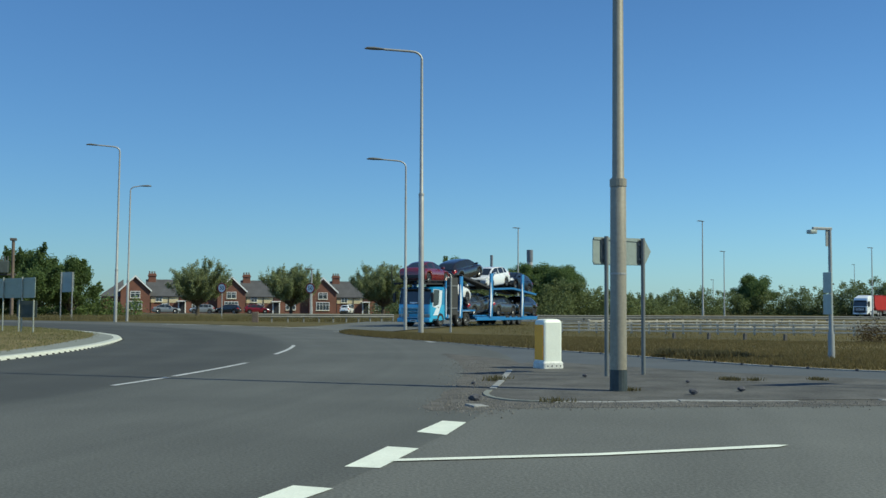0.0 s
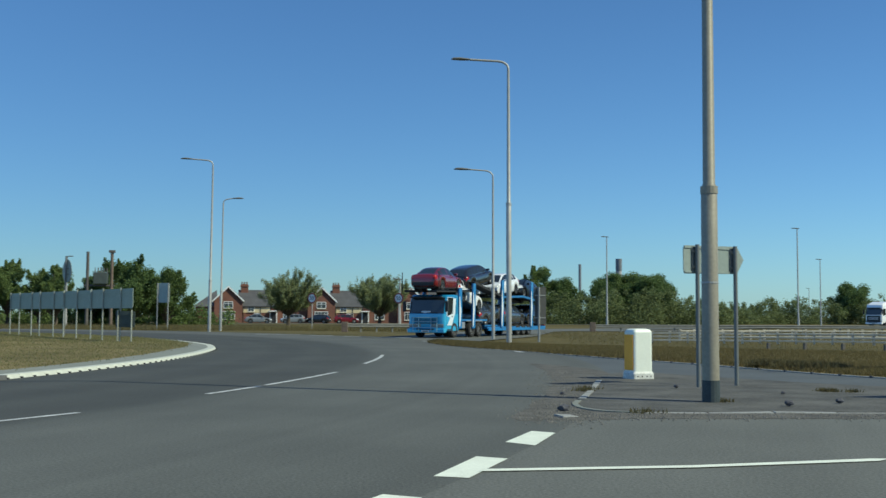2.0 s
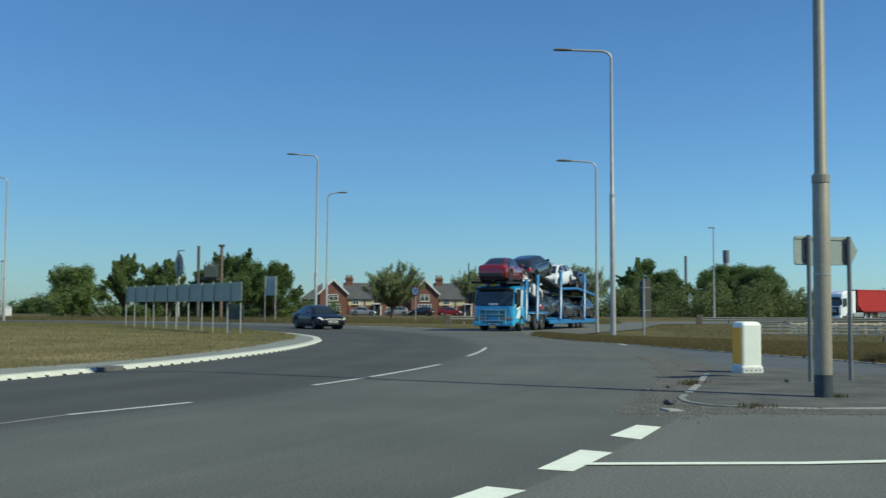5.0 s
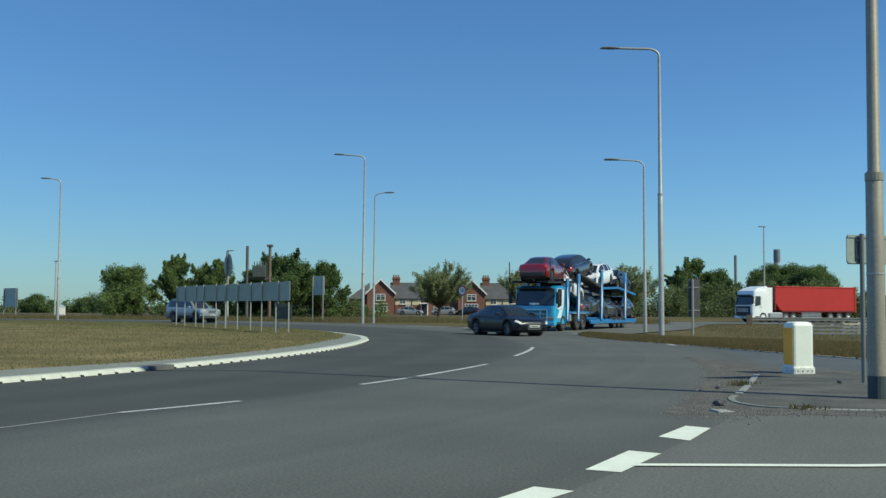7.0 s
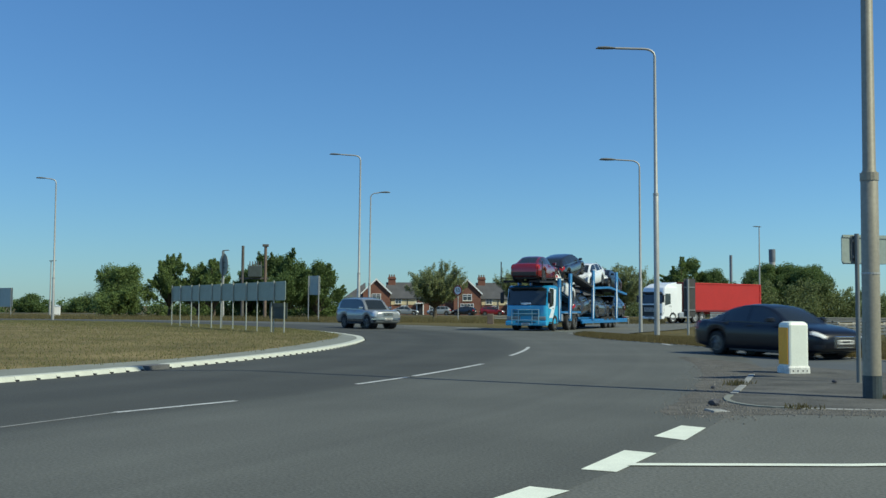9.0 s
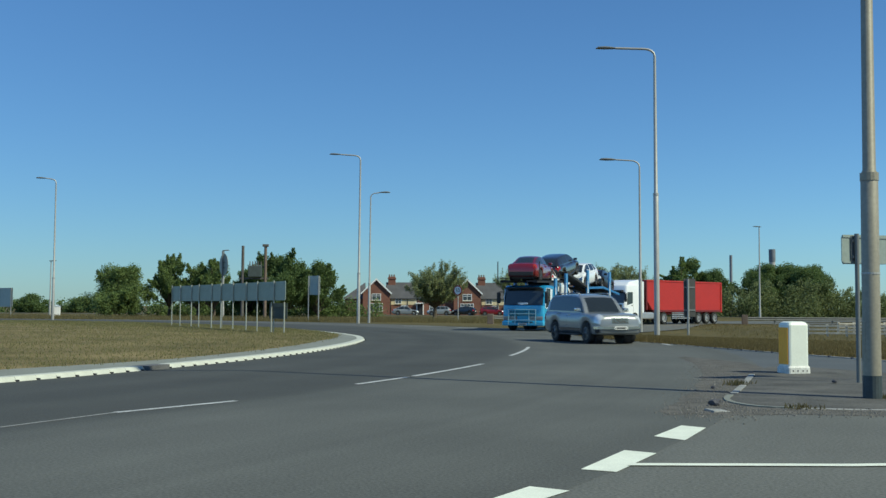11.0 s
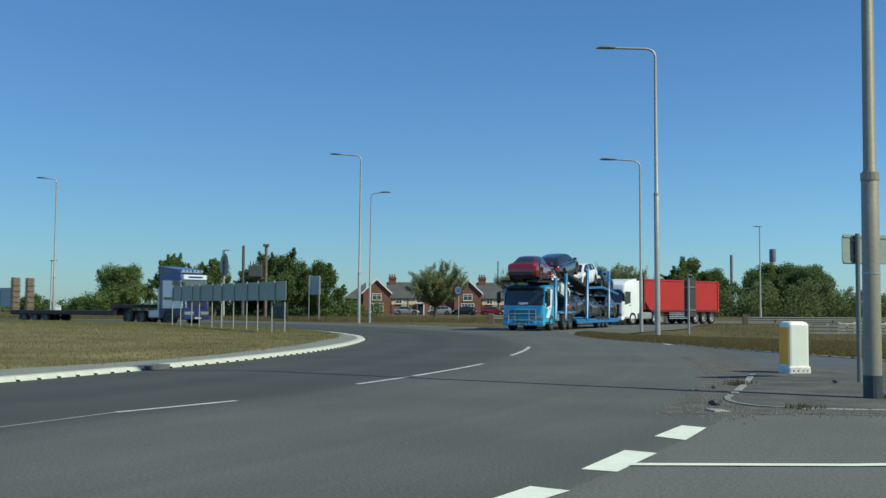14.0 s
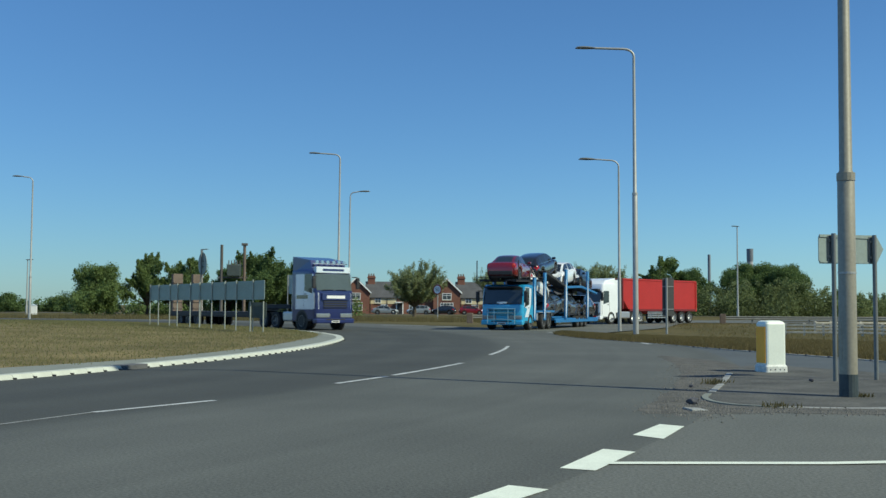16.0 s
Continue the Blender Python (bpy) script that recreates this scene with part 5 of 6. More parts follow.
def car(name, label, style, L, W, paint, colour_word, lights_on=False, rim=RIM, plates=True):
    st = STYLES[style]
    t = thing(name, label, "car" if style != "suv" else "suv")
    hw, r = W / 2, st["wr"]
    F = [q[0] for q in st["low"]]
    arch = r * 1.15

    def X(f):
        return L * (0.5 - f)

    def station(f):
        w, zb, zs = (herm(f, F, [q[k] for q in st["low"]]) for k in (1, 2, 3))
        for a in st["axles"]:
            d = abs(f - a) * L
            if d < arch:
                zb = max(zb, min(zs - 0.07, r + math.sqrt(arch * arch - d * d)))
        return hw * w, zb, zs

    def surf(f, u, off=0.0):
        """A point of the body's left side: f along the length, u up the profile."""
        pr = half_profile(*station(f), 0.035)
        i = min(int(u), len(pr) - 2)
        (y0, z0), (y1, z1) = pr[i], pr[i + 1]
        d = Vector((z1 - z0, y0 - y1))
        d = d.normalized() if d.length > 1e-6 else Vector((1, 0))
        y, z = y0 + (y1 - y0) * (u - i) + d.x * off, z0 + (z1 - z0) * (u - i) + d.y * off
        return Vector((X(f) + max(0, 1 - f / 0.04) * max(off, 0) * 1.5 - max(0, 1 - (1 - f) / 0.04) * max(off, 0) * 1.5, y, z))

    def patch(nm, fa, fb, ua, ub, s, m, lab="", off=0.007, n=5, k=4):
        secs = []
        for i in range(n + 1):
            f = fa + (fb - fa) * i / n
            us = [ua + (ub - ua) * j / k for j in range(k + 1)]
            ring = [surf(f, u, off) for u in us] + [surf(f, u, -0.012) for u in us[::-1]]
            secs.append([(p.x, s * p.y, p.z) for p in ring])
        bm = loft(bmesh.new(), secs)
        bmesh.ops.recalc_face_normals(bm, faces=bm.faces)
        return part(nm, bm, m, t, lab, smooth=True)
    fs = set(float(v) for v in np.linspace(0, 1, 34)) | set(F)
    for a in st["axles"]:
        for k in (-1.002, -0.99, -0.93, -0.8, -0.6, -0.3, 0, 0.3, 0.6, 0.8, 0.93, 0.99, 1.002):
            fs.add(a + k * arch / L)
    secs = []
    for f in sorted(fs):
        pr = half_profile(*station(f), 0.035)
        secs.append([(X(f), -y, z) for y, z in pr] + [(X(f), y, z) for y, z in reversed(pr)])
    bm = loft(bmesh.new(), secs)
    bmesh.ops.recalc_face_normals(bm, faces=bm.faces)
    part("body", bm, paint, t, colour_word + " painted bodywork", smooth=True)

    # glass and painted pillars of the upper body, out of one run of sections
    T = [q[0] for q in st["top"]]

    def upper(f):
        b = station_plain(f) - 0.035
        z, w = max(herm(f, T, [q[1] for q in st["top"]]), b + 0.02), herm(f, T, [q[2] for q in st["top"]])
        wb, wt, d = hw * 0.885, hw * w, max(herm(f, T, [q[1] for q in st["top"]]), b + 0.02) - b
        hf = [(wb, b), (wb * 0.995, b + 0.1 * d), (wb + (wt - wb) * 0.36, b + 0.38 * d), (wb + (wt - wb) * 0.7, b + 0.68 * d), (wt, b + 0.9 * d),
              (wt * 0.95, b + 0.965 * d), (wt * 0.80, z - 0.004 * d), (wt * 0.4, z + 0.02)]
        return d, [(X(f), -y, q) for y, q in hf] + [(X(f), y, q) for y, q in reversed(hf)]

    def station_plain(f):
        return herm(f, F, [q[3] for q in st["low"]])
    marks = sorted(set(float(v) for v in np.linspace(T[0], T[-1], 26)) | {q for p in st["pillars"] for q in p} | {st["screen"], *st["rear"], st["side"]})
    shells = {True: bmesh.new(), False: bmesh.new()}
    for fa, fb in zip(marks, marks[1:]):
        (da, A), (db, B) = upper(fa), upper(fb)
        fm, n = (fa + fb) / 2, len(A)
        for k in range(n - 1):
            j = min(k, n - 2 - k)
            if j in (1, 2, 3):
                glass = min(da, db) > 0.13 and fm < st["side"] and not any(p[0] <= fm <= p[1] for p in st["pillars"])
            else:
                glass = j >= 6 and (fm < st["screen"] or st["rear"][0] < fm < st["rear"][1])
            bm = shells[glass]
            bm.faces.new([bm.verts.new(p) for p in (A[k], A[k + 1], B[k + 1], B[k])])
    for glass, nm, m, lab in ((True, "glasshouse", GLASS_D, "dark tinted window glass"), (False, "roof", paint, colour_word + " painted roof and pillars")):
        bm = shells[glass]
        bmesh.ops.remove_doubles(bm, verts=bm.verts, dist=0.0005)
        bmesh.ops.recalc_face_normals(bm, faces=bm.faces)
        part(nm, bm, m, t, lab, smooth=True)
    if style == "suv":
        for s in (-1, 1):
            bm = bmesh.new()
            tube(bm, [(X(0.42), s * hw * 0.64, 1.82), (X(0.45), s * hw * 0.64, 1.915), (X(0.86), s * hw * 0.64, 1.92), (X(0.9), s * hw * 0.64, 1.82)], 0.02, 6)
            part("roof_rail", bm, GALV, t)
            part("side_step", boxm(X(0.66), X(0.29), s * hw * 0.96 - 0.07, s * hw * 0.96 + 0.07, 0.3, 0.36, 0.02), TRIM, t)
            patch("side_cladding", 0.285, 0.66, 0.9, 2.9, s, P_LEAD, "darker grey lower cladding", 0.012)
    # wheels and the dark wells behind them
    ws = []
    for f in st["axles"]:
        for s in (1, -1):
            bm = bmesh.new()
            tube(bm, [(X(f), s * (hw - 0.55), r), (X(f), s * (hw - 0.25), r)], arch * 0.995, 26)
            part("wheel_arch", bm, TRIM, t)
            ws.append(wheel(t, X(f), s * (hw - 0.125), r, 0.22, rim))
    WHEELS[t.name] = (ws, r)
    # front and back
    z0, zs = st["low"][1][2], st["low"][1][3]
    if style == "suv":
        part("grille", boxm(X(0.014), X(-0.003), -hw * 0.36, hw * 0.36, zs - 0.25, zs - 0.04, 0.015), CHROME, t, "chrome radiator grille")
        for k in range(4):
            part("grille_slot", boxm(X(0.0), X(-0.004), -hw * 0.32, hw * 0.32, zs - 0.225 + 0.045 * k, zs - 0.2 + 0.045 * k), TRIM, t)
        bm = bmesh.new()
        loft(bm, [[(X(f), y, z0 + 0.16 + dz) for f, dz in ((fo, 0), (fo - 0.014, 0.02), (fo - 0.014, 0.12), (fo, 0.14))] for fo, y in ((0.06, -hw * 0.985), (0.02, -hw * 0.9), (0.002, -hw * 0.7), (-0.002, 0), (0.002, hw * 0.7), (0.02, hw * 0.9), (0.06, hw * 0.985))])
        bmesh.ops.recalc_face_normals(bm, faces=bm.faces)
        part("bumper_trim", bm, CHROME, t, "bright bumper strip")
        part("number_plate", boxm(X(0.0), X(-0.019), -0.26, 0.26, z0 + 0.17, z0 + 0.28), PLATE, t, "pale number plate")
        part("plate_bar", boxm(X(-0.019), X(-0.0205), -0.2, 0.2, z0 + 0.2, z0 + 0.25), TRIM, t)
    else:
        part("grille", boxm(X(0.02), X(-0.004), -hw * 0.36, hw * 0.36, z0 + 0.06, zs - 0.03, 0.02), CHROME, t, "bright grille surround")
        part("grille_mesh", boxm(X(0.0), X(-0.0055), -hw * 0.31, hw * 0.31, z0 + 0.1, zs - 0.07, 0.005), TRIM, t, "black radiator grille")
        part("number_plate", boxm(X(0.0), X(-0.0075), -0.26, 0.26, z0 + 0.17, z0 + 0.28), PLATE, t, "pale number plate")
        part("plate_bar", boxm(X(-0.0075), X(-0.009), -0.2, 0.2, z0 + 0.2, z0 + 0.25), TRIM, t)
    if plates:
        part("number_plate", boxm(X(1.004), X(0.993), -0.26, 0.26, 0.66, 0.77), PLATE, t, "number plate")
    for s in (-1, 1):
        fa, fb, ua, ub = st["lamp"]
        patch("headlight", fa, fb, ua, ub, s, LAMP_ON if lights_on else LAMP_CLEAR, "clear headlight")
        fa, fb, ua, ub = st["tail"]
        patch("tail_light", fa, fb, ua, ub, s, LAMP_RED, "red tail light")
        patch("air_intake", 0.008, 0.045, 1.5, 3.2, s, TRIM, "", 0.004)
        for f in st["seams"]:
            patch("door_seam", f, f + 0.0018, 1.6, 8.0, s, TRIM, "", 0.0015, 1, 9)
        bm = boxm(-0.09, 0.09, -0.11, 0.1, -0.07, 0.07, 0.04)
        part("door_mirror", bm, CHROME if style == "suv" else paint, t).matrix_basis = pose(X(st["seams"][0] + 0.035), s * hw * 1.04, station_plain(0.32) + 0.1)
        for f in (st["seams"][1] - 0.035, st["seams"][2] - 0.03):
            p = surf(f, 6.0, 0.012)
            part("door_handle", boxm(p.x - 0.1, p.x + 0.1, s * p.y - 0.014, s * p.y + 0.014, p.z - 0.015, p.z + 0.015, 0.007), paint if style != "suv" else CHROME, t)
        part("sill", boxm(X(0.68), X(0.29), s * hw * 0.87 - 0.05, s * hw * 0.87 + 0.05, st["low"][6][2] - 0.035, st["low"][6][2] + 0.05, 0.015), TRIM, t)
    part("bumper", boxm(X(1.003), X(0.97), -hw * 0.76, hw * 0.76, 0.32, 0.56, 0.04), TRIM, t, "dark lower rear bumper")
    part("underbody", boxm(X(0.93), X(0.07), -hw * 0.7, hw * 0.7, st["low"][5][2] - 0.02, st["low"][5][2] + 0.14), TRIM, t)
    return t


def cab(t, W, z0, z1, depth, paint, paint_low, x0=0.0, screen=(0.46, 0.84), glass=None):
    """A forward-control cab with rounded corners whose front is at x0; adds parts to t."""
    hw, H = W / 2, z1 - z0
    zA, zB = z0 + screen[0] * H, z0 + screen[1] * H

    def front(f, c, grow=0.0):
        """The front edge from side to side, at a setback f."""
        x, a = x0 - f, hw - c * 1.3
        side = [(x - c + c * math.sin(q), a + c * 1.3 * math.cos(q)) for q in (math.pi / 2 * k / 5 for k in range(6))]
        mid = [(x + 0.045 * (1 - (y / a) ** 2), y) for y in (a * 0.66, a * 0.33, 0, -a * 0.33, -a * 0.66)]
        pts = side + mid + [(px, -py) for px, py in reversed(side)]
        return [(px + grow, py * (1 + grow * 0.6)) for px, py in pts]

    def sec(z, f, c=0.17, b=0.0):
        return [(px, py, z) for px, py in front(f, c)] + [(x0 - depth, -hw + b, z), (x0 - depth, hw - b, z)]

    def skin(nm, secs, m, lab):
        bm = loft(bmesh.new(), secs)
        bmesh.ops.recalc_face_normals(bm, faces=bm.faces)
        return part(nm, bm, m, t, lab, smooth=True)
    skin("cab_lower", [sec(z0, 0.07), sec(z0 + 0.1 * H, 0.02), sec(z0 + 0.25 * H, 0.0), sec(zA - 0.02, 0.03)], paint_low, "painted lower cab")
    skin("cab_upper", [sec(zA - 0.02, 0.035), sec(zB, 0.26), sec(z1 - 0.14, 0.36), sec(z1 - 0.05, 0.44, 0.2, 0.03), sec(z1, 0.62, 0.27, 0.12)], paint, "painted upper cab")
    rings = []
    for k in range(5):
        u = k / 4
        z, f = zA + 0.03 + (zB - 0.03 - zA - 0.03) * u, 0.037 + 0.215 * u
        o, i = front(f, 0.17, 0.012)[3:-3], front(f, 0.17, -0.03)[3:-3]
        rings.append([(a, b, z) for a, b in o] + [(a, b, z) for a, b in reversed(i)])
    skin("windscreen", rings, glass or GLASS_D, "dark curved windscreen")
    for s in (-1, 1):
        bm = loft(bmesh.new(), [[(x0 - 1.15, s * (hw + o), zA + 0.02), (x0 - 0.36, s * (hw + o), zA - 0.14), (x0 - 0.44, s * (hw + o), zB - 0.03), (x0 - 1.15, s * (hw + o), zB - 0.03)] for o in (-0.01, 0.012)])
        bmesh.ops.recalc_face_normals(bm, faces=bm.faces)
        part("side_window", bm, GLASS_D, t)
        for xs in (1.22, 0.24):
            part("door_seam", boxm(x0 - xs, x0 - xs + 0.015, s * (hw + 0.002) - 0.004, s * (hw + 0.002) + 0.004, z0 + 0.25, zA), TRIM, t)
        part("door_handle", boxm(x0 - 1.12, x0 - 0.95, s * (hw + 0.012) - 0.012, s * (hw + 0.012) + 0.012, zA - 0.2, zA - 0.15, 0.008), TRIM, t)
        mr = part("mirror", boxm(x0 + 0.02, x0 + 0.16, s * (hw + 0.2) - 0.1, s * (hw + 0.2) + 0.1, zA + 0.12, zA + 0.75, 0.04), TRIM, t, "black wing mirror")
        part("mirror_arm", boxm(x0 - 0.2, x0 + 0.1, s * (hw + 0.1) - 0.1, s * (hw + 0.1) + 0.1, zA + 0.76, zA + 0.8), TRIM, mr)
        bm = loft(bmesh.new(), [[(a, b, z0 + z) for a, b in front(0.03, 0.17, g)[(3 if s > 0 else -8):(8 if s > 0 else -3)]] + [(a, b, z0 + z) for a, b in reversed(front(0.03, 0.17, -0.04)[(3 if s > 0 else -8):(8 if s > 0 else -3)])] for z, g in ((0.2, 0.02), (0.3, 0.04), (0.42, 0.03))])
        bmesh.ops.recalc_face_normals(bm, faces=bm.faces)
        part("headlight", bm, LAMP_TRUCK, t, "clear wrap-round headlight", smooth=True)
        part("step", boxm(x0 - 0.95, x0 - 0.35, s * hw - 0.06, s * hw + 0.012, z0 + 0.02, z0 + 0.1), TRIM, t)
        part("wiper", boxm(x0 + 0.03, x0 + 0.05, s * 0.45 - 0.4, s * 0.45 + 0.3, zA + 0.05, zA + 0.075), TRIM, t)
    gz = zA - z0
    gr = part("grille", boxm(x0 + 0.0, x0 + 0.06, -hw * 0.62, hw * 0.62, z0 + 0.42 * gz, z0 + 0.78 * gz, 0.02), TRIM, t, "black radiator grille")
    for k in range(4):
        z = z0 + gz * (0.455 + 0.08 * k)
        part("slat", boxm(x0 + 0.045, x0 + 0.085, -hw * 0.6, hw * 0.6, z, z + 0.035), paint_low, gr)
    part("bumper", boxm(x0 - 0.3, x0 + 0.09, -hw, hw, z0 - 0.12, z0 + 0.14, 0.06), paint_low, t)
    part("lower_grille", boxm(x0 + 0.06, x0 + 0.096, -hw * 0.5, hw * 0.5, z0 + 0.06, z0 + 0.12, 0.01), TRIM, t)
    part("number_plate", boxm(x0 + 0.09, x0 + 0.1, -0.26, 0.26, z0 - 0.08, z0 + 0.03), PLATE, t, "pale number plate")
    part("plate_bar", boxm(x0 + 0.1, x0 + 0.104, -0.2, 0.2, z0 - 0.05, z0 + 0.0), TRIM, t)


def truck_wheels(t, xs, W, r=0.5, rim=RIM_D):
    ws = []
    for x in xs:
        for s in (1, -1):
            ws.append(wheel(t, x, s * (W / 2 - 0.17), r, 0.32, rim, 8, True))
    return ws


def transporter():
    """Car transporter: cab, lower deck, upper deck on leaning posts. Front at x = 0."""
    t = thing("car_transporter", "bright blue car transporter lorry loaded with cars on two decks", "lorry")
    W = 2.5
    cab(t, W, 0.42, 2.62, 1.9, P_BLUE, P_BLUE_L, 0.0, screen=(0.47, 0.93))
    for s in (-1, 1):
        bm = bmesh.new()
        loft(bm, [[(-1.02 - 0.5 * k, s * (W / 2 + 0.004), z), (-1.45 - 0.35 * k, s * (W / 2 + 0.004), z), (-1.45 - 0.35 * k, s * (W / 2 + 0.012), z), (-1.02 - 0.5 * k, s * (W / 2 + 0.012), z)] for k, z in ((-1.3, 0.75), (0.0, 1.5), (0.3, 2.4))])
        bmesh.ops.recalc_face_normals(bm, faces=bm.faces)
        part("stripe", bm, P_STRIPE, t, "pale swoosh on the cab side")
        bm = loft(bmesh.new(), [[(-0.3, s * (W / 2 + o), 1.32), (-0.26, s * (W / 2 + o), 1.9), (-0.42, s * (W / 2 + o), 2.46), (-1.2, s * (W / 2 + o), 2.46), (-1.2, s * (W / 2 + o), 1.15)] for o in (-0.01, 0.007)])
        bmesh.ops.recalc_face_normals(bm, faces=bm.faces)
        part("door_panel", bm, P_STRIPE, t, "white door panel")
    # bull bar
    bb = bmesh.new()
    for z in (0.62, 0.98, 1.22):
        tube(bb, [(0.16, -0.85, z), (0.2, 0, z), (0.16, 0.85, z)], 0.025, 6)
    for y in (-0.82, -0.42, 0.42, 0.82):
        tube(bb, [(0.17, y, 0.38), (0.17, y, 1.25)], 0.025, 6)
    part("bull_bar", bb, P_BAR, t, "pale blue tubular bull bar")
    part("nameplate", boxm(0.03, 0.045, -0.3, 0.3, 1.5, 1.62), P_STRIPE, t, "pale unreadable maker's plate")
    part("sun_visor", boxm(-0.12, 0.1, -1.1, 1.1, 2.42, 2.5, 0.02), TRIM, t)
    # chassis
    part("chassis", boxm(-8.0, -0.6, -0.5, 0.5, 0.5, 0.85), CHASSIS, t)
    part("tank", boxm(-3.1, -2.2, -1.2, -0.6, 0.45, 1.0, 0.08), ALU, t)
    part("lower_deck", boxm(-17.0, -6.4, -1.2, 1.2, 0.5, 0.62, 0.02), P_FRAME, t, "blue lower deck")
    part("lower_deck", boxm(-6.4, -2.3, -1.2, 1.2, 1.0, 1.12, 0.02), P_FRAME, t)
    for s in (-1, 1):
        part("side_rail", boxm(-16.8, -6.5, s * 1.2 - 0.05, s * 1.2 + 0.05, 0.36, 0.54), P_POST, t)
        part("ramp", boxm(-9.2, -6.3, s * 0.75 - 0.3, s * 0.75 + 0.3, 0.66, 0.74), P_FRAME, t)
    # leaning posts
    for x, z1, lean in ((-2.15, 3.05, 0.0), (-4.1, 3.4, -0.1), (-8.7, 3.75, -0.08), (-14.0, 3.8, -0.08)):
        for s in (-1, 1):
            y0, y1 = s * 1.25 - 0.05, s * 1.25 + 0.05
            bm = bmesh.new()
            zb = 0.55
            loft(bm, [[(x + 0.2 + lean * k, y0, z), (x + 0.2 + lean * k, y1, z), (x - 0.2 + lean * k, y1, z), (x - 0.2 + lean * k, y0, z)] for k, z in ((0, zb), (1, z1))])
            bmesh.ops.recalc_face_normals(bm, faces=bm.faces)
            p = part("post", bm, P_POST, t, "blue leaning deck post with a pale stripe")
            bm = bmesh.new()
            yo = s * 1.305
            loft(bm, [[(x + a + lean * k, yo - 0.004, z), (x + a + lean * k, yo + 0.004, z), (x + b + lean * k, yo + 0.004, z), (x + b + lean * k, yo - 0.004, z)] for k, z, a, b in ((0.04, zb + 0.1, 0.19, 0.1), (0.42, zb + 0.42 * (z1 - zb), 0.19, -0.1), (0.8, zb + 0.8 * (z1 - zb), 0.19, 0.14))])
            bmesh.ops.recalc_face_normals(bm, faces=bm.faces)
            part("stripe", bm, P_STRIPE, p)
    # upper deck in tilted stretches
    for x0, z0, x1, z1 in ((0.75, 2.75, -4.2, 2.85), (-4.3, 3.4, -8.7, 2.6), (-9.0, 2.55, -12.4, 2.65), (-12.4, 2.65, -16.6, 2.25)):
        we = 1.18 if x0 < 0 else 1.0
        for s in (-1, 1):
            bm = bmesh.new()
            loft(bm, [[(x, s * we - 0.1, z), (x, s * we + 0.1, z), (x, s * we + 0.1, z + 0.14), (x, s * we - 0.1, z + 0.14)] for x, z in ((x0, z0), (x1, z1))])
            bmesh.ops.recalc_face_normals(bm, faces=bm.faces)
            part("deck_beam", bm, CHASSIS if x0 > -5 else P_FRAME, t)
            bm = bmesh.new()
            loft(bm, [[(x, s * 0.75 - 0.28, z + 0.05), (x, s * 0.75 + 0.28, z + 0.05), (x, s * 0.75 + 0.28, z + 0.12), (x, s * 0.75 - 0.28, z + 0.12)] for x, z in ((x0, z0), (x1, z1))])
            bmesh.ops.recalc_face_normals(bm, faces=bm.faces)
            part("deck_track", bm, CHASSIS, t)
    bm = bmesh.new()
    for s in (-1, 1):
        tube(bm, [(0.75, s * 1.25, 2.8), (0.75, s * 1.25, 3.95)], 0.03, 6)
        tube(bm, [(0.75, s * 1.25, 3.0), (-4.2, s * 1.25, 3.1)], 0.02, 6)
    part("front_rail", bm, TRIM, t, "black rails round the upper deck")
    for s in (-1, 1):
        part("tail_light", boxm(-17.05, -17.0, s * 0.95 - 0.15, s * 0.95 + 0.15, 0.6, 0.72), LAMP_RED, t)
        part("mudguard", boxm(-5.6, -3.2, s * 1.0 - 0.2, s * 1.0 + 0.22, 0.98, 1.04, 0.02), ALU, t)
        part("side_box", boxm(-3.0, -2.3, s * 1.0 - 0.2, s * 1.0 + 0.2, 0.55, 0.95, 0.03), ALU, t)
    ws = truck_wheels(t, (-1.35, -3.9, -5.0), W + 0.06, 0.46)
    truck_wheels(t, (-11.6, -12.6, -13.6), W, 0.38, RIM_D)
    WHEELS[t.name] = (ws, 0.46)
    return t


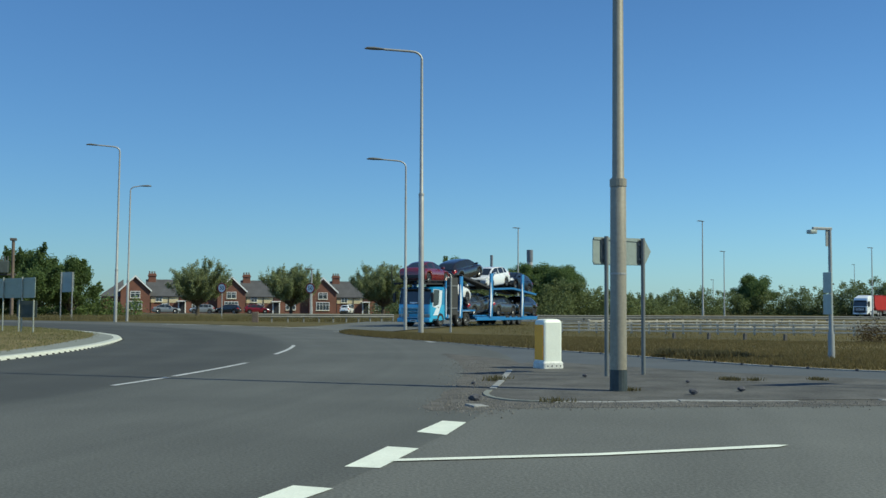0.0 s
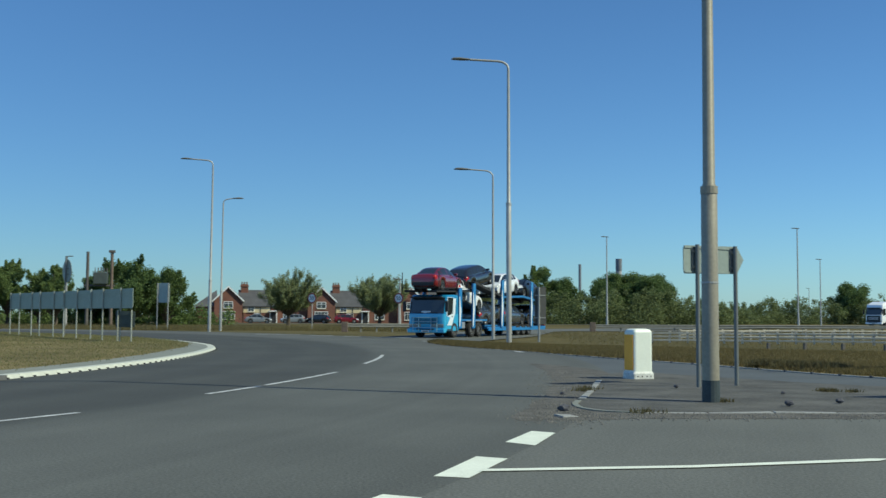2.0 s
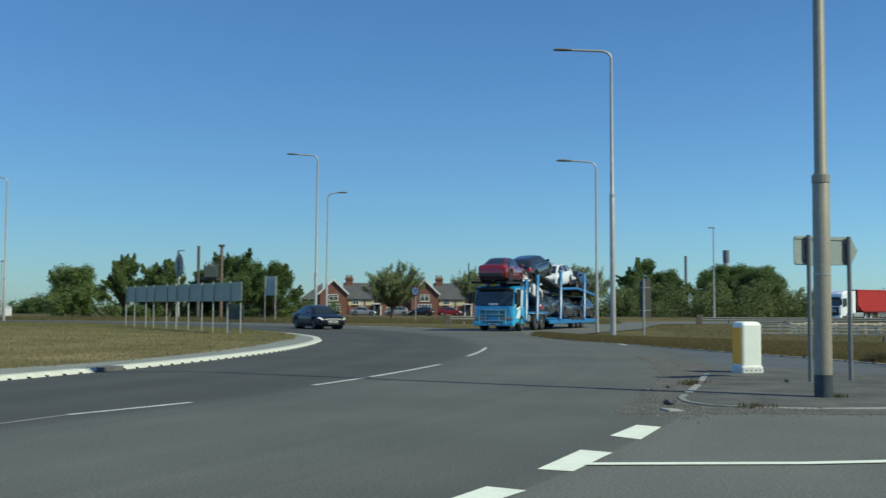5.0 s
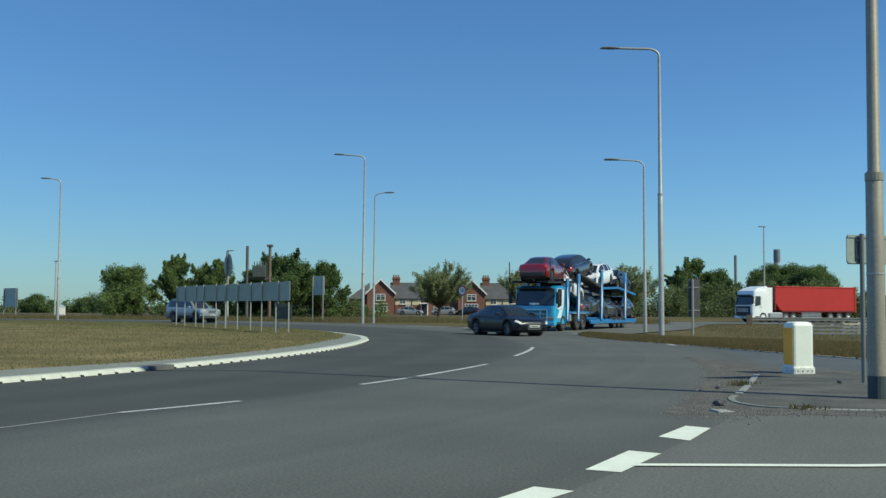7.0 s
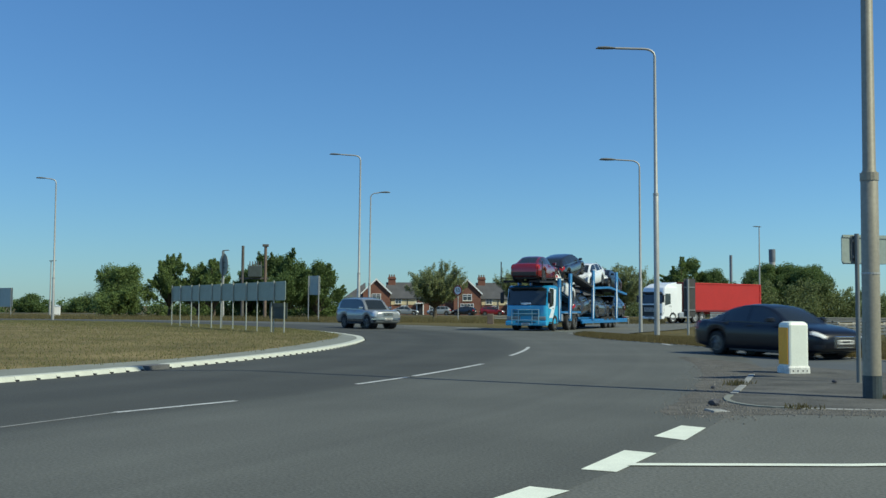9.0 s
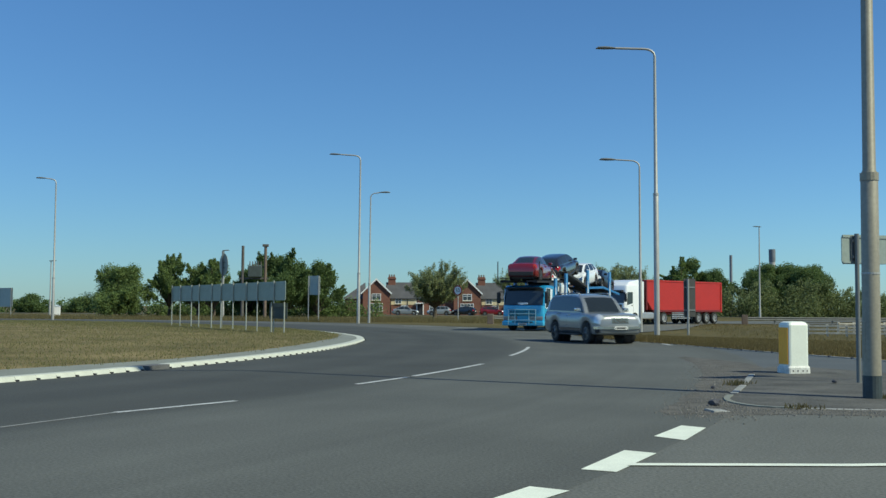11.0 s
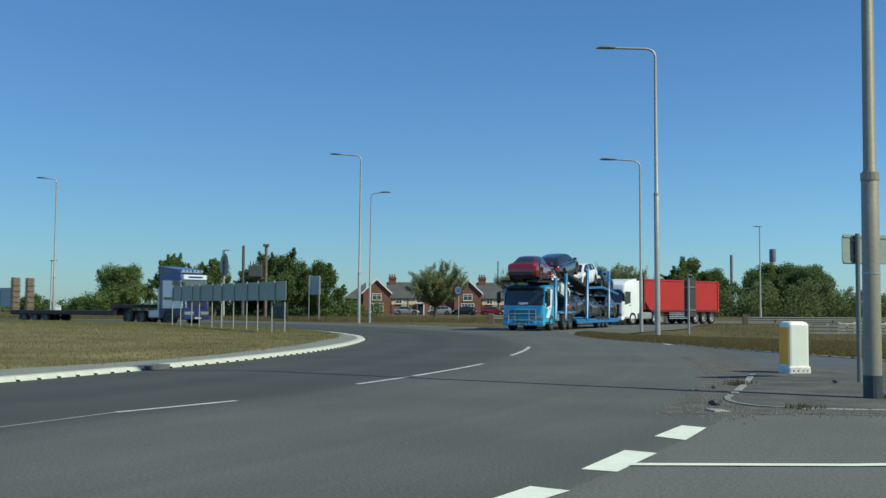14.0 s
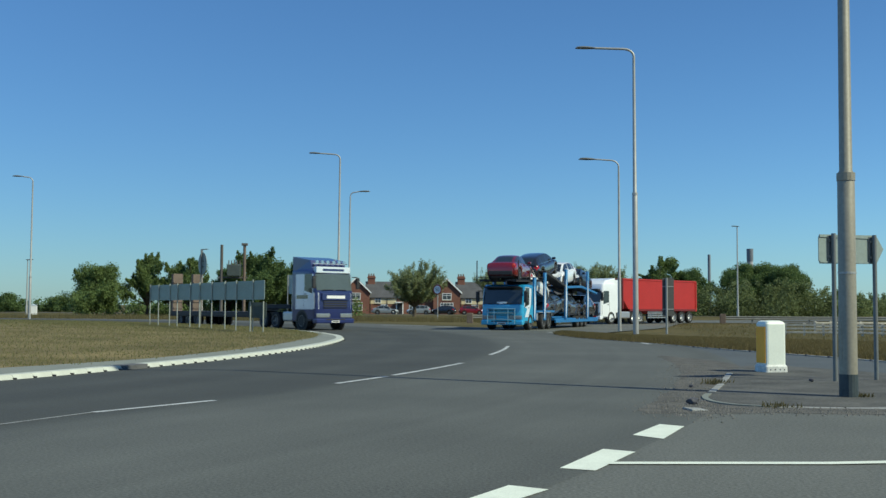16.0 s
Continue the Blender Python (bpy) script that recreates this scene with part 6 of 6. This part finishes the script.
def white_lorry():
    t = thing("tipper_lorry", "white lorry cab with a long red bulk tipping trailer", "lorry")
    W = 2.5
    cab(t, W, 0.5, 3.25, 2.1, P_TRUCKW, P_TRUCKW, 0.0, screen=(0.44, 0.78))
    bm = loft(bmesh.new(), [[(-0.55, -1.1, 3.2), (-0.55, 1.1, 3.2), (-2.1, 1.2, 3.2), (-2.1, -1.2, 3.2)], [(-1.0, -1.0, 3.45), (-1.0, 1.0, 3.45), (-2.1, 1.15, 3.64), (-2.1, -1.15, 3.64)]])
    bmesh.ops.recalc_face_normals(bm, faces=bm.faces)
    part("air_deflector", bm, P_TRUCKW, t, "white roof air deflector")
    for s in (-1, 1):
        part("side_fairing", boxm(-2.8, -2.1, s * 1.15 - 0.03, s * 1.15 + 0.03, 0.9, 3.5, 0.02), P_TRUCKW, t)
        part("fuel_tank", boxm(-4.2, -2.4, s * 0.95 - 0.28, s * 0.95 + 0.28, 0.45, 1.0, 0.1), ALU, t)
    # black grille panel made wide so that it also darkens the shaded front
    part("front_panel", boxm(-0.02, 0.05, -1.0, 1.0, 0.62, 1.62, 0.03), TRIM, t, "black front panel and grille, also standing in for shade")
    part("visor_panel", boxm(-0.3, 0.02, -1.0, 1.0, 2.62, 2.78, 0.03), TRIM, t)
    part("chassis", boxm(-7.0, -0.8, -0.5, 0.5, 0.6, 0.95), CHASSIS, t)
    # trailer
    bm = loft(bmesh.new(), [[(x, -1.25, z0), (x, 1.25, z0), (x, 1.25, 3.56), (x, -1.25, 3.56)] for x, z0 in ((-3.2, 1.9), (-3.9, 1.2), (-14.6, 1.0))])
    bmesh.ops.recalc_face_normals(bm, faces=bm.faces)
    part("trailer_body", bm, P_TRED, t, "red smooth-sided bulk body")
    part("front_panel", boxm(-3.2, -3.05, -1.26, 1.26, 1.2, 3.6, 0.02), P_DRED, t, "dark red headboard")
    part("top_rail", boxm(-14.6, -3.1, -1.29, 1.29, 3.52, 3.66, 0.03), P_TRED, t)
    for s in (-1, 1):
        part("rear_post", boxm(-14.65, -14.45, s * 1.27 - 0.04, s * 1.27 + 0.03, 1.0, 3.62), P_TRED, t)
        part("lower_rail", boxm(-14.6, -4.0, s * 1.27 - 0.03, s * 1.27 + 0.025, 1.04, 1.2), P_DRED, t)
        for k in range(4):
            part("side_guard", boxm(-9.6, -6.8, s * 1.2 - 0.02, s * 1.2 + 0.02, 0.46 + 0.15 * k, 0.54 + 0.15 * k), ALU, t)
        part("landing_leg", boxm(-6.3, -6.1, s * 0.8 - 0.06, s * 0.8 + 0.06, 0.1, 1.3), CHASSIS, t)
        part("mudguard", boxm(-14.3, -10.2, s * 1.0 - 0.22, s * 1.0 + 0.22, 1.02, 1.06), TRIM, t)
    part("trailer_chassis", boxm(-14.4, -4.5, -0.5, 0.5, 0.8, 1.2), P_TRED, t)
    ws = truck_wheels(t, (-1.45, -4.6, -5.6, -10.9, -12.2, -13.5), W + 0.06, 0.5, ALU)
    WHEELS[t.name] = (ws, 0.5)
    return t


def blue_lorry():
    t = thing("tractor_unit", "dark blue and white lorry with tall roof and light bar", "lorry")
    W = 2.5
    o = 1.15
    cab(t, W, 0.5, 3.35, 2.4, P_TBLUE, P_TBLUE, o, screen=(0.58, 0.92), glass=GLASS_CAB_LIT)
    for s in (-1, 1):
        part("side_panel", boxm(o - 2.05, o - 0.3, s * 1.251 - 0.004, s * 1.251 + 0.004, 1.14, 3.08), P_TRUCKW, t, "white side panel")
        part("lettering_bar", boxm(o - 1.95, o - 0.8, s * 1.2565 - 0.002, s * 1.2565 + 0.002, 1.72, 1.92), P_GREY, t, "grey unreadable lettering bar")
        bm = loft(bmesh.new(), [[(o - 0.32, s * 1.2, z), (o - 0.32, s * 1.256, z), (o - 0.15 - f, s * 1.257, z), (o + 0.012 - f, s * 1.05, z), (o - 0.05 - f, s * 1.03, z)] for z, f in ((1.16, 0.0), (2.06, 0.02))])
        bmesh.ops.recalc_face_normals(bm, faces=bm.faces)
        part("corner_panel", bm, P_TRUCKW, t, "white corner deflector")
    bm = loft(bmesh.new(), [[(o - 0.45, -1.15, 3.15), (o - 0.45, 1.15, 3.15), (o - 2.4, 1.22, 3.15), (o - 2.4, -1.22, 3.15)], [(o - 0.85, -1.08, 3.85), (o - 0.85, 1.08, 3.85), (o - 2.4, 1.22, 4.08), (o - 2.4, -1.22, 4.08)]])
    bmesh.ops.recalc_face_normals(bm, faces=bm.faces)
    for s in (-1, 1):
        ab = bmesh.new()
        tube(ab, [(-0.25, s * 1.0, 0.52), (-0.25, s * 1.253, 0.52)], 0.6, 24)
        part("wheel_arch", ab, TRIM, t)
    part("roof_box", bm, P_TBLUE, t, "tall dark blue roof")
    part("header_board", boxm(o - 0.5, o - 0.18, -1.12, 1.12, 3.14, 3.48, 0.03), P_STRIPE, t, "pale header board")
    part("lettering_bar", boxm(o - 0.18, o - 0.172, -0.7, 0.7, 3.25, 3.37), P_TBLUE, t)
    part("name_board", boxm(o - 0.02, o + 0.1, -0.9, 0.9, 1.64, 2.02, 0.02), P_TBLUE, t, "blue board under the windscreen")
    part("lettering_bar", boxm(o + 0.1, o + 0.107, -0.6, 0.6, 1.74, 1.9), WHITE, t, "white unreadable lettering bar")
    lb = bmesh.new()
    tube(lb, [(o - 0.5, -1.1, 3.66), (o - 0.5, 1.1, 3.66)], 0.03, 6)
    for y in (-1.0, 0, 1.0):
        tube(lb, [(o - 0.5, y, 3.66), (o - 0.7, y, 3.5)], 0.025, 5)
    bar = part("light_bar", lb, CHROME, t, "chrome roof light bar")
    for y in (-0.9, -0.55, -0.2, 0.2, 0.55, 0.9):
        bm = bmesh.new()
        tube(bm, [(o - 0.56, y, 3.75), (o - 0.44, y, 3.75)], [0.07, 0.1], 10)
        part("spot_lamp", bm, CHROME, bar)
    part("chassis", boxm(-5.2, o - 0.5, -0.45, 0.45, 0.6, 0.95), CHASSIS, t)
    part("locker", boxm(-1.55, -1.15, -1.1, 1.1, 1.0, 2.6, 0.03), ALU, t, "pale locker behind the cab")
    for s in (-1, 1):
        part("fuel_tank", boxm(-2.3, -1.1, s * 0.95 - 0.28, s * 0.95 + 0.28, 0.45, 1.0, 0.1), ALU, t)
        part("mudguard", boxm(-4.9, -2.4, s * 1.0 - 0.22, s * 1.0 + 0.22, 1.05, 1.1), TRIM, t)
    WHEELS[t.name] = (truck_wheels(t, (-0.25, -3.0, -4.3), W + 0.07, 0.5, RIM_D), 0.5)
    return t


def low_loader():
    t = thing("low_loader_trailer", "dark flatbed trailer with two upright brown ramps at its tail", "trailer")
    part("neck", boxm(2.5, 6.4, -1.2, 1.2, 1.15, 1.4, 0.03), CHASSIS, t)
    part("bed", boxm(-6.6, 3.0, -1.25, 1.25, 0.62, 0.95, 0.03), CHASSIS, t, "dark flat bed")
    bm = loft(bmesh.new(), [[(x, -0.5, z), (x, 0.5, z), (x, 0.5, z + 0.3), (x, -0.5, z + 0.3)] for x, z in ((1.8, 0.6), (3.0, 1.1))])
    bmesh.ops.recalc_face_normals(bm, faces=bm.faces)
    part("gooseneck", bm, CHASSIS, t)
    for s in (-1, 1):
        part("side_rail", boxm(-6.6, 2.4, s * 1.24 - 0.04, s * 1.24 + 0.03, 0.7, 0.9), TRIM, t)
        rp = part("ramp", boxm(-6.75, -6.5, s * 0.75 - 0.36, s * 0.75 + 0.36, 0.9, 3.4, 0.03), RUST, t, "upright rust-brown loading ramp")
        for k in range(5):
            part("cleat", boxm(-6.5, -6.45, s * 0.75 - 0.34, s * 0.75 + 0.34, 1.1 + 0.42 * k, 1.18 + 0.42 * k), RUST, rp)
        part("tail_light", boxm(-6.65, -6.6, s * 0.95 - 0.12, s * 0.95 + 0.12, 0.75, 0.87), LAMP_RED, t)
    WHEELS[t.name] = (truck_wheels(t, (-3.4, -4.4, -5.4), 2.5, 0.4, RIM_D), 0.4)
    return t


black_car = car("saloon_car", "dark navy saloon car with alloy wheels driving round", "saloon", 5.05, 1.9, P_NAVY, "dark navy", True)
silver_suv = car("suv_car", "silver four-wheel-drive estate with chrome grille", "suv", 5.0, 1.95, P_SILVER, "silver")
carrier = transporter()
tipper = white_lorry()
tractor = blue_lorry()
loader = low_loader()

# cars on the transporter: place on it, and which way they face
LOAD = []
for nm, lab, style, L, W, paint, word, m in (
        ("loaded_saloon", "red saloon car facing backwards on the transporter's top deck", "saloon", 4.6, 1.84, P_RED, "red", pose(-1.45, 0, 2.86, 0, -1.2, 185)),
        ("loaded_hatchback", "white hatchback partly hidden on the transporter", "hatch", 4.0, 1.75, P_WHITE, "white", pose(-4.6, 0, 1.95, 0, 12, 180)),
        ("loaded_hatchback", "graphite car tilted nose-up on the transporter's top deck", "hatch", 4.5, 1.86, P_GREY, "graphite", pose(-6.3, 0, 3.2, 0, -10, 180)),
        ("loaded_hatchback", "white hatchback on the transporter's top deck", "hatch", 4.1, 1.78, P_WHITE, "white", pose(-10.9, 0, 2.78, 0, 5, 0)),
        ("loaded_hatchback", "dark blue hatchback at the tail of the top deck", "hatch", 4.1, 1.78, P_NAVY, "dark blue", pose(-14.9, 0, 2.5, 0, -7, 0)),
        ("loaded_hatchback", "dark silver hatchback tilted on the transporter's lower deck", "hatch", 4.1, 1.78, P_LEAD, "grey", pose(-8.2, 0, 0.82, 0, -8, 180)),
        ("loaded_hatchback", "dark silver hatchback on the transporter's lower deck", "hatch", 4.1, 1.78, P_LEAD, "grey", pose(-12.0, 0, 0.66, 0, 0, 180)),
        ("loaded_hatchback", "dark hatchback at the tail of the lower deck", "hatch", 4.1, 1.78, P_BLACK, "dark", pose(-15.8, 0, 0.66, 0, -2, 0))):
    LOAD.append((car(nm, lab, style, L, W, paint, word, plates=False), m))

# parked cars by the houses
for nm, lab, style, L, W, paint, word, m in (
        ("parked_saloon", "pale blue parked saloon car before the houses", "saloon", 4.5, 1.8, P_SILVER, "pale silver-blue", pose(-38.5, 172, -0.06, 0, 0, 12)),
        ("parked_hatchback", "silver parked hatchback before the houses", "hatch", 4.0, 1.75, P_SILVER, "silver", pose(-33.0, 173, -0.06, 0, 0, 192)),
        ("parked_hatchback", "black parked hatchback before the houses", "hatch", 4.0, 1.75, P_BLACK, "black", pose(-28.9, 174, -0.06, 0, 0, 170)),
        ("parked_hatchback", "red parked hatchback before the houses", "hatch", 4.1, 1.75, P_RED, "red", pose(-24.4, 175, -0.06, 0, 0, 12)),
        ("parked_hatchback", "white parked hatchback before the houses", "hatch", 4.0, 1.75, P_WHITE, "white", pose(-9.8, 178, -0.06, 0, 0, 80))):
    car(nm, lab, style, L, W, paint, word).matrix_basis = m


# ---- what moves ----
def keyed(flat_rows, lift=0.0):
    return [(t, pose(x, y, lift, 0, 0, a)) for t, x, y, a in flat_rows]


NAVY_ROWS = [
    (0.0, -86.98, 84.29, 21.7), (0.5, -78.74, 86.89, 13.4), (1.0, -70.22, 88.27, 5.0), (1.5, -61.58, 88.4, -3.3),
    (2.0, -53.02, 87.28, -11.6), (2.5, -44.7, 84.93, -19.9), (3.0, -36.82, 81.4, -28.3), (3.5, -29.53, 76.77, -36.6),
    (4.0, -23.88, 72.0, -43.7), (4.5, -20.09, 68.03, -49.0), (5.0, -17.34, 64.62, -53.2), (5.5, -15.24, 61.32, -59.6),
    (6.0, -12.96, 58.15, -48.2), (6.5, -9.99, 55.1, -44.9), (7.0, -6.7, 51.63, -51.1), (7.5, -3.99, 47.05, -63.6),
    (8.0, -1.83, 41.69, -61.2), (8.5, 0.8, 35.95, -53.5), (9.0, 3.77, 31.56, -52.2), (9.5, 6.3, 26.4, -53.0),
    (10.0, 9.1, 22.2, -46.0), (10.5, 13.0, 19.3, -30.0), (11.0, 17.6, 17.5, -20.5), (11.5, 22.3, 15.9, -18.6),
    (12.0, 27.1, 14.35, -17.6), (12.5, 31.9, 12.88, -16.7), (13.0, 36.7, 11.46, -16.1), (13.5, 41.5, 10.08, -16.1),
    (14.0, 46.3, 8.69, -16.1), (14.5, 51.1, 7.31, -15.9), (15.0, 55.9, 5.95, -15.7), (15.5, 60.8, 4.61, -15.4),
    (16.0, 65.6, 3.29, -15.0)]
SUV_ROWS = [
    (0.0, -109.1, 68.95, 55.1), (0.5, -105.09, 72.97, 45.1), (1.0, -100.71, 76.59, 37.5), (1.5, -96.01, 79.78, 31.5),
    (2.0, -91.02, 82.51, 25.9), (2.5, -85.8, 84.75, 20.5), (3.0, -80.38, 86.48, 15.0), (3.5, -74.83, 87.68, 9.5),
    (4.0, -69.19, 88.35, 4.0), (4.5, -63.51, 88.48, -1.4), (5.0, -57.84, 88.07, -6.9), (5.5, -52.24, 87.12, -12.4),
    (6.0, -46.75, 85.63, -17.9), (6.5, -41.43, 83.63, -23.3), (7.0, -36.33, 81.14, -28.8), (7.5, -31.42, 78.12, -34.1),
    (8.0, -26.25, 74.15, -38.8), (8.5, -21.19, 69.26, -40.5), (9.0, -16.64, 63.66, -46.1), (9.5, -12.62, 57.78, -43.7),
    (10.0, -7.81, 52.89, -46.5), (10.5, -4.22, 47.54, -63.8), (11.0, -1.93, 41.93, -61.9), (11.5, 0.34, 36.68, -53.4),
    (12.0, 3.56, 31.9, -52.0), (12.5, 6.3, 26.4, -52.0), (13.0, 9.4, 22.0, -45.0), (13.5, 13.8, 19.0, -27.0),
    (14.0, 19.1, 17.0, -19.2), (14.5, 24.4, 15.21, -18.2), (15.0, 29.8, 13.51, -17.1), (15.5, 35.2, 11.9, -16.3),
    (16.0, 40.6, 10.34, -16.1)]
TRACTOR_ROWS = [
    (0.0, -119.48, 23.65, 88.4), (0.5, -118.72, 27.57, 85.6), (1.0, -117.76, 31.45, 82.8), (1.5, -116.63, 35.28, 80.0),
    (2.0, -115.29, 39.05, 76.8), (2.5, -113.72, 42.72, 72.7), (3.0, -111.85, 46.25, 67.0), (3.5, -109.55, 49.52, 58.9),
    (4.0, -106.85, 52.46, 52.4), (4.5, -103.88, 55.13, 47.6), (5.0, -100.72, 57.58, 44.6), (5.5, -97.49, 59.93, 43.7),
    (6.0, -94.22, 62.23, 41.3), (6.5, -90.8, 64.29, 36.9), (7.0, -87.24, 66.11, 33.6), (7.5, -83.61, 67.77, 31.5),
    (8.0, -79.93, 69.33, 30.6), (8.5, -76.18, 70.71, 25.9), (9.0, -72.33, 71.8, 21.9), (9.5, -68.44, 72.7, 20.8),
    (10.0, -64.52, 73.44, 15.7), (10.5, -60.54, 73.85, 13.4), (11.0, -56.56, 74.21, 12.3), (11.5, -52.57, 74.4, 8.7),
    (12.0, -48.57, 74.33, 5.5), (12.5, -44.59, 73.99, 0.1), (13.0, -40.42, 73.2, -5.5), (13.5, -35.97, 71.81, -13.5),
    (14.0, -31.5, 69.7, -20.3), (14.5, -27.15, 67.08, -26.3), (15.0, -23.13, 63.98, -32.4), (15.5, -19.51, 60.64, -37.3),
    (16.0, -16.34, 57.23, -40.4)]
LOADER_ROWS = [
    (0.0, -120.98, 14.78, 80.4), (0.5, -120.36, 18.72, 80.8), (1.0, -119.64, 22.66, 80.0), (1.5, -118.8, 26.56, 78.7),
    (2.0, -117.82, 30.43, 76.9), (2.5, -116.68, 34.26, 74.7), (3.0, -115.36, 38.02, 72.2), (3.5, -113.78, 41.69, 68.7),
    (4.0, -111.83, 45.11, 63.5), (4.5, -109.54, 48.27, 57.7), (5.0, -106.94, 51.18, 52.0), (5.5, -104.1, 53.88, 46.9),
    (6.0, -101.13, 56.52, 43.8), (6.5, -98.04, 59.02, 40.8), (7.0, -94.79, 61.29, 37.2), (7.5, -91.41, 63.35, 33.6),
    (8.0, -87.91, 65.22, 30.3), (8.5, -84.36, 67.04, 28.3), (9.0, -80.71, 68.63, 25.3), (9.5, -76.97, 69.92, 21.5),
    (10.0, -73.18, 71.16, 19.4), (10.5, -69.33, 72.07, 15.5), (11.0, -65.42, 72.78, 12.4), (11.5, -61.48, 73.39, 10.3),
    (12.0, -57.52, 73.79, 7.4), (12.5, -53.54, 74.02, 4.9), (13.0, -49.32, 73.94, 1.0), (13.5, -44.71, 73.47, -3.7),
    (14.0, -39.98, 72.38, -10.3), (14.5, -35.29, 70.69, -17.0), (15.0, -30.82, 68.48, -23.7), (15.5, -26.73, 65.88, -29.8),
    (16.0, -23.13, 63.05, -35.4)]
CARRIER_ROWS = [(0, 0.56, 69.56, -121.5), (0.5, -1.02, 67.73, -120.3), (1, -2.29, 66.30, -118.5), (1.5, -3.37, 65.08, -116.3), (2, -4.08, 64.26, -113.9), (2.5, -4.64, 63.55, -111.5),
                (3, -5.05, 63.04, -109.5), (3.5, -5.41, 62.63, -108.1), (4.2, -5.71, 61.91, -106.9), (5, -5.97, 61.40, -106.1), (7, -6.27, 60.89, -105.3), (9, -6.46, 60.59, -104.9), (11.5, -6.63, 60.28, -103.4), (13, -6.63, 60.23, -103.3), (16, -6.63, 60.18, -103.3)]
TIPPER_ROWS = [(0, 78, 179, -137), (1.5, 60.5, 161, -137), (3.5, 39.6, 141.5, -138), (5.0, 26.8, 127.5, -140), (6.2, 16.0, 116.5, -142), (7.3, 7.8, 108.5, -141), (8.0, 4.3, 103.2, -136.5), (9.0, 0.9, 95.4, -130.5),
               (10.0, -1.4, 90, -127), (11.3, -2.4, 85.6, -124.5), (12.5, -2.5, 84.2, -123.6), (16, -2.5, 84.0, -123.6)]


def spin(ob_wheels, r, rows):
    """Roll the wheels by the way that the thing has gone, one key each few hundredths of a second while it moves."""
    ts = [q[0] for q in rows]
    s = [0.0]
    for a, b in zip(rows, rows[1:]):
        s.append(s[-1] + math.hypot(b[1] - a[1], b[2] - a[2]))
    keys, last = [(0.0, 0.0)], 0.0
    for f in range(1, int(16 * FPS) + 1):
        t = f / FPS
        d = float(np.interp(t, ts, s)) / r
        if d - last > 0.9 or (d - last > 1e-4 and f % 15 == 0) or f == int(16 * FPS):
            keys.append((t, d))
            last = d
    for w in ob_wheels:
        base = w.matrix_basis.copy()
        walk(w, [(t, base @ pose(0, 0, 0, 0, math.degrees(d), 0)) for t, d in keys])


def motions():
    walk(black_car, keyed(NAVY_ROWS))
    walk(silver_suv, keyed(SUV_ROWS))
    walk(tractor, keyed(TRACTOR_ROWS))
    walk(loader, keyed(LOADER_ROWS))
    walk(carrier, keyed(CARRIER_ROWS))
    walk(tipper, keyed(TIPPER_ROWS))
    for ob, m in LOAD:
        walk(ob, [(t, p @ m) for t, p in keyed(CARRIER_ROWS)])
    for ob, rows in ((black_car, NAVY_ROWS), (silver_suv, SUV_ROWS), (tractor, TRACTOR_ROWS), (loader, LOADER_ROWS), (carrier, CARRIER_ROWS), (tipper, TIPPER_ROWS)):
        ws, r = WHEELS[ob.name]
        spin(ws, r, rows)


motions()
